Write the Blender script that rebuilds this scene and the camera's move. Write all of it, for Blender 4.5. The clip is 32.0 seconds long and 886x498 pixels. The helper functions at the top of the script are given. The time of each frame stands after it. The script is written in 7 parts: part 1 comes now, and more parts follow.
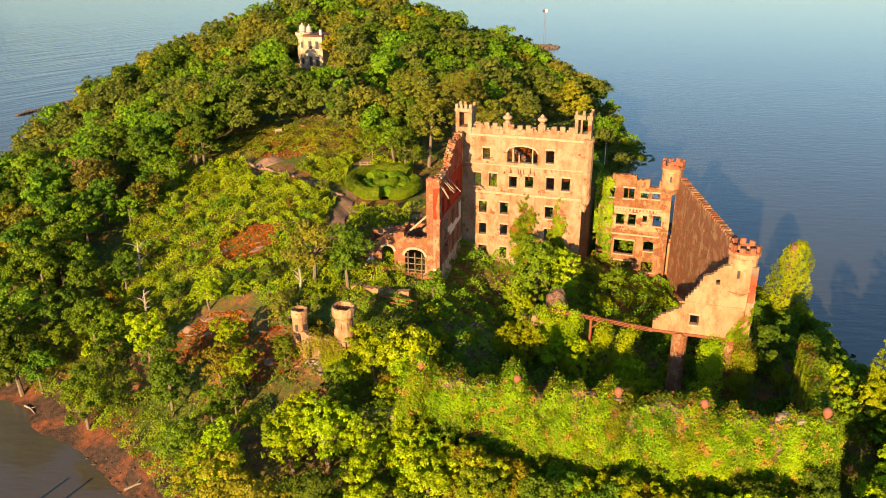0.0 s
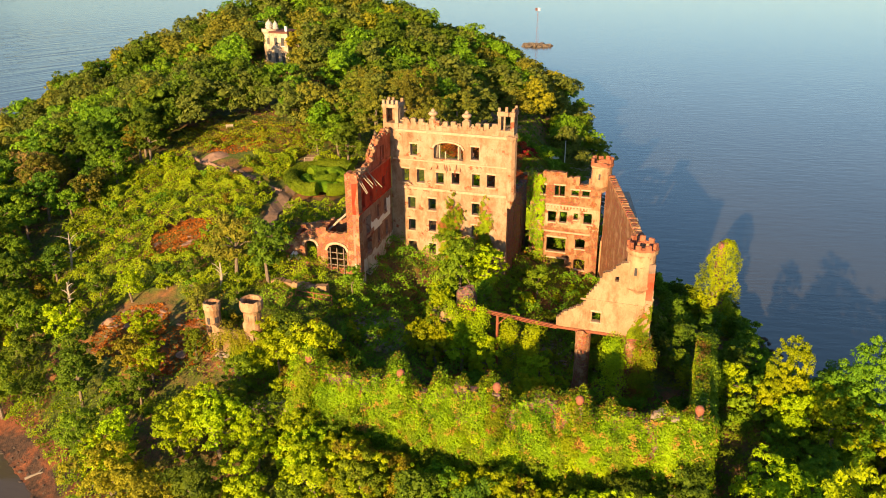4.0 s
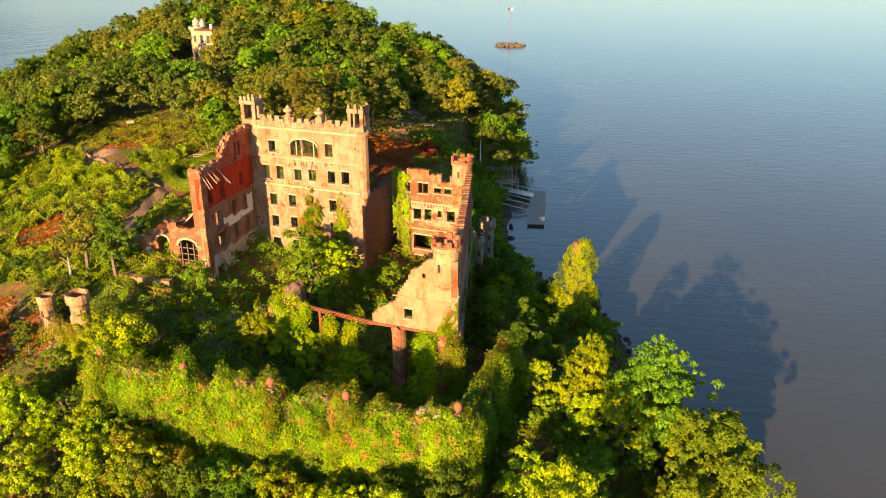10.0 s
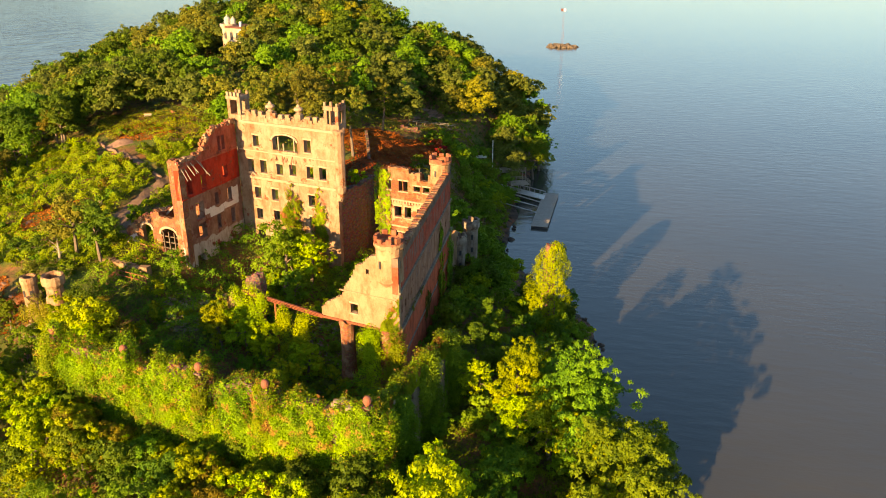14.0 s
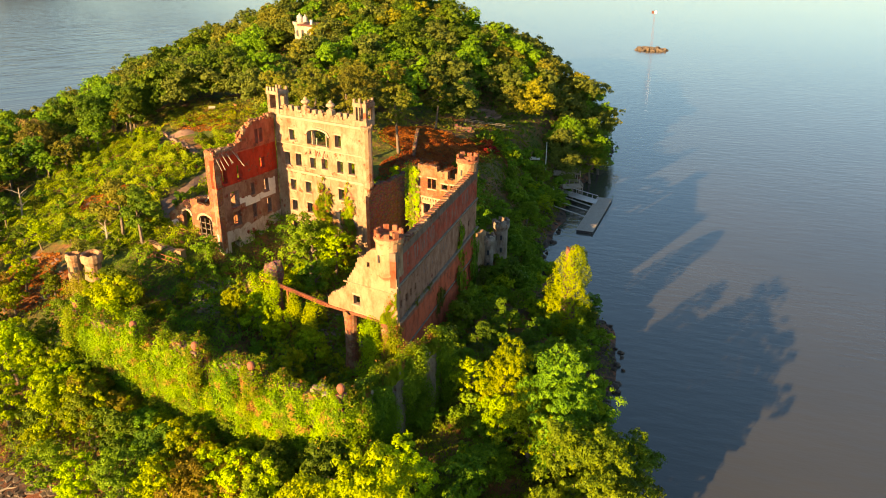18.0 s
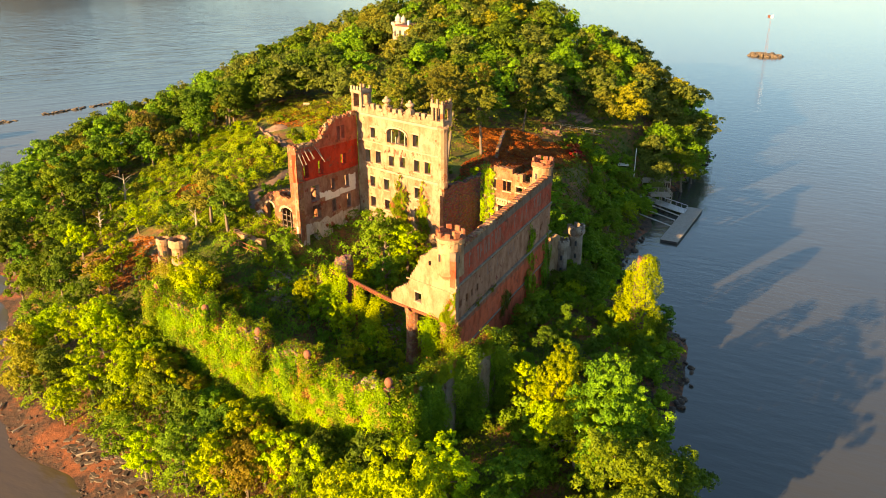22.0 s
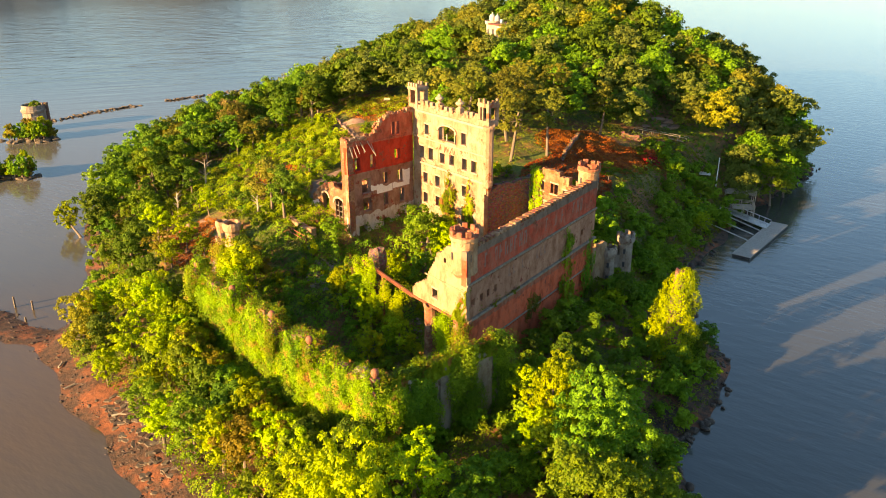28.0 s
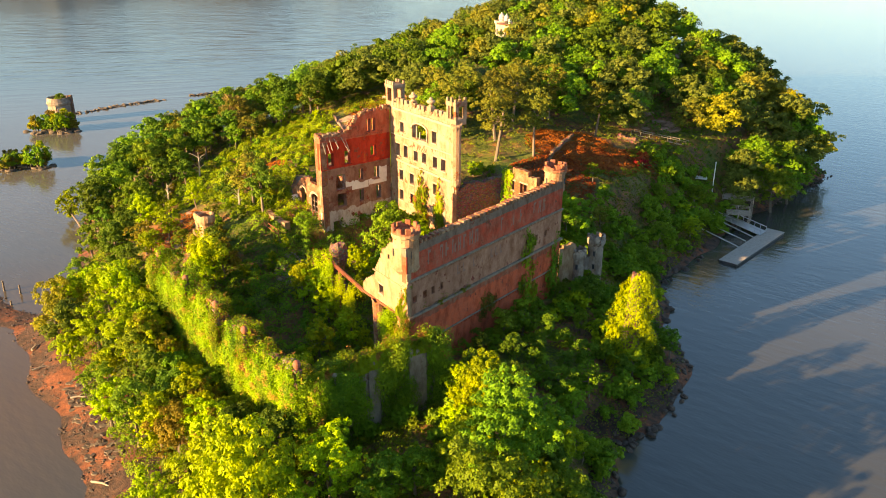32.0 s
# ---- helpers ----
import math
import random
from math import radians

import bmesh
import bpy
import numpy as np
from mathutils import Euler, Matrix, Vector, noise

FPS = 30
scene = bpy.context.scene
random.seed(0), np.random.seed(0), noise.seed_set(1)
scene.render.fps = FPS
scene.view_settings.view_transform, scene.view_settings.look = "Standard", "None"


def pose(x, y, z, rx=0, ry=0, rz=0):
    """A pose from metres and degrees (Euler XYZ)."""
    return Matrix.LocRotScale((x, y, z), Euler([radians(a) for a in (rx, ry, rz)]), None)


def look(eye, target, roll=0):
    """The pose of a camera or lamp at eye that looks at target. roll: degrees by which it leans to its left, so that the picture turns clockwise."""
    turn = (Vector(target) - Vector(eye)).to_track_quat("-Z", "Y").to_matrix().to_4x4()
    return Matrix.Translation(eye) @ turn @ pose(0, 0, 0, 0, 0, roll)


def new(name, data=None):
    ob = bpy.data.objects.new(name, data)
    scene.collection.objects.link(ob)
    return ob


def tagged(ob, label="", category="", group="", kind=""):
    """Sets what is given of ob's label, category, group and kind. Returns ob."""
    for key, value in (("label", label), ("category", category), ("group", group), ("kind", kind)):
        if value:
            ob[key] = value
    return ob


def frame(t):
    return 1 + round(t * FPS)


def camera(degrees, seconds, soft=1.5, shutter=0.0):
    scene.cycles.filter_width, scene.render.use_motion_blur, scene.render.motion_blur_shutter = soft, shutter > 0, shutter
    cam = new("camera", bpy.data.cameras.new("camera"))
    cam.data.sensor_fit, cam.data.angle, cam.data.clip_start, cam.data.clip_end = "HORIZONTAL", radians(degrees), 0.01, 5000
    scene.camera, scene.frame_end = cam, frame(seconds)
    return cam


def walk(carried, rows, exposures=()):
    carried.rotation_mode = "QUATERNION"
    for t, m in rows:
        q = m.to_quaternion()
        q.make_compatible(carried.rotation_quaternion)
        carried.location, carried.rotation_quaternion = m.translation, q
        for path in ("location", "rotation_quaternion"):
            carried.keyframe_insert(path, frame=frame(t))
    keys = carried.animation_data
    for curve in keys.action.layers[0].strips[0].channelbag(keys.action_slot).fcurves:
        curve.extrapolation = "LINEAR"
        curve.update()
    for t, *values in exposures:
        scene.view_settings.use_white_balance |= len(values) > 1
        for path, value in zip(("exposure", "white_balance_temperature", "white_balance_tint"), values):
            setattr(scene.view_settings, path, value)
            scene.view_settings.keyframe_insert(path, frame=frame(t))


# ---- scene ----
cam = camera(59.6, 32.0, 1.0)
METRES, EYE, TILT, LEAN, TURN = 100.0, 63.5, -22.04, 0.2, 0.0
ROWS = [
    (0.0, 0.0, 0.0, 0.0, 0.0, 0.0, -0.0),
    (0.5, 0.0111, -0.0001, -0.0003, 0.17, -0.02, -0.08),
    (1.0, 0.0247, -0.0002, -0.0009, 0.39, -0.03, -0.19),
    (1.5, 0.0406, -0.0001, -0.0016, 0.59, -0.05, -0.26),
    (2.0, 0.0584, -0.0004, -0.0027, 0.75, -0.04, -0.32),
    (2.5, 0.0777, -0.0005, -0.0029, 0.84, -0.07, -0.41),
    (3.0, 0.0983, -0.0008, -0.0033, 0.89, -0.08, -0.46),
    (3.5, 0.1196, -0.001, -0.0037, 0.96, -0.09, -0.5),
    (5.5, 0.2082, 0.0008, -0.006, 1.13, -0.06, -0.71),
    (6.0, 0.2305, 0.0011, -0.0063, 1.2, -0.05, -0.73),
    (6.5, 0.2525, 0.0011, -0.0065, 1.27, -0.06, -0.73),
    (7.0, 0.2733, 0.0018, -0.0066, 1.33, -0.05, -0.79),
    (7.5, 0.2937, 0.0025, -0.0066, 1.39, -0.04, -0.85),
    (8.0, 0.3143, 0.0026, -0.0063, 1.5, -0.06, -0.84),
    (8.5, 0.3339, 0.003, -0.0064, 1.58, -0.04, -0.92),
    (9.0, 0.354, 0.0033, -0.0063, 1.7, -0.05, -0.95),
    (9.5, 0.3739, 0.0036, -0.0061, 1.81, -0.07, -1.01),
    (10.0, 0.3937, 0.0038, -0.0057, 1.94, -0.09, -1.06),
    (10.5, 0.4124, 0.0038, -0.0055, 2.36, -0.1, -1.22),
    (11.0, 0.432, 0.0039, -0.0055, 3.03, -0.11, -1.5),
    (11.5, 0.4515, 0.0041, -0.0051, 3.7, -0.14, -1.77),
    (12.0, 0.471, 0.0043, -0.005, 4.36, -0.14, -2.06),
    (12.5, 0.4907, 0.0048, -0.0044, 5.05, -0.18, -2.33),
    (13.0, 0.5102, 0.0054, -0.0035, 5.72, -0.23, -2.62),
    (13.5, 0.5299, 0.0055, -0.0032, 6.38, -0.24, -2.93),
    (14.0, 0.5495, 0.0062, -0.002, 7.08, -0.3, -3.2),
    (14.5, 0.569, 0.0071, -0.0013, 7.95, -0.36, -3.53),
    (16.5, 0.6345, 0.0128, 0.0005, 11.5, -0.6, -4.94),
    (17.0, 0.6473, 0.0135, 0.0016, 12.38, -0.68, -5.29),
    (17.5, 0.6592, 0.0147, 0.0025, 13.28, -0.75, -5.63),
    (18.0, 0.6702, 0.0163, 0.0035, 14.2, -0.83, -5.95),
    (18.5, 0.6799, 0.0173, 0.0045, 15.09, -0.92, -6.29),
    (19.0, 0.6881, 0.0188, 0.0051, 16.01, -1.0, -6.59),
    (19.5, 0.6943, 0.0195, 0.0061, 16.92, -1.1, -6.95),
    (20.0, 0.7001, 0.0205, 0.0069, 17.9, -1.22, -7.31),
    (20.5, 0.7054, 0.0215, 0.0074, 18.91, -1.32, -7.64),
    (21.0, 0.71, 0.0223, 0.0084, 19.88, -1.46, -8.01),
    (21.5, 0.7152, 0.0236, 0.0091, 20.87, -1.59, -8.33),
    (22.0, 0.7208, 0.025, 0.0102, 21.84, -1.74, -8.7),
    (22.5, 0.7274, 0.027, 0.0111, 22.82, -1.88, -9.05),
    (23.0, 0.7343, 0.0291, 0.0123, 23.68, -2.02, -9.34),
    (23.5, 0.7417, 0.0319, 0.0132, 24.48, -2.14, -9.61),
    (24.0, 0.7492, 0.0344, 0.0147, 25.23, -2.28, -9.91),
    (24.5, 0.7576, 0.0375, 0.016, 26.0, -2.42, -10.19),
    (25.0, 0.7676, 0.0416, 0.0177, 26.79, -2.58, -10.46),
    (25.5, 0.779, 0.0466, 0.0199, 27.58, -2.72, -10.73),
    (27.5, 0.8337, 0.0727, 0.0326, 30.63, -3.42, -11.77),
    (28.0, 0.8487, 0.0806, 0.0355, 31.38, -3.59, -12.02),
    (28.5, 0.864, 0.0889, 0.0386, 32.13, -3.76, -12.27),
    (29.0, 0.8795, 0.0975, 0.042, 32.86, -3.92, -12.53),
    (29.5, 0.8951, 0.1064, 0.0453, 33.59, -4.09, -12.77),
    (30.0, 0.9108, 0.1155, 0.0489, 34.25, -4.24, -13.0),
    (30.5, 0.9261, 0.1248, 0.0527, 34.79, -4.37, -13.18),
    (31.0, 0.9408, 0.1339, 0.0563, 35.07, -4.44, -13.28),
    (31.5, 0.9544, 0.1426, 0.0595, 35.15, -4.45, -13.39),
    (32.0, 0.9626, 0.148, 0.0616, 35.0, -4.39, -13.38),
]
walk(cam, [(t, pose(0, 0, EYE, TILT, LEAN, TURN) @ pose(METRES * x, METRES * y, METRES * z, 90 + pitch, roll, yaw)) for t, x, y, z, yaw, pitch, roll in ROWS],
     [(0.0, 1.33, 7300, 8), (9.0, 1.50, 7600, 9), (19.0, 1.78, 8600, 9), (32.0, 2.15, 8200, 9)])

# ---- light ----
SUN_EL, SUN_X, SUN_Y = 14.5, -0.395, -0.919
world = bpy.data.worlds.new("world")
scene.world = world
world.use_nodes = True
_n = world.node_tree.nodes
_sky = _n.new("ShaderNodeTexSky")
_sky.sky_type, _sky.sun_disc = "NISHITA", False
_sky.sun_elevation, _sky.sun_rotation = radians(SUN_EL), math.atan2(SUN_X, SUN_Y)
_sky.air_density, _sky.dust_density, _sky.ozone_density = 1.0, 0.5, 3.8
_bg = _n["Background"]
_bg.inputs[1].default_value = 0.075
world.node_tree.links.new(_sky.outputs[0], _bg.inputs[0])
_s = bpy.data.lights.new("sun", "SUN")
_s.energy, _s.angle, _s.color = 4.5, radians(0.6), (1.0, 0.68, 0.36)
sun = new("sun", _s)
sun.matrix_world = look((SUN_X * 100, SUN_Y * 100, 100 * math.tan(radians(SUN_EL))), (0, 0, 0))

# ---- materials ----


def nodes(name):
    m = bpy.data.materials.new(name)
    m.use_nodes = True
    t = m.node_tree
    return m, t, t.nodes, t.links, t.nodes["Principled BSDF"]


def noise_tex(t, vec, scale, detail=6.0, rough=0.6):
    n = t.nodes.new("ShaderNodeTexNoise")
    n.inputs["Scale"].default_value, n.inputs["Detail"].default_value, n.inputs["Roughness"].default_value = scale, detail, rough
    t.links.new(vec, n.inputs["Vector"])
    return n.outputs["Fac"]


def ramp(t, fac, stops):
    r = t.nodes.new("ShaderNodeValToRGB")
    e = r.color_ramp.elements
    while len(e) < len(stops):
        e.new(0.5)
    for k, (p, c) in zip(e, stops):
        k.position, k.color = p, (*c, 1) if len(c) == 3 else c
    t.links.new(fac, r.inputs[0])
    return r.outputs[0]


def mix(t, fac, a, b, mode="MIX"):
    m = t.nodes.new("ShaderNodeMix")
    m.data_type, m.blend_type = "RGBA", mode
    for sock, v in ((0, fac), (6, a), (7, b)):
        if isinstance(v, (int, float)):
            m.inputs[sock].default_value = v
        elif isinstance(v, tuple):
            m.inputs[sock].default_value = (*v, 1)
        else:
            t.links.new(v, m.inputs[sock])
    return m.outputs[2]


def bump(t, height, strength, dist, bsdf):
    b = t.nodes.new("ShaderNodeBump")
    b.inputs["Strength"].default_value, b.inputs["Distance"].default_value = strength, dist
    t.links.new(height, b.inputs["Height"])
    t.links.new(b.outputs[0], bsdf.inputs["Normal"])


def coords(t):
    return t.nodes.new("ShaderNodeTexCoord").outputs["Object"]


def zone(t, vec, lo, hi, wobble=0.0):
    """1 where z lies between lo and hi, with a ragged border."""
    sep = t.nodes.new("ShaderNodeSeparateXYZ")
    t.links.new(vec, sep.inputs[0])
    z = sep.outputs[2]
    if wobble:
        add = t.nodes.new("ShaderNodeMath")
        add.operation = "MULTIPLY_ADD"
        t.links.new(noise_tex(t, vec, 0.7, 5), add.inputs[0])
        add.inputs[1].default_value = wobble
        t.links.new(z, add.inputs[2])
        z = add.outputs[0]
        lo, hi = lo + wobble / 2, hi + wobble / 2
    outs = []
    for op, v in (("GREATER_THAN", lo), ("LESS_THAN", hi)):
        m = t.nodes.new("ShaderNodeMath")
        m.operation = op
        t.links.new(z, m.inputs[0])
        m.inputs[1].default_value = v
        outs.append(m.outputs[0])
    m = t.nodes.new("ShaderNodeMath")
    m.operation = "MULTIPLY"
    t.links.new(outs[0], m.inputs[0])
    t.links.new(outs[1], m.inputs[1])
    return m.outputs[0]


def masonry(name, base, worn, brick, patch=0.55, course=0.085, rubble=0.0, zones=()):
    """Weathered render over brick: two noises for stains, patches where the brick shows, fine course relief."""
    m, t, n, l, b = nodes(name)
    v = coords(t)
    big, fine, streak = noise_tex(t, v, 0.35, 7), noise_tex(t, v, 6.0, 4), None
    c = ramp(t, big, [(0.42, base), (0.58, worn)])
    for lo, hi, c0, c1, wob in zones:
        c = mix(t, zone(t, v, lo, hi, wob), c, ramp(t, noise_tex(t, v, 0.8, 7, 0.7), [(0.36, c0), (0.64, c1)]))
    mp = n.new("ShaderNodeMapping")
    mp.inputs["Scale"].default_value = (0.75, 0.75, 0.4)
    l.new(v, mp.inputs[0])
    stain = ramp(t, noise_tex(t, mp.outputs[0], 1.0, 9, 0.7), [(0.45, (1, 1, 1)), (0.62, (0.66, 0.57, 0.5)), (0.75, (0.42, 0.36, 0.33))])
    c = mix(t, 1.0, c, stain, "MULTIPLY")
    hole = ramp(t, noise_tex(t, v, 0.55, 8, 0.7), [(patch, (0, 0, 0)), (patch + 0.03, (1, 1, 1))])
    vor = n.new("ShaderNodeTexVoronoi")
    vor.inputs["Scale"].default_value = 3.2 if rubble else 5.0
    mp2 = n.new("ShaderNodeMapping")
    mp2.inputs["Scale"].default_value = (1, 1, 1.5) if rubble else (1, 1, 2.6)
    l.new(v, mp2.inputs[0])
    l.new(mp2.outputs[0], vor.inputs["Vector"])
    br = mix(t, 0.55, brick, vor.outputs["Color"], "SOFT_LIGHT")
    dist = ramp(t, vor.outputs["Distance"], [(0.0, (1, 1, 1)), (0.6, (0.55, 0.5, 0.48))])
    br = mix(t, 0.7, br, dist, "MULTIPLY")
    c = mix(t, hole, c, br)
    c = mix(t, 0.35, c, ramp(t, fine, [(0.3, (0.55, 0.5, 0.45)), (0.7, (1, 1, 1))]), "MULTIPLY")
    l.new(c, b.inputs["Base Color"])
    b.inputs["Roughness"].default_value = 0.9
    b.inputs["Specular IOR Level"].default_value = 0.2
    h = mix(t, hole, fine, vor.outputs["Distance"])
    bump(t, h, 0.55, 0.08, b)
    return m


def plain(name, c0, c1, scale=3.0, rough=0.8, metal=0.0, strength=0.3):
    m, t, n, l, b = nodes(name)
    v = coords(t)
    f = mix(t, 0.4, noise_tex(t, v, scale), noise_tex(t, v, scale * 7))
    l.new(ramp(t, f, [(0.35, c0), (0.65, c1)]), b.inputs["Base Color"])
    b.inputs["Roughness"].default_value, b.inputs["Metallic"].default_value = rough, metal
    bump(t, f, strength, 0.05, b)
    return m


def leafy(name, dark, mid, light, warm=None, warm_at=0.8, gloss=0.6, hollow=0.55):
    """Foliage: each leaf its own tint, each plant a little apart, shaded hollows painted in, light passing through."""
    m, t, n, l, b = nodes(name)
    g, o = n.new("ShaderNodeNewGeometry"), n.new("ShaderNodeObjectInfo")
    v = g.outputs["Position"]
    lerp = lambda p, q, f: tuple(a * (1 - f) + b_ * f for a, b_ in zip(p, q))
    c = ramp(t, g.outputs["Random Per Island"], [(0.0, lerp(dark, mid, 0.45)), (0.5, mid), (1.0, lerp(mid, light, 0.5))])
    # shade between leaf clumps, put into the colour by noise; hollow sets its depth
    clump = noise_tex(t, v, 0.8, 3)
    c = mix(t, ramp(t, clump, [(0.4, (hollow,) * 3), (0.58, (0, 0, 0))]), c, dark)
    patch = noise_tex(t, v, 0.22, 4)
    c = mix(t, ramp(t, patch, [(0.4, (0, 0, 0)), (0.7, (0.75, 0.75, 0.75))]), c, light)
    if warm:
        c = mix(t, ramp(t, noise_tex(t, v, 0.75, 4, 0.6), [(warm_at - 0.06, (0, 0, 0)), (warm_at, (0.8, 0.8, 0.8))]), c, warm)
    hue = n.new("ShaderNodeHueSaturation")
    for sock, lo, hi in (("Hue", 0.478, 0.522), ("Value", 0.72, 1.2)):
        r = n.new("ShaderNodeMapRange")
        r.inputs[3].default_value, r.inputs[4].default_value = lo, hi
        l.new(o.outputs["Random"], r.inputs[0])
        l.new(r.outputs[0], hue.inputs[sock])
    l.new(c, hue.inputs["Color"])
    c = hue.outputs[0]
    l.new(c, b.inputs["Base Color"])
    b.inputs["Roughness"].default_value = gloss
    b.inputs["Specular IOR Level"].default_value = 0.12
    tr = n.new("ShaderNodeBsdfTranslucent")
    l.new(c, tr.inputs[0])
    ms = n.new("ShaderNodeMixShader")
    ms.inputs[0].default_value = 0.25
    l.new(b.outputs[0], ms.inputs[1])
    l.new(tr.outputs[0], ms.inputs[2])
    l.new(ms.outputs[0], n["Material Output"].inputs[0])
    return m


CREAM, PINK = (0.415, 0.305, 0.212), (0.36, 0.23, 0.145)
M_FACADE = masonry("pale_render", CREAM, PINK, (0.36, 0.13, 0.07), 0.585)
M_WING = masonry("painted_plaster", (0.38, 0.23, 0.165), (0.29, 0.15, 0.105), (0.33, 0.10, 0.06), 0.57,
                 zones=((24.3, 29.2, (0.56, 0.05, 0.022), (0.44, 0.055, 0.03), 0.4), (29.2, 40.0, (0.50, 0.12, 0.07), (0.42, 0.15, 0.095), 0.5), (10.0, 16.4, (0.66, 0.60, 0.53), (0.54, 0.48, 0.42), 2.2)))
M_LONG = masonry("banded_render", (0.50, 0.265, 0.175), (0.40, 0.20, 0.13), (0.30, 0.10, 0.06), 0.6,
                 zones=((21.6, 25.3, (0.60, 0.09, 0.045), (0.46, 0.15, 0.095), 0.5), (25.3, 27.0, (0.20, 0.15, 0.115), (0.30, 0.20, 0.15), 0.5), (0.0, 16.4, (0.74, 0.145, 0.062), (0.60, 0.14, 0.075), 0.2), (15.2, 16.4, (0.34, 0.17, 0.11), (0.50, 0.11, 0.06), 1.6)))
M_LEDGE = plain("mossy_ledge", (0.13, 0.11, 0.075), (0.33, 0.26, 0.20), 1.3, 0.9, 0.0, 0.6)
M_INNER = masonry("bare_brick", (0.42, 0.26, 0.16), (0.36, 0.20, 0.12), (0.36, 0.16, 0.09), 0.45)
M_GABLE = masonry("buff_render", (0.42, 0.29, 0.18), (0.36, 0.23, 0.135), (0.34, 0.16, 0.09), 0.66)
M_HALL = masonry("tawny_render", (0.38, 0.23, 0.13), (0.31, 0.17, 0.10), (0.31, 0.13, 0.07), 0.5,
                 zones=((16.6, 20.2, (0.47, 0.35, 0.23), (0.39, 0.28, 0.18), 0.6),))
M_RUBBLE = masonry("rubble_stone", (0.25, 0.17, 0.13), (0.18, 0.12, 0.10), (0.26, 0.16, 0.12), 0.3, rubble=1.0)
M_TURRET = masonry("turret_render", (0.50, 0.33, 0.20), (0.42, 0.25, 0.15), (0.36, 0.12, 0.07), 0.6,
                   zones=((28.0, 40.0, (0.42, 0.14, 0.08), (0.36, 0.16, 0.10), 0.3),))
M_GREYST = masonry("grey_render", (0.36, 0.31, 0.26), (0.27, 0.22, 0.18), (0.24, 0.15, 0.11), 0.6)
M_FADED = plain("faded_paint", (0.20, 0.11, 0.085), (0.34, 0.18, 0.13), 1.6)
M_TRIM = plain("stone_trim", (0.34, 0.22, 0.15), (0.52, 0.37, 0.25), 2.0)
M_BALL = plain("terracotta", (0.22, 0.075, 0.045), (0.34, 0.12, 0.07), 4.0)
M_RUST = plain("rusted_iron", (0.18, 0.05, 0.025), (0.30, 0.09, 0.04), 5.0, 0.75)
M_WOOD = plain("weathered_wood", (0.24, 0.19, 0.14), (0.42, 0.35, 0.27), 3.0)
M_DOCK = plain("dock_planks", (0.30, 0.26, 0.22), (0.44, 0.39, 0.33), 2.0)
M_ALU = plain("bare_aluminium", (0.55, 0.55, 0.55), (0.7, 0.7, 0.7), 2.0, 0.4, 0.8, 0.05)
M_BARK = plain("bark", (0.10, 0.07, 0.05), (0.24, 0.19, 0.14), 4.0)
M_PALEBARK = plain("pale_bark", (0.30, 0.25, 0.19), (0.46, 0.40, 0.32), 4.0)
M_ROCK = plain("bedrock", (0.07, 0.055, 0.048), (0.19, 0.145, 0.100), 0.9, 0.9, 0.0, 0.8)
M_BEACH = plain("wet_stones", (0.03, 0.022, 0.017), (0.10, 0.065, 0.045), 1.2, 0.75)
M_SLAB = plain("red_bedrock", (0.17, 0.10, 0.075), (0.36, 0.22, 0.155), 0.8, 0.9, 0.0, 0.7)
M_WHITE = plain("white_paint", (0.62, 0.60, 0.55), (0.78, 0.75, 0.70), 2.0)
M_HOUSE = masonry("house_render", (0.60, 0.50, 0.38), (0.50, 0.40, 0.30), (0.4, 0.25, 0.17), 0.75)
M_ROOF = plain("red_roofing", (0.10, 0.035, 0.028), (0.17, 0.06, 0.045), 2.0)
M_DARK = plain("dark_sheet", (0.03, 0.03, 0.035), (0.06, 0.06, 0.065), 2.0, 0.5)
M_PATH = plain("gravel_path", (0.12, 0.075, 0.05), (0.24, 0.15, 0.10), 0.7)
M_STUCCO = plain("grey_white_paint", (0.34, 0.32, 0.30), (0.52, 0.49, 0.45), 2.0)

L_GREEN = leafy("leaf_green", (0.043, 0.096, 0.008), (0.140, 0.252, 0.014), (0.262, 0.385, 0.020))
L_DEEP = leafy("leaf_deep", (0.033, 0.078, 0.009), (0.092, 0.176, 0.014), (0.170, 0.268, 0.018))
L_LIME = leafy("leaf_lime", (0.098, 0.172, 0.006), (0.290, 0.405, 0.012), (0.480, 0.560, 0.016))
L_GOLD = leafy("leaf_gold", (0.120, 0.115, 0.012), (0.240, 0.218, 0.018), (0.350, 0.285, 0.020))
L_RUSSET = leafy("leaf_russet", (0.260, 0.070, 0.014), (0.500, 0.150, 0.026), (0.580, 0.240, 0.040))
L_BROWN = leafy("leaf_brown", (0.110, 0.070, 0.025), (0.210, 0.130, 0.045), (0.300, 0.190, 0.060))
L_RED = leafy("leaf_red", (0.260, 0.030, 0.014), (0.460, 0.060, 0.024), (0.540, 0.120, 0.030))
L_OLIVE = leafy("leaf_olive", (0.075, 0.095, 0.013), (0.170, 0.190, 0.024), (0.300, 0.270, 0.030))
# vines take a deeper painted shade between their clumps
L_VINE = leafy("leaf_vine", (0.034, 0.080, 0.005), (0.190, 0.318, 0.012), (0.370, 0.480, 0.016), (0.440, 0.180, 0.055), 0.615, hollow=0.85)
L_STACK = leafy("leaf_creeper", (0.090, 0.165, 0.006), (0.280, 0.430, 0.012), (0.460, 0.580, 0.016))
# hilltop leaves: extra blue in all three tones paints in distance haze
L_WOOD = leafy("leaf_wood_hazed", (0.060, 0.097, 0.016), (0.138, 0.195, 0.030), (0.225, 0.275, 0.045))
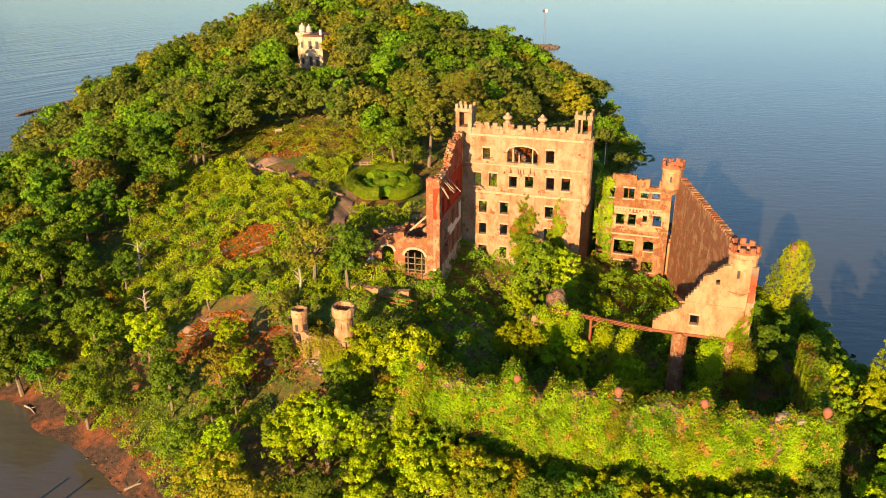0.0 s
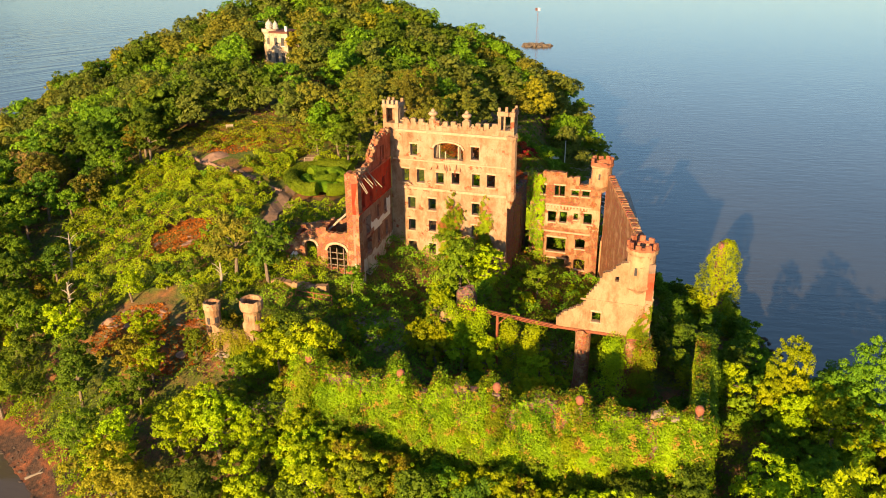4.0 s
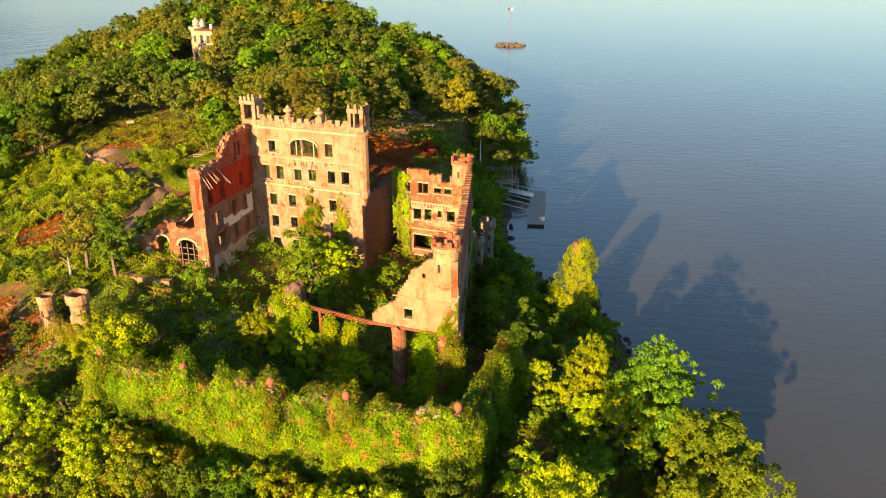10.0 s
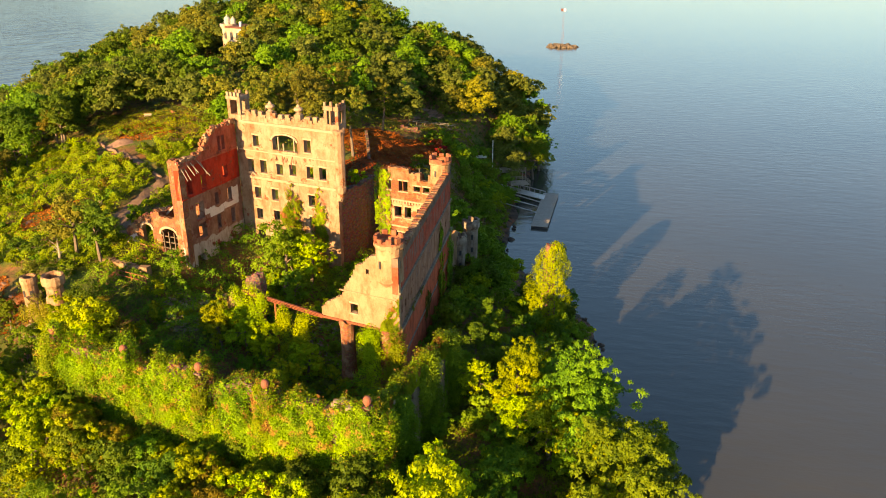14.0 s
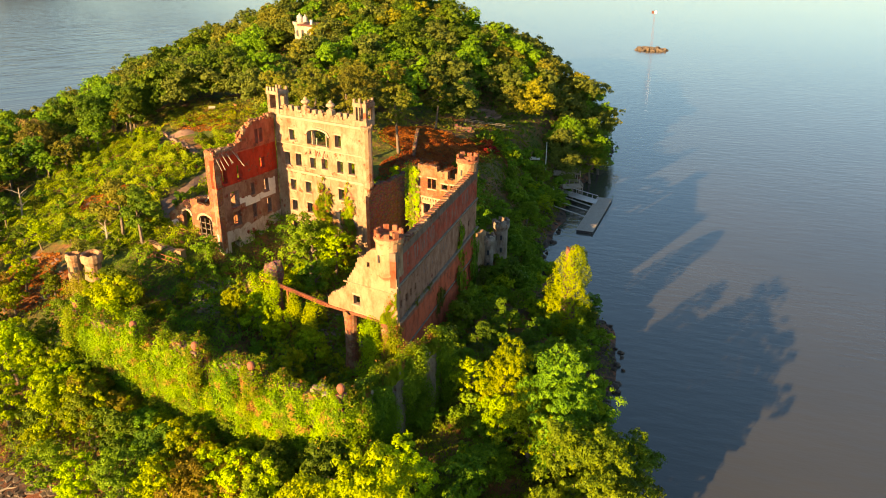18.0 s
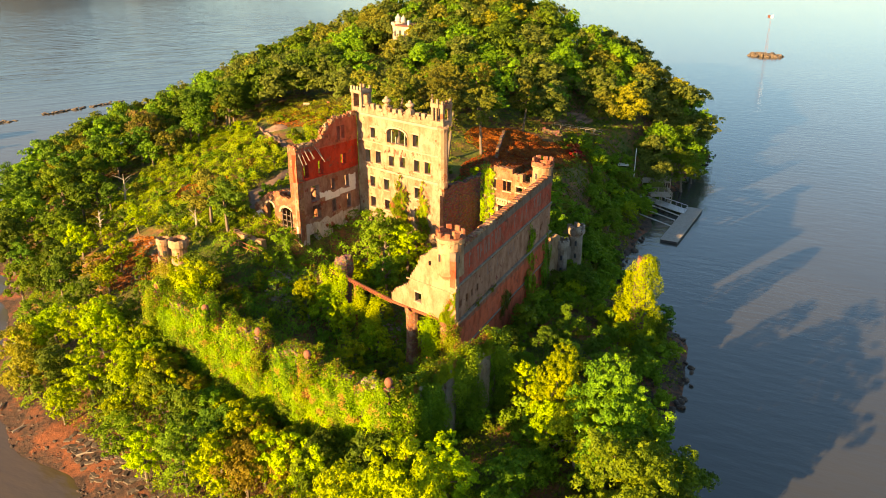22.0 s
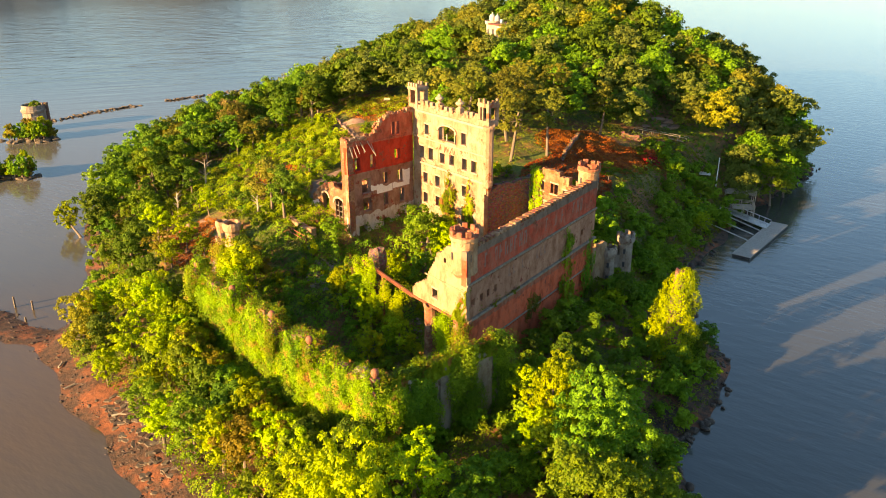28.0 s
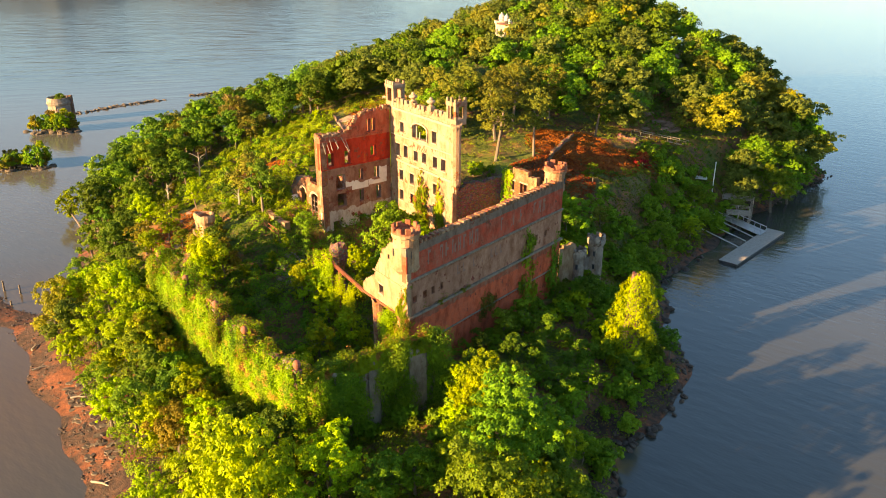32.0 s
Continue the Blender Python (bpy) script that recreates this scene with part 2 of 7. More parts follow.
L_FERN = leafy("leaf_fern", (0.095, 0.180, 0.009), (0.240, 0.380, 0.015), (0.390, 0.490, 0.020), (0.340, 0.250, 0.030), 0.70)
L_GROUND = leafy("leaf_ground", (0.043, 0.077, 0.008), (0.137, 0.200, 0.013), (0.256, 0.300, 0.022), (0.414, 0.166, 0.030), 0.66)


def water_material():
    m, t, n, l, b = nodes("river_water")
    v = coords(t)
    deep = ramp(t, noise_tex(t, v, 0.02, 3), [(0.3, (0.056, 0.058, 0.050)), (0.7, (0.074, 0.074, 0.062))])
    silt = n.new("ShaderNodeVectorMath")
    silt.operation = "DISTANCE"
    silt.inputs[1].default_value = (-25, 55, 0)
    l.new(v, silt.inputs[0])
    near = n.new("ShaderNodeMapRange")
    near.inputs[1].default_value, near.inputs[2].default_value, near.inputs[3].default_value, near.inputs[4].default_value = 15, 50, 0.7, 0
    l.new(silt.outputs["Value"], near.inputs[0])
    # paler base colour round the western islets, painted in for bright reflected sky
    west = n.new("ShaderNodeVectorMath")
    west.operation = "DISTANCE"
    west.inputs[1].default_value = (-150, 125, 0)
    l.new(v, west.inputs[0])
    west_sheen = n.new("ShaderNodeMapRange")
    west_sheen.inputs[1].default_value, west_sheen.inputs[2].default_value, west_sheen.inputs[3].default_value, west_sheen.inputs[4].default_value = 50, 150, 0.5, 0
    l.new(west.outputs["Value"], west_sheen.inputs[0])
    pale = mix(t, west_sheen.outputs[0], deep, (0.19, 0.175, 0.145))
    l.new(mix(t, near.outputs[0], pale, (0.125, 0.078, 0.026)), b.inputs["Base Color"])
    b.inputs["Roughness"].default_value = 0.12
    b.inputs["IOR"].default_value = 1.68
    mp = n.new("ShaderNodeMapping")
    mp.inputs["Rotation"].default_value = (0, 0, 0.5)
    mp.inputs["Scale"].default_value = (0.35, 1.0, 1.0)
    l.new(v, mp.inputs[0])
    h = mix(t, 0.35, noise_tex(t, mp.outputs[0], 0.5, 3), noise_tex(t, v, 0.06, 2))
    turn, squeeze = n.new("ShaderNodeMapping"), n.new("ShaderNodeMapping")
    turn.inputs["Rotation"].default_value = (0, 0, 3.785)
    squeeze.inputs["Scale"].default_value = (1.0, 0.12, 1.0)
    l.new(v, turn.inputs[0])
    l.new(turn.outputs[0], squeeze.inputs[0])
    swell = noise_tex(t, squeeze.outputs[0], 0.16, 2)
    open_water = n.new("ShaderNodeVectorMath")
    open_water.operation = "DISTANCE"
    open_water.inputs[1].default_value = (-330, 420, 0)
    l.new(v, open_water.inputs[0])
    reach = n.new("ShaderNodeMapRange")
    for i_, val in ((1, 130), (2, 330), (3, 5.0), (4, 0.0)):
        reach.inputs[i_].default_value = val
    l.new(open_water.outputs["Value"], reach.inputs[0])
    waves = n.new("ShaderNodeMath")
    waves.operation = "MULTIPLY_ADD"
    l.new(swell, waves.inputs[0])
    l.new(reach.outputs[0], waves.inputs[1])
    l.new(h, waves.inputs[2])
    bump(t, waves.outputs[0], 0.22, 0.5, b)
    return m


def ground_material():
    m, t, n, l, b = nodes("island_ground")
    v = coords(t)
    soil = ramp(t, noise_tex(t, v, 0.5, 7, 0.7), [(0.36, (0.07, 0.045, 0.02)), (0.5, (0.19, 0.095, 0.04)), (0.66, (0.38, 0.14, 0.05))])
    grass = ramp(t, noise_tex(t, v, 1.5, 6), [(0.35, (0.05, 0.085, 0.010)), (0.65, (0.14, 0.17, 0.02))])
    c = mix(t, ramp(t, noise_tex(t, v, 0.12, 5), [(0.42, (0, 0, 0)), (0.56, (1, 1, 1))]), grass, soil)
    mud = ramp(t, noise_tex(t, v, 0.9, 8, 0.75), [(0.38, (0.022, 0.013, 0.009)), (0.5, (0.062, 0.032, 0.019)), (0.66, (0.13, 0.060, 0.034))])
    iron = ramp(t, noise_tex(t, v, 0.16, 5, 0.65), [(0.5, (0, 0, 0)), (0.6, (0.85, 0.85, 0.85))])
    mud = mix(t, iron, mud, ramp(t, noise_tex(t, v, 1.6, 6), [(0.35, (0.14, 0.045, 0.018)), (0.65, (0.30, 0.090, 0.032))]))
    c = mix(t, zone(t, v, -9.0, 2.3, 0.9), c, mud)
    l.new(c, b.inputs["Base Color"])
    b.inputs["Roughness"].default_value = 0.85
    bump(t, noise_tex(t, v, 2.2, 8, 0.7), 0.8, 0.25, b)
    return m


M_WATER, M_GROUND = water_material(), ground_material()

# ---- mesh helpers ----


def part(name, bm, material, parent=None, label=""):
    """Links a bmesh, or a ready mesh, as one object under a thing or a part."""
    if isinstance(bm, bmesh.types.BMesh):
        me = bpy.data.meshes.new(name)
        bm.to_mesh(me)
        bm.free()
    else:
        me = bm
    if material and not me.materials:
        me.materials.append(material)
    ob = new(name, me)
    ob.parent = parent
    if label:
        tagged(ob, label)
    return ob


def thing(name, label, category, group="", kind="", at=(0, 0, 0)):
    ob = new(name)
    ob.location = at
    return tagged(ob, label, category, group, kind)


def box(bm, x0, y0, z0, x1, y1, z1, m=None, bevel=0.0):
    r = bmesh.ops.create_cube(bm, size=1.0)["verts"]
    bmesh.ops.transform(bm, verts=r, matrix=Matrix.Translation(((x0 + x1) / 2, (y0 + y1) / 2, (z0 + z1) / 2)) @ Matrix.Diagonal((x1 - x0, y1 - y0, z1 - z0, 1)))
    if bevel:
        es = list({e for q in r for e in q.link_edges})
        r = bmesh.ops.bevel(bm, geom=es, offset=bevel, segments=1, affect="EDGES")["verts"]
    if m is not None:
        bmesh.ops.transform(bm, verts=list(set(r)), matrix=m)
    return r


def lathe(bm, profile, segs=18, m=None, start=0.0, sweep=6.2832, rough=0.0):
    """A turned shape from (radius, z) pairs."""
    rings, closed = [], sweep > 6.28
    count = segs if closed else segs + 1
    for r, z in profile:
        ring = []
        for i in range(count):
            a = start + sweep * i / segs
            p = Vector((r * math.cos(a), r * math.sin(a), z))
            if rough:
                p *= 1 + rough * noise.noise(p * 1.7)
            ring.append(bm.verts.new(p if m is None else m @ p))
        rings.append(ring)
    for a, b in zip(rings, rings[1:]):
        for i in range(segs):
            j = (i + 1) % count
            bm.faces.new((a[i], a[j], b[j], b[i]))
    if closed and profile[0][0] > 0.01:
        bm.faces.new(rings[0][::-1])
    if closed and profile[-1][0] > 0.01:
        bm.faces.new(rings[-1])


def tube(bm, path, radii, segs=6):
    rings = []
    for i, p in enumerate(path):
        d = (Vector(path[min(i + 1, len(path) - 1)]) - Vector(path[max(i - 1, 0)])).normalized()
        a = d.orthogonal().normalized()
        b = d.cross(a)
        rings.append([bm.verts.new(Vector(p) + radii[i] * (a * math.cos(6.2832 * k / segs) + b * math.sin(6.2832 * k / segs))) for k in range(segs)])
    for u, w in zip(rings, rings[1:]):
        for k in range(segs):
            bm.faces.new((u[k], u[(k + 1) % segs], w[(k + 1) % segs], w[k]))
    bm.faces.new(rings[0][::-1])
    bm.faces.new(rings[-1])


def beam(bm, a, b, w, h=None):
    """A squared bar from a to b."""
    a, b = Vector(a), Vector(b)
    h = h or w
    d = (b - a)
    q = d.to_track_quat("Z", "Y").to_matrix().to_4x4()
    box(bm, -w / 2, -h / 2, 0, w / 2, h / 2, d.length, Matrix.Translation(a) @ q)


class Plane:
    """A wall's front: u runs along it, n points out of it."""

    def __init__(self, a, b):
        self.a = Vector((*a, 0))
        self.d = Vector((b[0] - a[0], b[1] - a[1], 0))
        self.length = self.d.length
        self.d.normalize()
        self.n = Vector((self.d.y, -self.d.x, 0))

    def at(self, u, z, out=0.0):
        p = self.a + self.d * u + self.n * out
        return Vector((p.x, p.y, z))

    def m(self, u, z, out=0.0):
        """Local x along the wall, y into it, z up."""
        p = self.at(u, z, out)
        return Matrix.Translation(p) @ Matrix(((self.d.x, -self.n.x, 0, 0), (self.d.y, -self.n.y, 0, 0), (0, 0, 1, 0), (0, 0, 0, 1)))


def ruin_wall(pl, z0, top, thick, holes=(), step=0.5, u0=0.0, u1=None, jig=0.06, back=True):
    """A wall with real openings and a broken top. holes: (u0, u1, z0, z1) or with a fifth value, the rise of an arched head."""
    u1 = pl.length if u1 is None else u1
    cuts = {round(u0, 3), round(u1, 3)}
    k = u0 + step
    while k < u1 - 0.1:
        cuts.add(round(k, 3))
        k += step
    for h in holes:
        cuts |= {round(h[0], 3), round(h[1], 3)}
        if len(h) > 4:
            cuts |= {round(h[0] + (h[1] - h[0]) * i / 10, 3) for i in range(11)}
    cuts = sorted(c for c in cuts if u0 - 1e-6 <= c <= u1 + 1e-6)
    cuts = [c for i, c in enumerate(cuts) if i == 0 or c - cuts[i - 1] > 0.02]
    cols = []
    for a, b in zip(cuts, cuts[1:]):
        mid = (a + b) / 2
        spans = [(z0, top(mid) if callable(top) else top)]
        for h in holes:
            if h[0] < mid < h[1]:
                hi = h[3]
                if len(h) > 4:
                    s = 2 * (mid - h[0]) / (h[1] - h[0]) - 1
                    hi = h[3] - h[4] * (1 - math.sqrt(max(0, 1 - s * s)))
                out = []
                for lo, up in spans:
                    if h[2] > lo:
                        out.append((lo, min(up, h[2])))
                    if hi < up:
                        out.append((max(lo, hi), up))
                spans = [(p, q) for p, q in out if q - p > 0.02]
        cols.append(spans)
    bm = bmesh.new()

    def vert(u, z, y):
        p = pl.at(u, z, -y)
        return bm.verts.new(p + Vector(noise.noise_vector(p * 0.8)) * jig + Vector(noise.noise_vector(p * 2.9)) * jig * 0.5)

    def quad(*c):
        bm.faces.new([vert(*p) for p in c])

    def rows(lo, up):
        n = max(1, round((up - lo) / 2.2))
        return [(lo + (up - lo) * i / n, lo + (up - lo) * (i + 1) / n) for i in range(n)]

    for (a, b), spans in zip(zip(cuts, cuts[1:]), cols):
        for lo, up in spans:
            for p, q in rows(lo, up):
                quad((a, p, 0), (b, p, 0), (b, q, 0), (a, q, 0))
                quad((b, p, thick), (a, p, thick), (a, q, thick), (b, q, thick))
            quad((a, up, 0), (b, up, 0), (b, up, thick), (a, up, thick))
            quad((a, lo, thick), (b, lo, thick), (b, lo, 0), (a, lo, 0))
    full = [[]] + cols + [[]]
    for i, u in enumerate(cuts):
        left, right = full[i], full[i + 1]
        zs = sorted({z for s in left + right for z in s})
        for p, q in zip(zs, zs[1:]):
            c = (p + q) / 2
            il, ir = any(s[0] < c < s[1] for s in left), any(s[0] < c < s[1] for s in right)
            if il and not ir:
                quad((u, p, 0), (u, p, thick), (u, q, thick), (u, q, 0))
            elif ir and not il:
                quad((u, p, thick), (u, p, 0), (u, q, 0), (u, q, thick))
    return bm


def ragged(base, amp=0.5, scale=0.6, seed=0.0):
    def f(u):
        b = base(u) if callable(base) else base
        return b + amp * noise.noise(Vector((u * scale, seed, 3.1))) + amp * 0.5 * noise.noise(Vector((u * 2.3, seed, 7.7)))
    return f


def steps_of(pairs):
    """A stepped skyline: (from u, height) pairs."""
    def f(u):
        z = pairs[0][1]
        for s, h in pairs:
            if u >= s:
                z = h
        return z
    return f


def quads_mesh(name, V, material):
    """A mesh of loose leaves from an (n, 3, 3) array."""
    n = len(V)
    me = bpy.data.meshes.new(name)
    me.vertices.add(n * 3)
    me.vertices.foreach_set("co", V.reshape(-1).astype(np.float32))
    me.loops.add(n * 3)
    me.loops.foreach_set("vertex_index", np.arange(n * 3, dtype=np.int32))
    me.polygons.add(n)
    me.polygons.foreach_set("loop_start", np.arange(0, n * 3, 3, dtype=np.int32))
    me.update(calc_edges=True)
    me.materials.append(material)
    return me


def unit(a):
    return a / np.maximum(np.linalg.norm(a, axis=1, keepdims=True), 1e-9)


def kites(P, N, size, rng, loose=0.6):
    """Leaf sprays: one pointed leaf a point, roughly across its normal."""
    n = len(P)
    N = unit(N + loose * rng.normal(size=(n, 3)))
    T = unit(np.cross(N, rng.normal(size=(n, 3))))
    B = np.cross(N, T)
    s = (size * rng.uniform(0.65, 1.35, n))[:, None]
    w = s * rng.uniform(0.45, 0.75, n)[:, None]
    V = np.empty((n, 3, 3))
    V[:, 0] = P + T * s
    V[:, 1] = P - T * s * 0.7 + B * w
    V[:, 2] = P - T * s * 0.7 - B * w
    return V


_bm = bmesh.new()
bmesh.ops.create_icosphere(_bm, subdivisions=1, radius=1.0)
BALL = np.array([[v.co for v in f.verts] for f in _bm.faces])
_bm.free()


def cores(C, R, k):
    """The shaded mass of twigs and inner leaves inside each bough."""
    out = []
    for c, r in zip(C, R):
        W = BALL * r * np.array((1.1, 1.1, 0.88))
        wob = 1 + 0.15 * np.sin(W[..., 0:1] * 4.1 + c[0]) * np.sin(W[..., 1:2] * 3.7 + c[1]) + 0.1 * np.sin(W[..., 2:3] * 6.3 + c[2])
        out.append(W * k * wob + np.array(c))
    return np.concatenate(out)


def crown_leaves(rng, radius, height, base, lobes, count, size, droop=0.0, taper=0.0, fine=1.0, core=0.42):
    """An uneven crown: boughs round the limbs, each breaking into sprays of many sizes, with gaps between."""
    C, R, SC, SR, SB = [], [], [], [], []
    sx, sy = rng.uniform(0.8, 1.2), rng.uniform(0.8, 1.2)
    boughs = max(7, lobes // 3)
    for i in range(boughs):
        h = (i + 0.5) / boughs
        a = i * 2.4 + rng.uniform(-0.9, 0.9)
        prof = math.sin(math.pi * (0.14 + 0.80 * h)) ** 0.75 * (1 - taper * h)
        rr = radius * prof * rng.uniform(0.3, 0.92) if i < boughs - 1 else 0.15 * radius
        r = radius * rng.uniform(0.24, 0.44) * (1 - 0.5 * taper * h)
        C.append((sx * rr * math.cos(a), sy * rr * math.sin(a), base + height * (0.10 + 0.76 * h) + rng.uniform(-0.08, 0.08) * height))
        R.append(r)
        for _ in range(int(9 / fine)):
            d = rng.normal(size=3)
            d /= np.linalg.norm(d)
            d[2] = abs(d[2]) if d[2] < -0.35 else d[2]
            sr = r * fine * (0.16 + 0.36 * rng.uniform() ** 1.6)
            SC.append(np.array(C[-1]) + d * np.array((1.1, 1.1, 0.88)) * r * rng.uniform(0.55, 1.05))
            SR.append(sr)
            SB.append(i)
    C, R, SC, SR = np.array(C), np.array(R), np.array(SC), np.array(SR)
    k = rng.choice(len(SR), count * 2, p=SR**1.5 / (SR**1.5).sum())
    D = unit(rng.normal(size=(count * 2, 3)))
    D[:, 2] = np.where(D[:, 2] < -0.4, -D[:, 2], D[:, 2])
    rad = SR[k] * (0.72 + 0.45 * rng.uniform(size=len(k)) ** 1.3)
    P = SC[k] + D * rad[:, None] * np.array((1.15, 1.15, 0.85))
    P[:, 2] -= (0.25 + droop) * rng.uniform(size=len(k)) * SR[k]
    inside = np.zeros(len(k), int)
    for c, r in zip(C, R):
        inside += np.linalg.norm((P - c) / np.array((1.1, 1.1, 0.88)), axis=1) < r * 0.55
    keep = np.where(inside == 0)[0][:count]
    N = unit(1.0 * D[keep] + np.array((0, 0, 0.1)) + 0.4 * unit(P[keep] - np.array((0, 0, base + height * 0.4))))
    V = kites(P[keep], N, size, rng, 0.4)
    return (np.concatenate([V, cores(C, R, core)]) if core else V), C, R


def trunk_mesh(rng, base, C, radius, name="trunk", lean=0.15):
    bm = bmesh.new()
    top = Vector((rng.uniform(-lean, lean) * base, rng.uniform(-lean, lean) * base, base * 1.15))
    tube(bm, [(0, 0, -1.0), (0, 0, 0.25), top * 0.5, top], [radius * 1.5, radius * 1.1, radius * 0.85, radius * 0.6], 7)
    for c in C:
        mid = (top * 0.85).lerp(Vector(c), 0.5) + Vector((0, 0, 0.3))
        tube(bm, [top * 0.8, mid, c], [radius * 0.42, radius * 0.26, radius * 0.1], 5)
    me = bpy.data.meshes.new(name)
    bm.to_mesh(me)
    bm.free()
    return me

# ---- terrain ----


SHORE = ((20, 49), (45, 44), (64, 52), (71, 68), (69, 85), (64, 97), (65.5, 112), (63, 124), (56, 133), (47, 153), (48, 175), (49, 204), (54, 235), (56, 250), (44, 272),
         (18, 300), (-25, 318), (-70, 310), (-105, 275), (-124, 220), (-118, 168), (-100, 127), (-80, 104), (-60, 94), (-46, 83), (-38, 75), (-32, 66), (-15, 59.5), (1, 56))
HILLS = ((-95, 150, 2.4), (-60, 105, 0.4), (-30, 95, 0.9), (0, 85, 2.7), (30, 75, 0.9), (58, 80, 6.0), (-65, 140, 2.3), (-35, 125, 6.2), (-8, 112, 7.5), (12, 128, 3.6), (35, 118, 1.8), (-90, 190, -4.1),
         (-58, 175, 13.3), (-28, 155, 4.8), (4, 155, 6.6), (32, 160, 7.4), (-95, 235, 9.6), (-60, 215, 2.1), (-20, 200, 13.6), (20, 195, 3.7), (-60, 265, 17.2), (-15, 245, 10.4), (25, 240, 8.7), (-25, 290, 17.0), (15, 275, 6.0))


def smooth(a, b, x):
    t = np.clip((x - a) / (b - a), 0, 1)
    return t * t * (3 - 2 * t)


def inland(X, Y):
    """Metres inside the shoreline (minus: out in the water)."""
    d, ins = np.full(X.shape, 1e9), np.zeros(X.shape, bool)
    for (ax, ay), (bx, by) in zip(SHORE, SHORE[1:] + SHORE[:1]):
        t = np.clip(((X - ax) * (bx - ax) + (Y - ay) * (by - ay)) / ((bx - ax) ** 2 + (by - ay) ** 2), 0, 1)
        d = np.minimum(d, np.hypot(X - ax - t * (bx - ax), Y - ay - t * (by - ay)))
        ins ^= ((ay > Y) != (by > Y)) & (X < (bx - ax) * (Y - ay) / (by - ay + 1e-12) + ax)
    return np.where(ins, d, -d)


def height(X, Y):
    X, Y = np.asarray(X, float), np.asarray(Y, float)
    wob = 0.7 * np.sin(X * 0.31 + 1.3 * np.sin(Y * 0.17)) + 0.6 * np.sin(Y * 0.37 + X * 0.11)
    d = inland(X, Y) + wob
    h = np.zeros(X.shape)
    for cx, cy, a in HILLS:
        s = 20.0 if cy < 165 else 30.0
        h = h + a * np.exp(-((X - cx) ** 2 + (Y - cy) ** 2) / (2 * s * s))
    z = np.where(d > 0, 1.2 * smooth(0, 5, d) + 0.02, np.maximum(d * 0.25, -4)) + h * smooth(0, 16, d)
    bar = ((X + 43) / 16) ** 2 + ((Y - 67 + 0.8 * np.sin(X * 0.4)) / 4.2) ** 2
    z = np.maximum(z, 0.32 + 0.12 * np.sin(X * 1.1) * np.sin(Y * 1.3) - 0.5 * bar)
    z = z - 4.3 * np.exp(-((X - 8) ** 2) / 72 - ((Y - 111) ** 2) / 110)
    rough = np.sin(X * 0.9 + 2 * np.sin(Y * 0.23)) * np.sin(Y * 0.8 + 1.7 * np.sin(X * 0.31))
    return z + 0.35 * rough * smooth(2, 10, d)


def ground_z(x, y):
    return float(height(np.array([x]), np.array([y]))[0])


def build_terrain():
    step = 1.5
    xs, ys = np.arange(-150, 96, step), np.arange(26, 362, step)
    X, Y = np.meshgrid(xs, ys)
    Z = height(X, Y)
    nx, ny = len(xs), len(ys)
    V = np.stack([X, Y, Z], -1).reshape(-1, 3)
    i = np.arange(nx * ny).reshape(ny, nx)
    F = np.stack([i[:-1, :-1], i[:-1, 1:], i[1:, 1:], i[1:, :-1]], -1).reshape(-1, 4)
    F = F[(V[F][:, :, 2] > -1.6).any(1)]
    me = bpy.data.meshes.new("ground")
    me.from_pydata(V.tolist(), [], F.tolist())
    for p in me.polygons:
        p.use_smooth = True
    part("ground", me, M_GROUND)
    tagged(bpy.data.objects["ground"], "rocky wooded island ground with reddish soil and mud banks", "ground", kind="structure")
    bm = bmesh.new()
    bmesh.ops.create_grid(bm, x_segments=1, y_segments=1, size=4500)
    tagged(part("water", bm, M_WATER), "calm brown-grey river water with faint ripples", "water", kind="structure")


build_terrain()

# ---- castle tower: two standing walls with turrets ----


def merlon_ring(parent, c, r, z, count, h=0.75, material=None, gap=0.55):
    """Merlons round a turret's rim, each a part."""
    for i in range(count):
        if noise.noise(Vector((c[0] + i * 3.7, c[1], z))) > 0.42:
            continue
        bm = bmesh.new()
        a = 6.2832 * i / count
        w = 6.2832 * r / count * gap
        box(bm, -w / 2, -0.2, 0, w / 2, 0.2, h * random.uniform(0.75, 1.1), Matrix.Translation((c[0] + (r - 0.2) * math.cos(a), c[1] + (r - 0.2) * math.sin(a), z - 0.02)) @ Matrix.Rotation(a + math.pi / 2, 4, "Z"), 0.06)
        part("merlon", bm, material or M_TURRET, parent)


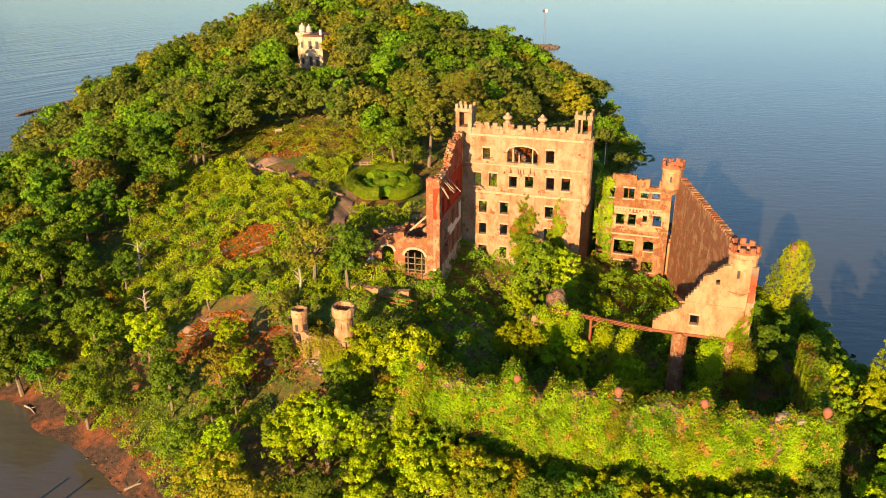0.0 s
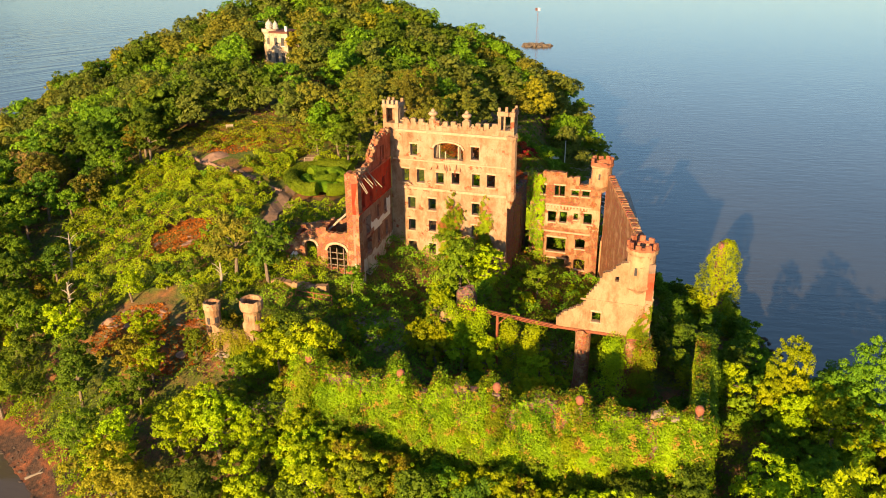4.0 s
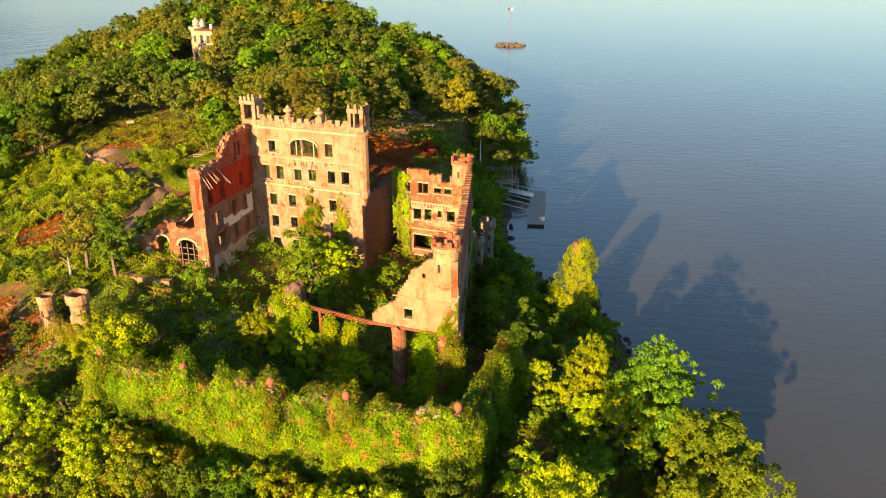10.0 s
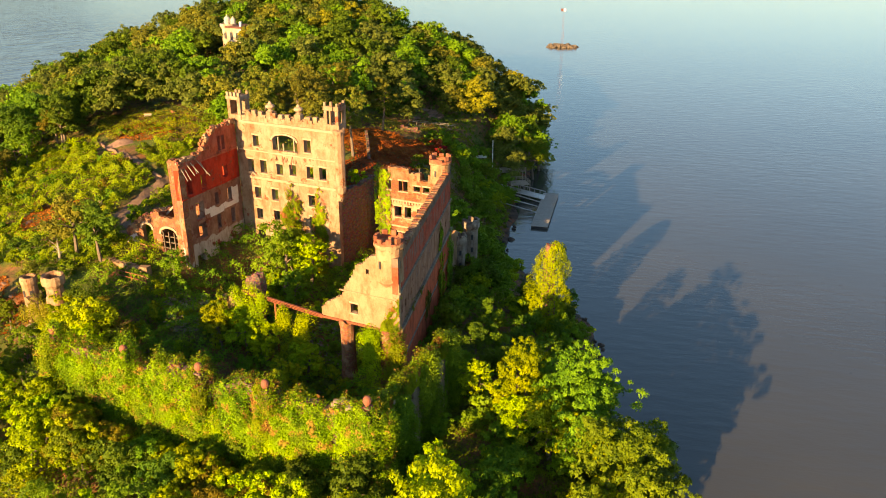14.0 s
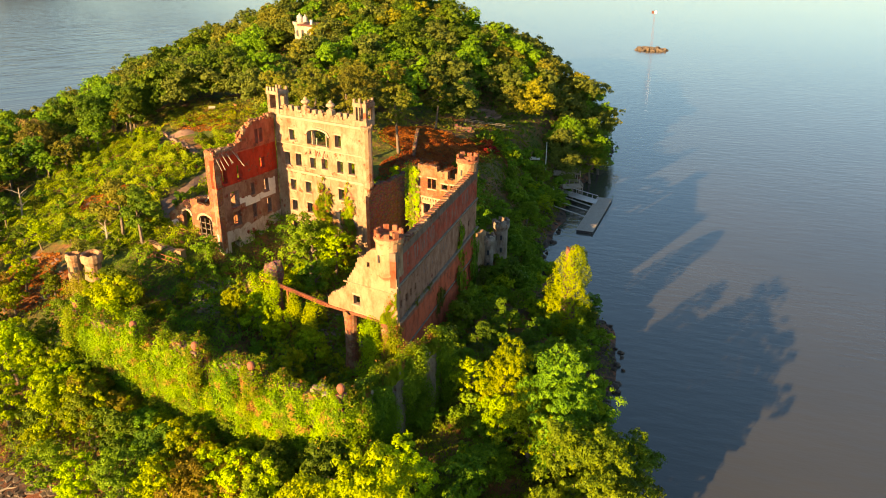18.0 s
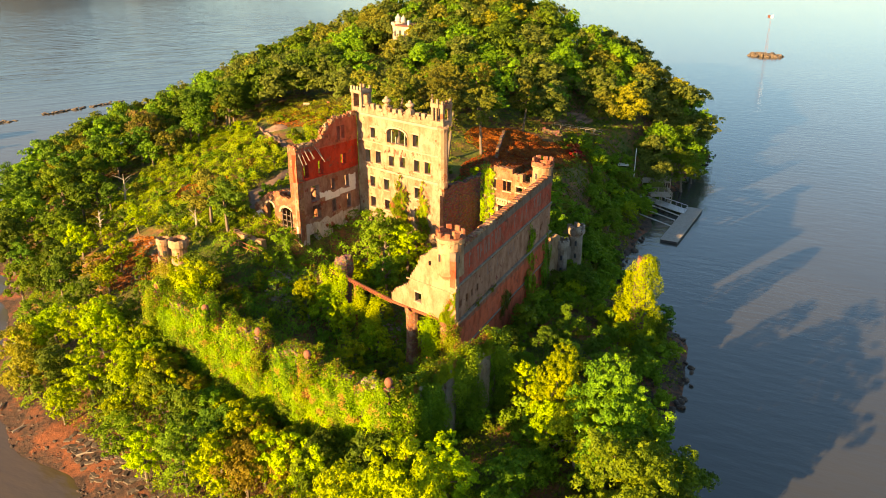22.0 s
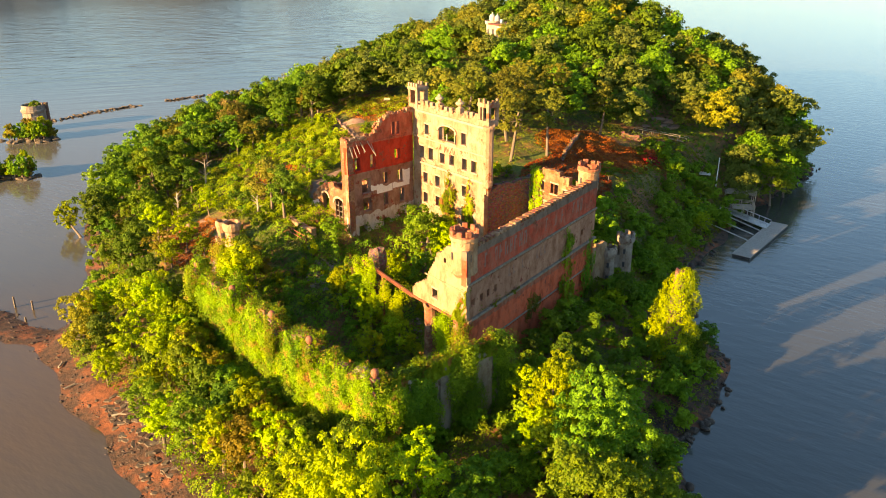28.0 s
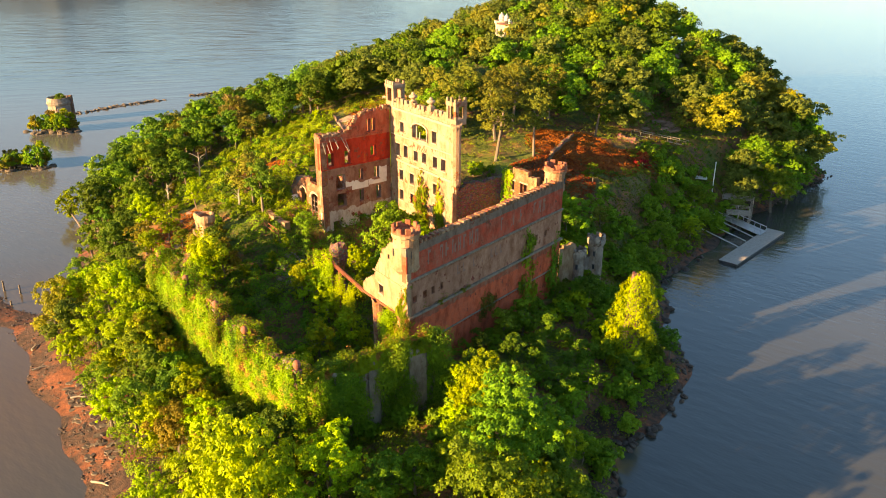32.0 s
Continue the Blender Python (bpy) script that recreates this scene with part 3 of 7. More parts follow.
def round_turret(parent, c, r, z0, z1, merlons=8, material=None, corbel=1.5, slits=3):
    """A hollow round turret on a corbel, with slit windows sunk in and a broken rim."""
    material = material or M_TURRET
    bm = bmesh.new()
    m = Matrix.Translation((c[0], c[1], 0))
    lathe(bm, [(r * 0.35, z0 - corbel), (r * 0.62, z0 - corbel * 0.55), (r * 0.96, z0), (r, z0 + 0.1), (r * 0.97, z0 + 0.3), (r * 0.96, z1 - 0.9),
               (r * 1.08, z1 - 0.7), (r * 1.1, z1 - 0.35), (r * 1.06, z1), (r * 0.78, z1), (r * 0.76, z1 - 1.4), (0.02, z1 - 1.5)], 20, m, rough=0.02)
    t = part("turret", bm, material, parent)
    for i in range(slits):
        a = 6.2832 * (i + 0.35) / slits + 3.6
        bm = bmesh.new()
        box(bm, -0.16, -0.1, 0, 0.16, 0.06, 1.0, Matrix.Translation((c[0] + r * 0.955 * math.cos(a), c[1] + r * 0.955 * math.sin(a), (z0 + z1) / 2 - 0.7)) @ Matrix.Rotation(a + math.pi / 2, 4, "Z"), 0.02)
        part("slit_window", bm, M_DARK, t)
    merlon_ring(t, c, r * 1.05, z1, merlons, material=material)
    return t


def course(parent, pl, u0, u1, z, h, out, material, name="string_course"):
    """A projecting course, stone by stone."""
    n = max(2, int((u1 - u0) / 2.5))
    for i in range(n):
        bm = bmesh.new()
        a, b = u0 + (u1 - u0) * i / n, u0 + (u1 - u0) * (i + 1) / n - 0.015
        box(bm, a, -out, z, b, 0.12, z + h * random.uniform(0.9, 1.05), pl.m(0, 0), 0.03)
        part(name, bm, material, parent)


def dress(parent, pl, holes, material, sill=True, lintel=True):
    """A sill and a lintel for each opening."""
    for h in holes:
        if sill:
            bm = bmesh.new()
            box(bm, h[0] - 0.15, -0.1, h[2] - 0.2, h[1] + 0.15, 0.35, h[2] + 0.02, pl.m(0, 0), 0.03)
            part("window_sill", bm, material, parent)
        if lintel and len(h) == 4:
            bm = bmesh.new()
            box(bm, h[0] - 0.2, -0.05, h[3] - 0.02, h[1] + 0.2, 0.3, h[3] + 0.26, pl.m(0, 0), 0.03)
            part("lintel", bm, material, parent)


FA = Plane((3.1, 122.9), (23.2, 116.46))


def ux(pl, x):
    return (x - pl.a.x) / pl.d.x


def holes_x(pl, rows):
    return [(ux(pl, a), ux(pl, b), *z) for a, b, *z in rows]


tower = thing("castle_tower", "ruined roofless castle tower of cream render and red brick", "castle")
fa_holes = holes_x(FA, [(6.36, 7.47, 29.9, 31.8), (10.2, 14.9, 29.7, 32.5, 1.15), (16.17, 17.38, 30.0, 32.1),
                        (4.97, 6.1, 25.3, 27.6), (7.43, 8.65, 25.4, 27.65), (10.6, 11.8, 25.5, 27.4), (13.1, 14.35, 25.7, 27.6), (16.37, 17.59, 25.6, 27.7), (18.69, 20.0, 25.7, 27.8),
                        (5.86, 7.09, 20.75, 22.75), (9.25, 10.49, 20.8, 22.85), (16.4, 17.6, 20.8, 22.8),
                        (5.9, 7.07, 16.9, 18.9), (9.34, 10.5, 17.1, 19.0), (16.4, 17.6, 17.0, 19.0), (5.87, 7.2, 13.1, 14.95), (9.35, 10.5, 13.1, 14.95), (21.95, 24.0, 6.0, 22.6), (22.4, 24.0, 6.0, 23.6)])


def parapet(u):
    if u > FA.length - 3 or u < 2.2:
        return 35.0
    ramp_up = 0.6 * max(0, 1 - abs(u - 2.2) / 1.6) + 0.8 * max(0, 1 - abs(u - (FA.length - 3)) / 1.6)
    return 35.05 + ramp_up + 0.18 * noise.noise(Vector((u * 1.9, 0, 0)))


part("facade_wall", ruin_wall(FA, 7.0, parapet, 0.9, fa_holes, 0.6, 0.0, FA.length - 0.8), M_FACADE, tower)
dress(tower, FA, [h for h in fa_holes[:17] if h[1] - h[0] < 3], M_TRIM)
course(tower, FA, 2.0, FA.length - 1.2, 24.25, 0.42, 0.22, M_TRIM)
course(tower, FA, 0.4, FA.length - 1.2, 29.05, 0.22, 0.14, M_TRIM)
course(tower, FA, 1.0, FA.length - 1.2, 33.75, 0.4, 0.25, M_TRIM, "cornice")
k = 2.6
while k < FA.length - 3.2:
    if not (6.4 < k < 8.0 or 12.0 < k < 13.6) and noise.noise(Vector((k * 1.3, 5, 0))) < 0.35:
        bm = bmesh.new()
        box(bm, k - 0.42, 0.0, 34.95, k + 0.42, 0.7, 35.85 + random.uniform(-0.12, 0.15), FA.m(0, 0), 0.08)
        part("merlon", bm, M_FACADE, tower)
    k += 1.35
for x in (10.0, 15.3):
    u = ux(FA, x)
    bm = bmesh.new()
    box(bm, u - 0.6, -0.1, 34.6, u + 0.6, 0.95, 36.1, FA.m(0, 0), 0.07)
    ped = part("pedestal", bm, M_FACADE, tower)
    bm = bmesh.new()
    lathe(bm, [(0.42, 36.08), (0.5, 36.2), (0.28, 36.3), (0.3, 36.4), (0.72, 36.75), (0.78, 36.95), (0.6, 37.15), (0.3, 37.25), (0.34, 37.4), (0.2, 37.6), (0.02, 37.75)], 14, FA.m(u, 0, -0.4))
    part("urn", bm, M_TRIM, tower, "carved stone urn finial")
# carved hood and hanging floor beams round the wide arched opening
bm = bmesh.new()
a0, a1 = ux(FA, 10.2), ux(FA, 14.9)
for i in range(13):
    s0, s1 = -1 + 2 * i / 13, -1 + 2 * (i + 1) / 13
    za, zb = (32.5 - 1.15 * (1 - math.sqrt(max(0, 1 - s * s))) + 0.1 for s in (s0, s1))
    c = (a0 + a1) / 2
    hw = (a1 - a0) / 2 + 0.15
    beam(bm, FA.at(c + s0 * hw, za, 0.05), FA.at(c + s1 * hw, zb, 0.05), 0.35, 0.3)
part("arch_hood", bm, M_TRIM, tower, "carved curved hood over the opening")
for f_, z_ in ((0.18, 31.9), (0.38, 30.9), (0.82, 32.0)):
    bm = bmesh.new()
    u = a0 + (a1 - a0) * f_
    box(bm, u - 0.09, 0.3, 29.7, u + 0.09, 0.5, z_, FA.m(0, 0))
    part("mullion", bm, M_TRIM, tower)
random.seed(4)
for i in range(9):
    u = ux(FA, 10.0) + i * 0.58 + random.uniform(-0.1, 0.1)
    z = 28.9 + random.uniform(-0.5, 0.6)
    bm = bmesh.new()
    beam(bm, FA.at(u, z, -0.3), FA.at(u + random.uniform(-0.7, 0.7), z - random.uniform(0.5, 1.6), random.uniform(0.3, 0.8)), 0.09)
    part("broken_beam", bm, M_RUST, tower)
TL = FA.m(0, 0) @ Matrix.Translation((-1.2, -0.15, 0)) @ Matrix.Diagonal((0.76, 0.76, 1, 1)) @ Matrix.Translation((1.2, 0.15, 0))
# square left turret, open on two sides
bm = bmesh.new()
box(bm, -1.2, -0.15, 34.0, 2.35, 3.15, 35.0, TL, 0.1)
tl = part("square_turret", bm, M_FACADE, tower)
for name, b_ in [("turret_post", (-1.2 + du, -0.15 + dv, 35.0, -0.35 + du, 0.65 + dv, 37.4)) for du, dv in ((0.0, 0.0), (2.7, 0.0), (0.0, 2.5), (2.7, 2.5))] + [
        ("turret_head", (-1.35, -0.3, 37.4, 2.5, 3.3, 38.0)), ("infill", (-1.2, 0.65, 35.0, -0.9, 2.35, 37.4)), ("infill", (-0.35, 2.6, 35.0, 1.5, 3.0, 37.4))]:
    bm = bmesh.new()
    box(bm, *b_, TL, 0.07)
    part(name, bm, M_FACADE, tl)
for i in range(4):
    for dv in (-0.2, 2.75):
        if i == 2 and dv > 0:
            continue
        bm = bmesh.new()
        box(bm, -1.25 + i * 1.0, dv, 38.0, -0.65 + i * 1.0, dv + 0.45, 38.65, TL, 0.06)
        part("merlon", bm, M_FACADE, tl)
TR = FA.m(FA.length - 0.55, 0) @ Matrix.Diagonal((0.76, 0.76, 1, 1)) @ Matrix.Translation((-FA.length - 0.35, 0, 0))
# right turret on a long corbelled corner shaft
L = FA.length
bm = bmesh.new()
lathe(bm, [(0.2, 22.4), (0.55, 23.2), (1.0, 24.2), (1.1, 24.8), (1.0, 25.0), (1.0, 33.6), (1.2, 34.0), (1.15, 34.3), (0.02, 34.3)], 10, FA.m(L - 0.95, 0, -0.45) @ Matrix.Diagonal((0.85, 0.85, 1, 1)), rough=0.03)
part("corner_shaft", bm, M_FACADE, tower)
bm = bmesh.new()
box(bm, L - 3.1, 0.0, 34.2, L + 0.35, 2.95, 35.1, TR, 0.1)
tr = part("square_turret", bm, M_FACADE, tower)
for name, b_ in [("turret_post", (L + du, dv, 35.1, L + du + w, dv + 0.7, 37.32)) for du, dv, w in ((-3.1, -0.05, 0.7), (-0.45, -0.05, 0.8), (-3.1, 2.3, 0.7), (-0.45, 2.3, 0.8))] + [
        ("mullion", (L - 1.9, -0.02, 35.1, L - 1.5, 0.5, 37.32)), ("turret_head", (L - 3.25, -0.15, 37.3, L - 0.9, 0.75, 38.0)), ("turret_head", (L - 0.7, -0.15, 37.3, L + 0.5, 3.0, 38.0))]:
    bm = bmesh.new()
    box(bm, *b_, TR, 0.07)
    part(name, bm, M_FACADE, tr)
for u, dv in ((L - 3.1, -0.1), (L - 1.6, -0.1), (L - 0.2, -0.1), (L - 0.2, 1.2), (L - 0.2, 2.4)):
    bm = bmesh.new()
    box(bm, u, dv, 38.0, u + 0.55, dv + 0.5, 38.0 + random.uniform(0.5, 0.8), TR, 0.06)
    part("merlon", bm, M_FACADE, tr)

WG = Plane((-0.65, 108.3), (3.05, 122.75))


def uy(y):
    return (y - WG.a.y) / WG.d.y


wg_holes = [(uy(a), uy(b), c, d) for a, b, c, d in (
    (117.9, 118.65, 29.9, 32.3), (118.95, 119.7, 29.9, 32.3), (109.8, 110.95, 24.75, 27.2), (113.1, 114.35, 24.65, 27.15), (118.5, 119.75, 25.2, 27.2),
    (111.1, 113.0, 20.1, 23.0), (115.85, 116.75, 21.2, 23.3), (119.1, 120.2, 20.9, 23.2), (111.3, 113.15, 16.8, 19.4), (115.9, 116.8, 17.1, 19.5), (119.5, 120.55, 16.9, 19.5),
    (110.2, 112.0, 12.2, 14.3), (115.7, 117.2, 12.4, 14.5), (119.4, 120.6, 12.4, 14.6))]


def wing_top(u):
    if u < 5.6:
        z = 30.35
    elif u < 9.6:
        z = 30.4 + 3.1 * math.sin((u - 5.6) / 4.0 * 1.5708)
    else:
        z = 33.5 + 0.08 * (u - 9.6)
    return z + 0.35 * noise.noise(Vector((u * 1.4, 2, 0))) + 0.4 * noise.noise(Vector((u * 4.1, 5, 0)))


part("side_wall", ruin_wall(WG, 7.0, wing_top, 1.0, wg_holes, 0.33), M_WING, tower, "side wall with faded red paint and white plaster")
dress(tower, WG, wg_holes, M_WING, True, False)
course(tower, WG, 0.0, WG.length - 0.3, 24.0, 0.4, 0.16, M_WING)
course(tower, WG, 0.0, WG.length - 0.3, 29.3, 0.3, 0.14, M_WING)
bm = ruin_wall(Plane((-2.6, 108.9), (-0.65, 108.3)), 7.0, ragged(30.6, 0.7, 0.9, 2.0), 1.2, (), 0.3)
part("end_pier", bm, M_INNER, tower)
for i in range(7):
    bm = bmesh.new()
    u = 0.6 + i * 0.75
    beam(bm, WG.at(u, 30.4, -0.6), WG.at(u + random.uniform(-0.8, 0.8), 28.6 - random.uniform(0, 1.3), random.uniform(0.9, 2.2)), 0.1)
    part("broken_beam", bm, M_WOOD, tower)
# plaster still clinging below the openings
for u0, u1, z0, z1 in ((6.2, 9.8, 19.6, 20.9), (9.9, 13.9, 19.9, 21.0), (12.2, 14.0, 20.9, 23.0), (4.9, 7.0, 20.4, 21.3)):
    bm = ruin_wall(WG, z0, ragged(z1, 0.5, 0.9, u0), 0.03, [h for h in wg_holes], 0.35, u0, u1, 0.02)
    bmesh.ops.translate(bm, verts=bm.verts, vec=WG.n * 0.035)
    part("plaster_patch", bm, M_WHITE, tower, "patch of white plaster")


def crumbs(parent, pl, u0, u1, top, n_, mat_, seed, thick=0.9, name="crumbled_top"):
    """Loose bricks and lumps of render left along a broken wall top."""
    r_ = random.Random(seed)
    bm = bmesh.new()
    for i in range(n_):
        u = r_.uniform(u0, u1)
        w, h = r_.uniform(0.12, 0.45), r_.uniform(0.1, 0.5) * (1 + 0.8 * noise.noise(Vector((u * 0.9, seed, 0))))
        o = -r_.uniform(-0.06, thick)
        m = Matrix.Translation(pl.at(u, top(u) - 0.12, o)) @ Matrix.Rotation(r_.uniform(-0.5, 0.5), 4, pl.d.to_3d() if len(pl.d) == 2 else pl.d) @ pl.m(0, 0).to_3x3().to_4x4()
        box(bm, -w, -0.2, -0.1, w, 0.2, h, m)
    tagged(part(name, bm, mat_, parent), kind="stuff")


crumbs(tower, FA, 2.0, FA.length - 3.0, parapet, 46, M_FACADE, 1)
crumbs(tower, WG, 0.0, WG.length, wing_top, 90, M_INNER, 2)
crumbs(tower, WG, 0.0, WG.length, wing_top, 50, M_FACADE, 3)
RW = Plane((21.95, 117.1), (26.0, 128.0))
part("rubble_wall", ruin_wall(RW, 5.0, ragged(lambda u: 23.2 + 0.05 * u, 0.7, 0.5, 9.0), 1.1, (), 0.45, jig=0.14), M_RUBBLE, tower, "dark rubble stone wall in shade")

# ---- low arcade beside the tower ----
arcade = thing("arcade_ruin", "low roofless brick building with two arched openings", "ruin")
AR = Plane((-13.2, 112.4), (-2.4, 109.6))
ar_holes = [(3.6, 5.6, 15.8, 19.1, 1.0), (7.4, 10.6, 15.0, 18.9, 1.3)]
part("front_wall", ruin_wall(AR, 12.0, ragged(lambda u: 17.6 + min(3.2, 0.75 * u) + (0.5 if 5.6 < u < 7.3 else 0), 0.4, 0.8, 4.0), 0.7, ar_holes, 0.35), M_INNER, arcade)
BK = Plane((-11.8, 119.0), (-1.0, 116.2))
part("back_wall", ruin_wall(BK, 13.0, ragged(lambda u: 18.9 + 0.2 * u, 0.6, 0.7, 5.0), 0.6, [(4, 6, 16, 18.4)], 0.4), M_INNER, arcade)
part("party_wall", ruin_wall(Plane((-6.9, 110.9), (-5.6, 117.5)), 13.0, ragged(20.6, 0.5, 0.8, 6.0), 0.5, (), 0.4), M_INNER, arcade)
part("end_wall", ruin_wall(Plane((-11.8, 119.0), (-13.2, 112.4)), 13.0, ragged(18.0, 0.5, 0.8, 8.0), 0.6, (), 0.4), M_INNER, arcade)
for h in ar_holes:
    bm = bmesh.new()
    c, w = (h[0] + h[1]) / 2, (h[1] - h[0]) / 2 + 0.25
    for i in range(11):
        s0, s1 = -1 + 2 * i / 11, -1 + 2 * (i + 1) / 11
        za, zb = (h[3] + 0.2 - h[4] * (1 - math.sqrt(max(0, 1 - s * s))) for s in (s0, s1))
        beam(bm, AR.at(c + s0 * w, za, 0.02), AR.at(c + s1 * w, zb, 0.02), 0.35, 0.4)
    part("arch_ring", bm, M_TRIM, arcade, "pale stone arch ring")
for i in range(3):
    bm = bmesh.new()
    box(bm, 7.4, -0.1 + 0.02 * i, 15.4 + i * 1.0, 10.6, 0.05 + 0.02 * i, 15.54 + i * 1.0, AR.m(0, 0))
    part("scaffold_bar", bm, M_BARK, arcade)
for u in (7.9, 9.0, 10.1):
    bm = bmesh.new()
    box(bm, u, -0.3, 14.0, u + 0.14, -0.15, 18.4, AR.m(0, 0))
    part("scaffold_post", bm, M_BARK, arcade)
bm = bmesh.new()
for s in (-1, 1):
    beam(bm, (-11.4 + s * 0.9, 110.9, 16.0), (-11.4, 111.2, 17.1), 1.2, 0.05)
tagged(part("tarpaulin", bm, M_WHITE), "crumpled pale tarpaulin heaped by the arcade", "tarpaulin")
terrace = thing("terrace_wall", "broken pale stone retaining wall below the arcade", "wall")
TW = Plane((-14.0, 105.6), (-5.2, 103.0))
part("wall", ruin_wall(TW, 8.0, ragged(14.8, 0.5, 0.5, 11.0), 1.0, (), 0.4, jig=0.1), M_GABLE, terrace)
for z in (14.2, 15.0):
    bm = bmesh.new()
    beam(bm, (-9.5, 101.8, z), (-4.0, 100.3, z - 0.2), 0.1)
    part("rail", bm, M_RUST, terrace)
for u in (0.0, 0.5, 1.0):
    bm = bmesh.new()
    beam(bm, (-9.5 + 5.5 * u, 101.8 - 1.5 * u, 11.0), (-9.5 + 5.5 * u, 101.8 - 1.5 * u, 15.05 - 0.2 * u), 0.1)
    part("post", bm, M_RUST, terrace)
beam_prop = bmesh.new()
beam(beam_prop, (-6.0, 113.0, 20.3), (-2.2, 112.0, 24.0), 0.28)
part("leaning_timber", beam_prop, M_WOOD, arcade, "grey timber leaning on the tower")

# ---- arsenal hall: long banded wall, end gable, rear front ----
hall = thing("arsenal_hall", "long roofless arsenal hall with a crenellated banded brick wall", "castle")
LW = Plane((37.95, 85.4), (39.55, 123.4))
lw_holes = [(1.1, 1.95, 18.3, 19.3), (3.2, 3.95, 18.3, 19.35), (4.9, 5.55, 18.3, 19.35), (6.8, 7.4, 18.3, 19.3), (27.6, 28.3, 18.3, 19.3), (30.2, 30.9, 18.3, 19.3), (32.8, 33.5, 18.3, 19.3)]
part("long_wall", ruin_wall(LW, 2.5, ragged(26.4, 0.06, 1.0, 1.0), 0.8, lw_holes, 0.9, jig=0.04), M_LONG, hall, "long wall banded in faded red and buff")
part("inner_face", ruin_wall(Plane((38.72, 123.0), (37.16, 87.0)), 2.5, 26.3, 0.06, (), 0.9, jig=0.03), M_INNER, hall, "rough tawny inner face of the long wall")
course(hall, LW, 0.0, LW.length, 21.55, 0.3, 0.22, M_LEDGE)
course(hall, LW, 0.0, LW.length, 16.35, 0.35, 0.40, M_LEDGE)
course(hall, LW, 0.0, LW.length, 11.6, 0.2, 0.16, M_LEDGE)
bm = bmesh.new()
i = 0.3
while i < LW.length - 0.4:
    for z, o in ((21.25, 0.16), (11.25, 0.13)):
        box(bm, i, -o, z, i + 0.28, 0.05, z + 0.32, LW.m(0, 0))
    i += 0.62
tagged(part("corbel_table", bm, M_LONG, hall), kind="stuff")
i = 2.6
while i < LW.length - 2.6:
    bm = bmesh.new()
    box(bm, i, -0.12, 26.35, i + 0.62, 0.95, 26.85 + random.uniform(-0.08, 0.1), LW.m(0, 0), 0.07)
    part("merlon", bm, M_INNER, hall)
    i += 0.9
# faded painted lettering on the upper band, only blocks of it left
random.seed(9)
i, word = 4.2, 0
while i < LW.length - 6:
    w = random.uniform(0.7, 1.0)
    bm = bmesh.new()
    box(bm, i, -0.012, 22.9, i + w * 0.28, 0.05, 24.9, LW.m(0, 0))
    if word % 3:
        box(bm, i + w * 0.62, -0.012, 22.9, i + w * 0.9, 0.05, 24.9, LW.m(0, 0))
    box(bm, i + w * 0.2, -0.008, 24.5 - (word % 2) * 0.8, i + w * 0.7, 0.05, 24.9 - (word % 2) * 0.8, LW.m(0, 0))
    if random.random() < 0.62:
        part("painted_bar", bm, M_FADED, hall, "faded pale painted bar")
    else:
        bm.free()
    i += w + 0.45 + (1.1 if word in (8, 14) else 0)
    word += 1
i = 10.4
while i < 22.5:
    w = random.uniform(0.6, 0.9)
    bm = bmesh.new()
    box(bm, i, -0.012, 19.3, i + w * 0.3, 0.05, 20.7, LW.m(0, 0))
    box(bm, i + w * 0.2, -0.008, 19.3, i + w * 0.8, 0.05, 19.65, LW.m(0, 0))
    if random.random() < 0.5:
        part("painted_bar", bm, M_FADED, hall, "faded grey painted bar")
    else:
        bm.free()
    i += w + 0.4
GB = Plane((26.9, 88.95), (37.9, 85.45))
GABLE = ((0.0, 17.3), (0.7, 18.2), (2.6, 19.4), (3.2, 19.8), (3.9, 21.4), (5.1, 23.2), (5.5, 24.4), (6.6, 24.9), (7.4, 25.8), (8.2, 26.3), (12.0, 26.3))


def gable_top(u):
    """Crumbled slope with a few toothed courses left."""
    z = float(np.interp(u, [p[0] for p in GABLE], [p[1] for p in GABLE]))
    return 0.6 * z + 0.4 * round(z / 0.45) * 0.45 + 0.22 * noise.noise(Vector((u * 2.1, 4, 0)))


gb_holes = [(4.45, 5.55, 17.6, 18.95), (6.95, 7.4, 23.5, 24.2)]
part("gable_wall", ruin_wall(GB, 16.3, lambda u: gable_top(u) + 0.15 * noise.noise(Vector((u * 3, 0, 0))), 0.7, gb_holes, 0.3, jig=0.04), M_GABLE, hall, "stepped broken gable in buff render")
dress(hall, GB, gb_holes[:1], M_TRIM)
course(hall, GB, 2.9, 10.8, 20.5, 0.22, 0.1, M_GABLE)
course(hall, GB, -0.4, 11.3, 15.95, 0.35, 0.12, M_RUST, "floor_girder")
round_turret(hall, (36.55, 87.05), 1.78, 22.9, 28.2, 9, slits=4, corbel=1.2)
for (cx, cy, r) in ((30.4, 88.4, 1.0), (36.2, 87.2, 1.2)):
    bm = bmesh.new()
    lathe(bm, [(r * 1.15, 4.0), (r * 1.1, 8.0), (r, 9.0), (r * 0.97, 13.0), (r, 15.4), (r * 1.15, 15.95)], 14, Matrix.Translation((cx, cy, 0)), rough=0.06)
    part("column", bm, M_INNER, hall, "weathered round brick column")
HB = Plane((26.6, 126.1), (37.9, 122.4))
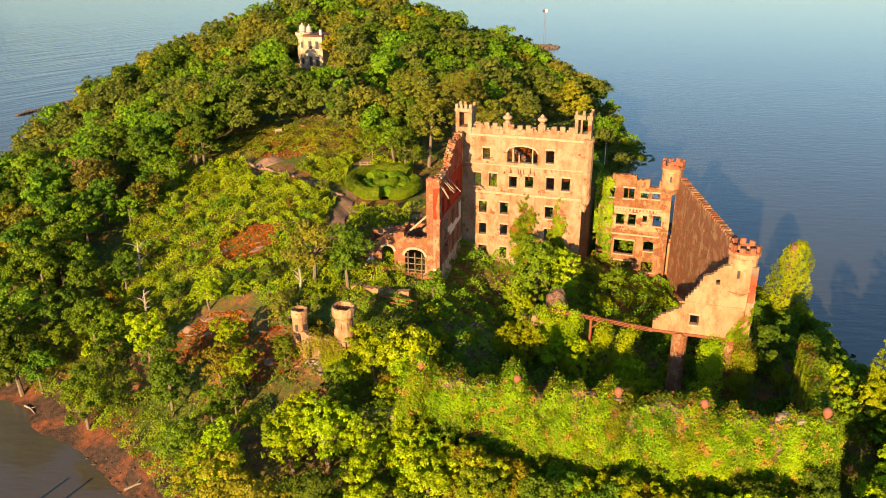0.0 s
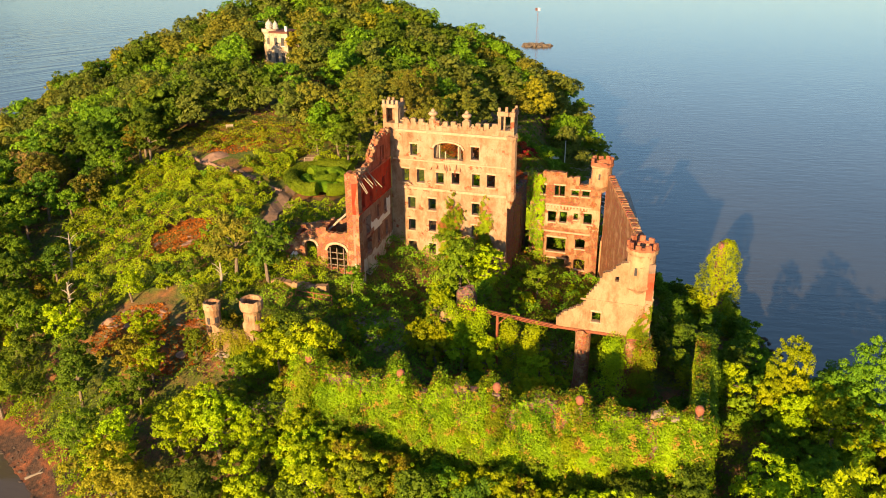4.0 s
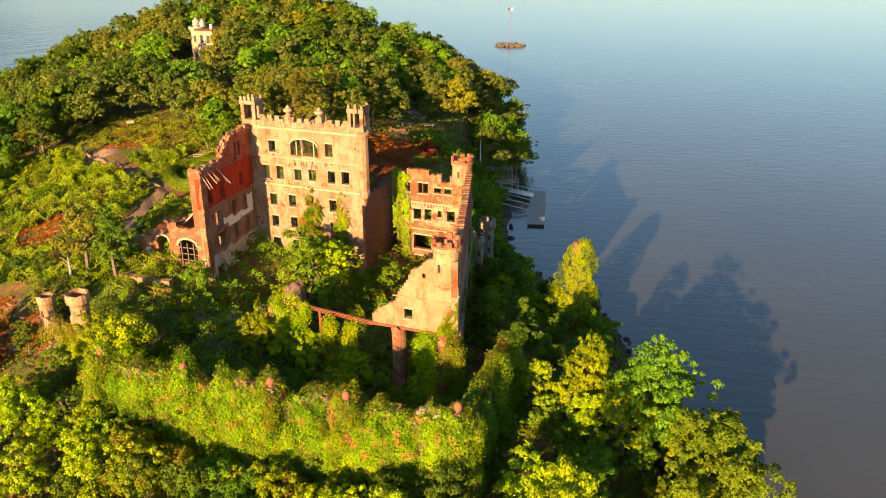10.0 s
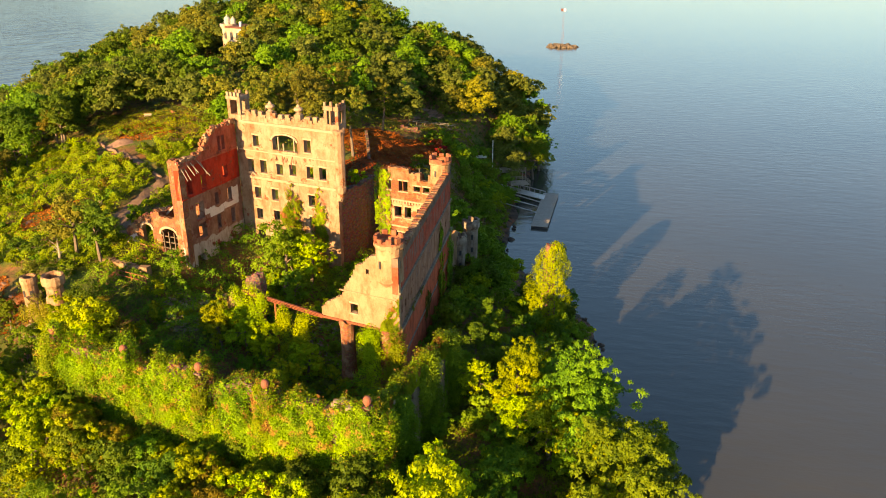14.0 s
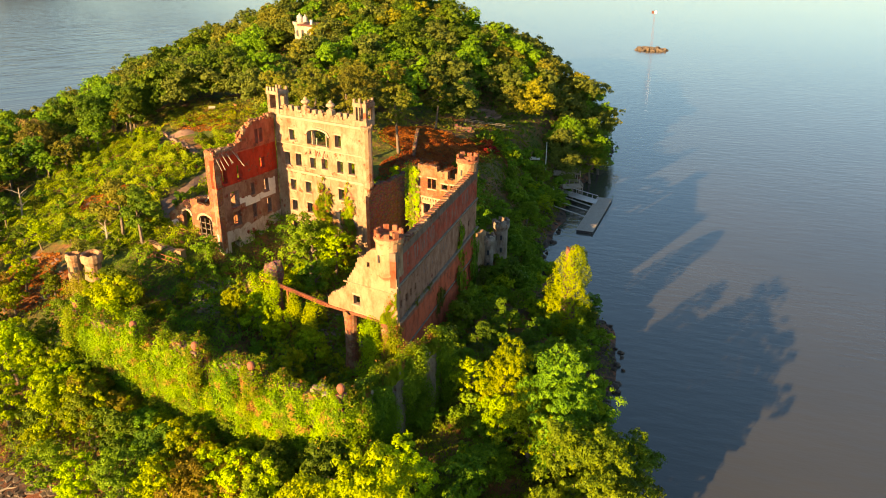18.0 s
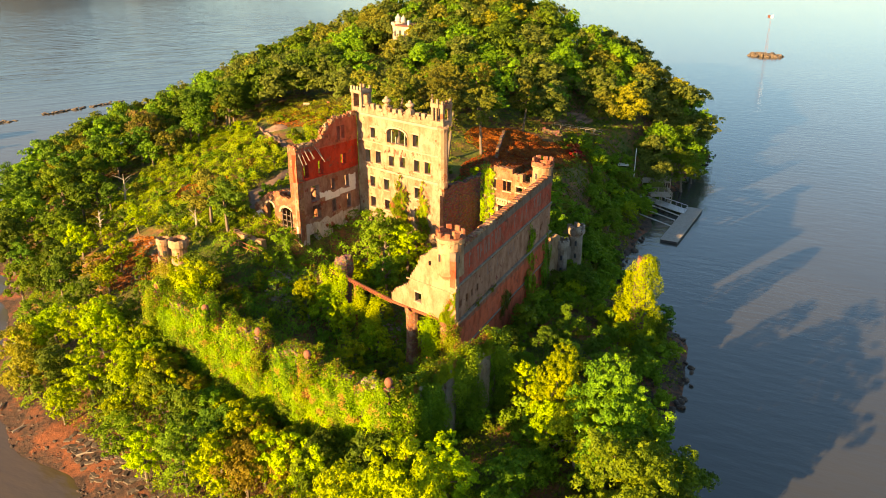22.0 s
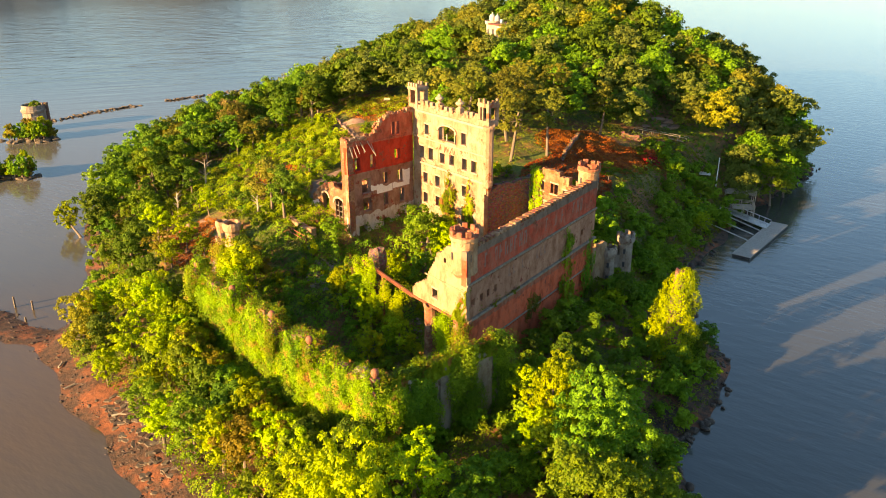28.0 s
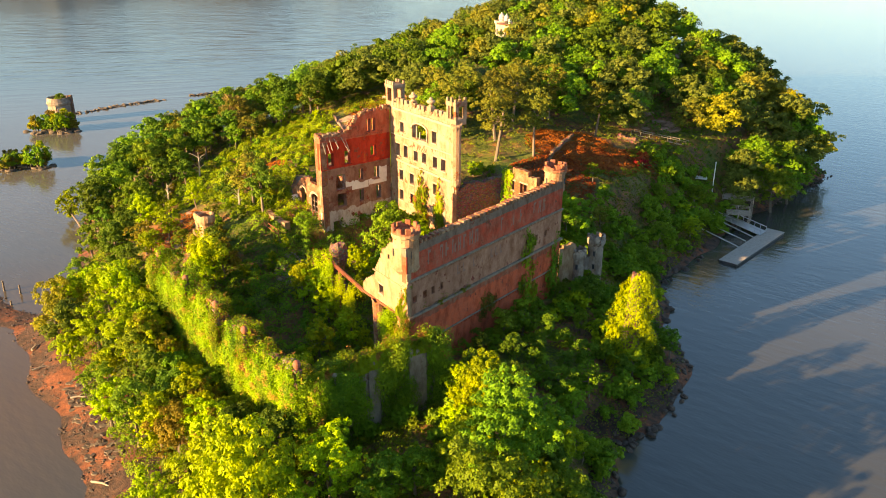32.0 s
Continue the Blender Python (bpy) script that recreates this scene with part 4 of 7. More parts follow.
hb_holes = holes_x(HB, [(30.46, 31.12, 22.15, 24.0), (31.3, 32.1, 22.2, 24.0), (33.17, 34.3, 22.45, 23.4), (34.92, 36.06, 22.45, 23.45), (28.3, 29.0, 22.2, 23.9),
                        (29.56, 30.88, 17.4, 19.35), (31.5, 32.7, 17.4, 19.45), (33.78, 34.42, 18.2, 19.4), (35.36, 36.68, 17.65, 19.55), (27.6, 28.6, 17.4, 19.3),
                        (29.55, 32.7, 12.0, 14.6), (34.26, 35.86, 13.0, 14.8, 0.35), (29.56, 32.7, 8.4, 10.75), (34.22, 36.04, 9.1, 11.1, 0.3)])
part("rear_wall", ruin_wall(HB, 3.0, ragged(steps_of([(0, 24.6), (1.0, 25.6), (2.0, 26.3), (6.2, 25.3), (6.6, 25.7), (8.3, 24.5), (9.7, 25.6)]), 0.22, 1.2, 3.0), 0.8, hb_holes, 0.4), M_HALL, hall, "rear wall with rows of empty windows")
dress(hall, HB, hb_holes, M_TRIM)
course(hall, HB, 0.0, 10.5, 20.4, 0.3, 0.2, M_TRIM)
course(hall, HB, 0.0, 10.5, 15.6, 0.3, 0.16, M_TRIM)
bm = bmesh.new()
i = 2.2
while i < 10:
    box(bm, i, -0.22, 20.0, i + 0.25, 0.05, 20.42, HB.m(0, 0))
    i += 0.55
tagged(part("corbel_table", bm, M_TRIM, hall), kind="stuff")
round_turret(hall, (37.85, 123.3), 1.72, 24.6, 28.5, 8, slits=3, corbel=1.4)
part("west_wall", ruin_wall(Plane((28.5, 131.0), (26.6, 126.1)), 4.0, ragged(21.0, 1.0, 0.5, 12.0), 0.8, (), 0.45), M_RUBBLE, hall)
bm = bmesh.new()
box(bm, GB.length - 0.5, -0.06, 16.3, GB.length + 0.12, 0.45, 22.9, GB.m(0, 0), 0.06)
part("corner_quoin", bm, M_GABLE, hall)
# rusted girder on a post and a stone pier, across the court
girder = thing("rusted_girder", "rusted iron girder lying across a pier and post", "girder")
bm = bmesh.new()
for z, w in ((16.22, 0.3), (16.42, 0.1), (16.62, 0.3)):
    beam(bm, (14.2, 93.6, z + 0.35), (27.0, 88.9, z - 0.3), 0.1 if w > 0.2 else 0.3, w) if w < 0.2 else beam(bm, (14.2, 93.6, z + 0.35), (27.0, 88.9, z - 0.3), w, 0.1)
part("girder", bm, M_RUST, girder)
bm = bmesh.new()
tube(bm, [(19.5, 91.65, 5.0), (19.5, 91.65, 16.3)], [0.2, 0.2], 8)
part("post", bm, M_RUST, girder)
bm = bmesh.new()
beam(bm, (19.5, 91.65, 14.9), (20.6, 91.25, 16.2), 0.14)
part("brace", bm, M_RUST, girder)
pier = bmesh.new()
lathe(pier, [(1.3, 5.0), (1.15, 9.0), (1.0, 12.0), (1.0, 14.6), (1.3, 15.4), (1.5, 16.2), (1.45, 17.4), (1.15, 18.2), (0.6, 18.55), (0.02, 18.5)], 9, Matrix.Translation((15.4, 95.6, 0)), rough=0.04)
tagged(part("stone_pier", pier, M_RUBBLE), "broken stone pier standing in the overgrown court", "pier")
GIRDER = Plane((14.2, 93.6), (27.0, 88.9))
arch2 = thing("broken_arch", "broken stone arch in the overgrown court", "ruin")
AC = Plane((10.6, 94.4), (16.0, 92.6))
part("arch_wall", ruin_wall(AC, 6.0, ragged(15.6, 1.6, 0.7, 21.0), 0.8, [(1.4, 4.0, 6.0, 14.4, 1.3)], 0.3, jig=0.12), M_GABLE, arch2)

# ---- garden walls with ball finials ----
near_wall = thing("garden_wall", "tall boundary wall smothered in bright climbing vines", "wall")
NW = Plane((-4.0, 76.6), (39.0, 65.75))
near_top = ragged(lambda u: 17.0 + 0.4 * math.sin(u * 0.7), 1.2, 0.3, 30.0)
part("wall", ruin_wall(NW, -0.5, near_top, 0.8, (), 0.8), M_RUBBLE, near_wall)


def finial(parent, x, y, top):
    bm = bmesh.new()
    box(bm, -0.4, -0.4, top - 3.2, 0.4, 0.4, top - 1.1, Matrix.Translation((x, y, 0)) @ Matrix.Rotation(-0.25, 4, "Z"), 0.06)
    box(bm, -0.46, -0.46, top - 1.1, 0.46, 0.46, top - 0.85, Matrix.Translation((x, y, 0)) @ Matrix.Rotation(-0.25, 4, "Z"), 0.05)
    p = part("pillar", bm, M_RUBBLE, parent)
    bm = bmesh.new()
    lathe(bm, [(0.25, top - 0.82), (0.2, top - 0.7), (0.36, top - 0.58), (0.46, top - 0.3), (0.46, top - 0.1), (0.36, top + 0.15), (0.16, top + 0.3), (0.02, top + 0.33)], 14, Matrix.Translation((x, y, 0)))
    part("ball", bm, M_BALL, p, "terracotta ball finial")


for x, y, top in ((-2.6, 75.9, 18.9), (8.0, 73.0, 18.8), (18.4, 70.1, 19.0), (26.8, 67.9, 18.9), (38.4, 65.7, 19.3)):
    finial(near_wall, x, y, top)
east_wall = thing("garden_wall", "grey rendered boundary wall with pilasters under hanging vines", "wall")
EW = Plane((39.0, 65.9), (44.4, 83.2))
part("wall", ruin_wall(EW, -0.5, ragged(17.2, 0.4, 0.5, 31.0), 0.8, (), 0.8), M_GREYST, east_wall)
for u, w in ((4.0, 0.6), (9.0, 0.75), (15.2, 1.3)):
    bm = bmesh.new()
    box(bm, u - w, -0.3, -0.5, u + w, 0.2, 16.9, EW.m(0, 0), 0.06)
    part("pilaster", bm, M_GREYST, east_wall)
bm = bmesh.new()
for i in range(9):
    box(bm, i * 0.35, 0, 0, i * 0.35 + random.uniform(0.5, 0.9), random.uniform(0.5, 0.9), random.uniform(0.4, 1.0), pose(34.0, 67.2, 16.9, random.uniform(-12, 12), random.uniform(-12, 12), random.uniform(-30, 10)), 0.08)
part("broken_coping", bm, M_GREYST, near_wall, "loose pale coping stones")
wall_w = thing("garden_wall", "low mossy boundary wall sunk in shrubs", "wall")
part("wall", ruin_wall(Plane((-27.0, 84.5), (-4.2, 76.7)), 0.0, ragged(lambda u: 6.0 + 0.25 * u, 0.9, 0.4, 33.0), 0.8, (), 0.7), M_GREYST, wall_w)

# ---- small gatehouses ----
gate = thing("gatehouse", "small ruined gatehouse with two round turrets", "gatehouse")
bm = bmesh.new()
lathe(bm, [(1.35, 6.5), (1.3, 11.0), (1.25, 14.6), (1.4, 15.0), (1.42, 15.5), (1.3, 15.9), (1.0, 15.85), (0.95, 13.8), (0.02, 13.8)], 16, Matrix.Translation((-20.0, 95.8, 0)) @ Matrix.Diagonal((0.86, 0.86, 1, 1)), rough=0.012)
ta = part("turret", bm, M_TURRET, gate)
bm = bmesh.new()
lathe(bm, [(1.2, 6.5), (1.2, 13.2), (1.55, 13.8), (1.5, 14.6), (1.3, 14.9), (1.3, 16.3), (1.7, 16.8), (1.75, 17.5), (1.6, 18.1), (1.25, 18.0), (1.3, 15.6), (0.02, 15.6)], 16, Matrix.Translation((-13.4, 92.3, 0)) @ Matrix.Diagonal((0.92, 0.92, 1, 1)), rough=0.014)
tb = part("turret", bm, M_TURRET, gate, "pale corbelled round turret")
for t_, cx, cy, z, r in ((ta, -20.0, 95.8, 12.9, 1.0), (tb, -13.4, 92.3, 15.0, 1.05), (tb, -13.4, 92.3, 11.2, 0.97)):
    for a in (-1.9, -0.9):
        bm = bmesh.new()
        box(bm, -0.2, -0.12, 0, 0.2, 0.05, 1.0, Matrix.Translation((cx + r * math.cos(a), cy + r * math.sin(a), z)) @ Matrix.Rotation(a + math.pi / 2, 4, "Z"))
        part("slit_window", bm, M_DARK, t_)
GP = Plane((-19.6, 93.6), (-13.2, 90.9))
gp_holes = [(2.9, 4.0, 9.2, 11.6, 0.4), (0.8, 1.6, 9.6, 11.0)]
part("front_wall", ruin_wall(GP, 3.0, ragged(13.2, 0.6, 0.9, 40.0), 0.6, gp_holes, 0.3), M_GABLE, gate)
part("side_wall", ruin_wall(Plane((-13.2, 90.9), (-11.8, 94.5)), 3.0, ragged(12.0, 0.5, 0.9, 41.0), 0.6, (), 0.3), M_INNER, gate)
part("side_wall", ruin_wall(Plane((-21.0, 97.2), (-19.6, 93.6)), 3.0, ragged(12.0, 0.5, 0.9, 42.0), 0.6, (), 0.3), M_INNER, gate)
bm = bmesh.new()
box(bm, -0.3, -1.6, 8.6, 6.0, -0.2, 9.0, GP.m(0, 0), 0.08)
box(bm, 0.6, -1.8, 5.0, 3.6, -0.3, 8.6, GP.m(0, 0), 0.1)
part("porch", bm, M_GABLE, gate)
water_gate = thing("gatehouse", "grey stone gatehouse with round towers behind the hall", "gatehouse")
for cx, cy, r, z in ((42.3, 131.3, 1.3, 15.0), (40.6, 128.3, 1.1, 13.0)):
    bm = bmesh.new()
    lathe(bm, [(r * 1.1, 3.0), (r, 8.0), (r, z - 1.6), (r * 1.25, z - 1.1), (r * 1.3, z - 0.4), (r * 1.2, z), (r * 0.9, z), (r * 0.85, z - 1.0), (0.02, z - 1.0)], 14, Matrix.Translation((cx, cy, 0)), rough=0.05)
    tt = part("turret", bm, M_GREYST, water_gate)
    merlon_ring(tt, (cx, cy), r * 1.2, z, 7, 0.5, M_GREYST)
    for zz in (z - 3.2, z - 5.6):
        bm = bmesh.new()
        box(bm, -0.2, -0.1, 0, 0.2, 0.06, 0.9, Matrix.Translation((cx + r * 0.3, cy - r * 0.93, zz)))
        part("slit_window", bm, M_DARK, tt)
part("arch_wall", ruin_wall(Plane((40.4, 127.9), (42.6, 131.0)), 3.0, ragged(11.6, 0.4, 0.9, 44.0), 0.8, [(1.0, 2.6, 5.0, 9.2, 0.8)], 0.3), M_GREYST, water_gate)
part("wall", ruin_wall(Plane((39.3, 124.0), (40.4, 127.6)), 3.0, ragged(14.4, 0.8, 0.9, 45.0), 0.7, (), 0.3), M_GABLE, water_gate)

# ---- the house on the hill ----
house = thing("hill_house", "white rendered house with a round domed turret among trees", "house")
HH = pose(-39.4, 225.5, 2.6, 0, 0, -20)
bm = bmesh.new()
box(bm, 1.4, -2.6, 18.0, 7.0, 4.6, 35.0, HH, 0.1)
part("wall", bm, M_HOUSE, house)
bm = bmesh.new()
box(bm, 1.1, -2.9, 35.0, 7.3, 4.9, 35.5, HH, 0.1)
part("roof", bm, M_ROOF, house, "flat dark red roof with a projecting edge")
bm = bmesh.new()
lathe(bm, [(2.05, 18.0), (2.05, 34.6), (2.2, 34.8), (2.45, 35.2), (2.45, 35.9), (2.2, 35.9), (2.1, 35.6), (0.02, 35.6)], 18, HH)
turret = part("turret", bm, M_HOUSE, house, "round pale turret with a projecting cornice")
for dx, dy, r_, z_ in ((-0.5, 0.2, 1.05, 38.3), (1.3, 0.7, 0.85, 38.0)):
    bm = bmesh.new()
    lathe(bm, [(r_ * 0.8, 35.5), (r_ * 0.75, z_ - 2.3), (r_, z_ - 2.1), (r_, z_ - 1.9), (r_ * 0.85, z_ - 1.8), (r_ * 0.95, z_ - 1.3), (r_ * 0.7, z_ - 0.7), (r_ * 0.25, z_ - 0.35), (r_ * 0.12, z_), (0.02, z_ + 0.1)], 12, HH @ Matrix.Translation((dx, dy, 0)))
    part("dome", bm, M_STUCCO, turret, "small grey-white domed lantern")
bm = bmesh.new()
box(bm, 6.0, -2.2, 35.5, 6.7, -1.5, 36.9, HH, 0.08)
part("chimney", bm, M_WHITE, house)
for i in range(2):
    for z, h in ((31.6, 2.2), (27.0, 2.6)):
        bm = bmesh.new()
        box(bm, 2.7 + i * 2.2, -2.66, z, 3.7 + i * 2.2, -2.4, z + h, HH)
        w_ = part("window", bm, M_DARK, house)
        bm = bmesh.new()
        box(bm, 2.55 + i * 2.2, -2.76, z - 0.2, 3.85 + i * 2.2, -2.5, z - 0.02, HH)
        part("sill", bm, M_WHITE, w_)
for a in (-2.3, -1.4, -0.5):
    for z in (31.8, 27.4):
        bm = bmesh.new()
        box(bm, -0.32, -0.12, z, 0.32, 0.08, z + 1.7, HH @ Matrix.Translation((2.05 * math.cos(a), 2.05 * math.sin(a), 0)) @ Matrix.Rotation(a + math.pi / 2, 4, "Z"))
        part("window", bm, M_DARK, turret)

# ---- landing stage ----
dock = thing("floating_dock", "floating plank dock with an aluminium gangway", "dock")
D0, D1, DW = Vector((56.4, 168.8, 0)), Vector((59.0, 194.2, 0)), 3.9
DP = Plane((D0.x, D0.y), (D1.x, D1.y))
n = 40
for i in range(n):
    bm = bmesh.new()
    w = DP.length / n
    box(bm, i * w, 0, 0.5, i * w + w - 0.03, DW, 0.6 + random.uniform(-0.01, 0.01), DP.m(0, 0))
    part("plank", bm, M_DOCK, dock)
bm = bmesh.new()
box(bm, 0.1, 0.1, -0.4, DP.length - 0.1, DW - 0.1, 0.49, DP.m(0, 0), 0.05)
part("float", bm, M_DARK, dock)
G0, G1 = Vector((44.3, 191.7, 2.7)), Vector((55.4, 190.0, 0.75))
for off in (-0.9, 0.9):
    for dz in (0.0, 1.1):
        bm = bmesh.new()
        v = Vector((0.15, 1.9, 0)) * off
        beam(bm, G0 + v + Vector((0, 0, dz)), G1 + v + Vector((0, 0, dz)), 0.12)
        part("rail", bm, M_ALU, dock)
    for i in range(9):
        bm = bmesh.new()
        p = G0.lerp(G1, i / 8) + Vector((0.15, 1.9, 0)) * off
        beam(bm, p, p + Vector((0, 0, 1.1)), 0.08)
        part("baluster", bm, M_ALU, dock)
bm = bmesh.new()
vv = [G0 + Vector((-0.13, -1.65, 0)), G1 + Vector((-0.13, -1.65, 0)), G1 + Vector((0.13, 1.65, 0)), G0 + Vector((0.13, 1.65, 0))]
lo = [bm.verts.new(p) for p in vv]
hi = [bm.verts.new(p + Vector((0, 0, 0.1))) for p in vv]
bm.faces.new(hi), bm.faces.new(lo[::-1])
for a in range(4):
    bm.faces.new((lo[a], lo[(a + 1) % 4], hi[(a + 1) % 4], hi[a]))
part("gangway_deck", bm, M_ALU, dock)
for a, b in (((44.5, 179.7), (53.5, 178.5)), ((44.9, 183.7), (53.8, 182.9)), ((45.1, 188.0), (54.3, 186.4))):
    bm = bmesh.new()
    beam(bm, (*a, 2.6), (*b, 0.7), 0.2)
    part("mooring_boom", bm, M_ALU, dock)
abut = thing("landing_abutment", "concrete landing edge with white panelled railing", "railing")
AB = Plane((44.3, 178.5), (44.9, 197.5))
bm = bmesh.new()
box(bm, 0, 0, -1.0, AB.length, 2.2, 2.5, AB.m(0, 0), 0.08)
part("base", bm, M_GREYST, abut)
for i in range(12):
    bm = bmesh.new()
    u = 0.1 + i * (AB.length - 0.3) / 11
    box(bm, u, 0.1, 2.5, u + 0.1, 0.2, 3.6, AB.m(0, 0))
    part("post", bm, M_WOOD, abut)
for z in (3.0, 3.5):
    bm = bmesh.new()
    box(bm, 0, 0.08, z, 10.6, 0.16, z + 0.1, AB.m(0, 0))
    part("rail", bm, M_WOOD, abut)
for u in (6.2, 9.4, 14.6, 16.8):
    bm = bmesh.new()
    box(bm, u, 0.02, 2.65, u + 2.0, 0.07, 3.6, AB.m(0, 0), 0.01)
    part("panel", bm, M_WHITE, abut)
deck = thing("landing_deck", "timber landing deck with railings on the rocky bank", "deck")
for j, (cx, cy, z, w, d) in enumerate(((46.0, 199.5, 5.0, 7.0, 5.0), (48.5, 193.0, 3.4, 5.0, 4.0))):
    m = pose(cx, cy, z, 0, 0, 20)
    for i in range(8):
        bm = bmesh.new()
        box(bm, -w / 2, -d / 2 + d * i / 8, 0, w / 2, -d / 2 + d * (i + 1) / 8 - 0.03, 0.1, m)
        part("plank", bm, M_WOOD, deck)
    for x, y in ((-1, -1), (0, -1), (1, -1), (1, 0), (1, 1), (0, 1), (-1, 1)):
        bm = bmesh.new()
        box(bm, x * w / 2 - 0.08, y * d / 2 - 0.08, -5, x * w / 2 + 0.08, y * d / 2 + 0.08, 1.15, m)
        part("post", bm, M_WOOD, deck)
    for zz in (0.5, 0.8, 1.1):
        for a, b in (((-1, -1), (1, -1)), ((1, -1), (1, 1)), ((1, 1), (-1, 1))):
            bm = bmesh.new()
            beam(bm, m @ Vector((a[0] * w / 2, a[1] * d / 2, zz)), m @ Vector((b[0] * w / 2, b[1] * d / 2, zz)), 0.08)
            part("rail", bm, M_WOOD, deck)
pole = thing("flagpole", "bare white flagpole above the landing", "flagpole")
bm = bmesh.new()
tube(bm, [(41.6, 193.8, 2.0), (41.6, 193.8, 14.0)], [0.16, 0.09], 8)
part("pole", bm, M_WHITE, pole)
bm = bmesh.new()
lathe(bm, [(0.02, 13.9), (0.16, 14.05), (0.02, 14.25)], 8, Matrix.Translation((41.6, 193.8, 0)))
part("cap", bm, M_WHITE, pole)
shed = thing("notice_shelter", "small pale roofed shelter by the landing path", "shelter")
bm = bmesh.new()
box(bm, -1.3, -0.8, 3.4, 1.3, 0.8, 3.55, pose(38.5, 194.5, 6.5, 12, 0, 15))
part("roof", bm, M_WHITE, shed)
for x, y in ((-1.1, -0.6), (1.1, -0.6), (-1.1, 0.6), (1.1, 0.6)):
    bm = bmesh.new()
    box(bm, x - 0.07, y - 0.07, 0, x + 0.07, y + 0.07, 3.4, pose(38.5, 194.5, 6.5, 0, 0, 15))
    part("post", bm, M_WOOD, shed)
stair = thing("hillside_stair", "grey timber stair with a handrail up the hillside", "stair")
S0, S1 = Vector((30.5, 204.0, 14.4)), Vector((19.5, 195.5, 17.3))
for i in range(26):
    p = S0.lerp(S1, i / 25)
    bm = bmesh.new()
    box(bm, -0.25, -0.8, -0.04, 0.25, 0.8, 0.04, pose(p.x, p.y, p.z, 0, 0, -12))
    part("tread", bm, M_WOOD, stair)
for off in (-0.8, 0.8):
    for dz in (0.0, 1.0):
        bm = bmesh.new()
        beam(bm, S0 + Vector((0.15, off, dz)), S1 + Vector((0.15, off, dz)), 0.12)
        part("rail", bm, M_WOOD, stair)
    for i in range(7):
        p = S0.lerp(S1, i / 6) + Vector((0.15, off, 0))
        bm = bmesh.new()
        beam(bm, p - Vector((0, 0, 2)), p + Vector((0, 0, 1.0)), 0.1)
        part("post", bm, M_WOOD, stair)

def dry_wall(name, label, category, a, b, h, w, seed):
    """A low wall of rough stones laid end to end."""
    r_ = random.Random(seed)
    wall_ = thing(name, label, category)
    d = Vector((b[0] - a[0], b[1] - a[1], 0))
    n_ = max(3, int(d.length / 0.8))
    for i in range(n_):
        x, y = a[0] + d.x * (i + 0.5) / n_, a[1] + d.y * (i + 0.5) / n_
        bm = bmesh.new()
        box(bm, -0.48, -w / 2, -0.6, 0.48, w / 2, h * r_.uniform(0.8, 1.15), pose(x, y, ground_z(x, y), r_.uniform(-4, 4), r_.uniform(-4, 4), math.degrees(math.atan2(d.y, d.x)) + r_.uniform(-7, 7)), 0.08)
        part("stone", bm, M_RUBBLE, wall_)


dry_wall("low_stone_wall", "low grey dry stone wall edging the leafy clearing", "wall", (17.8, 157.0), (12.6, 177.0), 0.8, 0.7, 1)
dry_wall("low_stone_wall", "short pale stone wall at the foot of the stair", "wall", (18.5, 189.5), (23.5, 191.0), 1.1, 0.8, 2)

# ---- out in the water ----


def rock_mesh(name, rng, r, squash=0.6, seed=0.0):
    bm = bmesh.new()
    bmesh.ops.create_icosphere(bm, subdivisions=2, radius=r)
    for v in bm.verts:
        v.co = v.co * (1 + 0.35 * noise.noise(v.co * (1.1 / r) + Vector((seed, 0, 0)))) + Vector(noise.noise_vector(v.co * (2.5 / r))) * r * 0.12
        v.co.z *= squash
    me = bpy.data.meshes.new(name)
    bm.to_mesh(me)
    bm.free()
    me.materials.append(M_ROCK)
    return me


rng = np.random.default_rng(3)
ROCKS = [rock_mesh("rock", rng, 1.0, 0.65, s * 7.0) for s in range(5)]
beacon = thing("beacon_islet", "stony islet with a slender light beacon mast", "beacon")
for i in range(60):
    a, r = rng.uniform(0, 6.28), math.sqrt(rng.uniform()) 
    ob = part("stone", ROCKS[i % 5], None, beacon)
    ob.matrix_basis = pose(61.5 + 9 * r * math.cos(a), 485.5 + 6 * r * math.sin(a), 0.9 * (1 - r), rng.uniform(0, 90), 0, rng.uniform(0, 360)) @ Matrix.Diagonal((1.5, 1.5, 1.3, 1))
bm = bmesh.new()
for a in range(3):
    tube(bm, [(61.5 + 0.9 * math.cos(a * 2.09), 485.5 + 0.9 * math.sin(a * 2.09), 0), (61.5 + 0.25 * math.cos(a * 2.09), 485.5 + 0.25 * math.sin(a * 2.09), 21)], [0.035, 0.025], 5)
for z in range(2, 21, 2):
    s = 0.9 - 0.65 * z / 21
    for a in range(3):
        beam(bm, (61.5 + s * math.cos(a * 2.09), 485.5 + s * math.sin(a * 2.09), z), (61.5 + s * 0.94 * math.cos(a * 2.09 + 2.09), 485.5 + s * 0.94 * math.sin(a * 2.09 + 2.09), z + 1.6), 0.025)
part("mast", bm, M_RUST, beacon)
bm = bmesh.new()
box(bm, 59.9, 485.4, 20.6, 61.2, 485.6, 22.2)
part("day_board", bm, M_ROOF, beacon, "red and white day board")
bm = bmesh.new()
box(bm, 61.5, 485.4, 20.6, 62.8, 485.6, 22.2)
part("day_board", bm, M_WHITE, beacon)
old = thing("breakwater_tower", "squat ruined stone tower standing in the river", "ruin")
bm = bmesh.new()
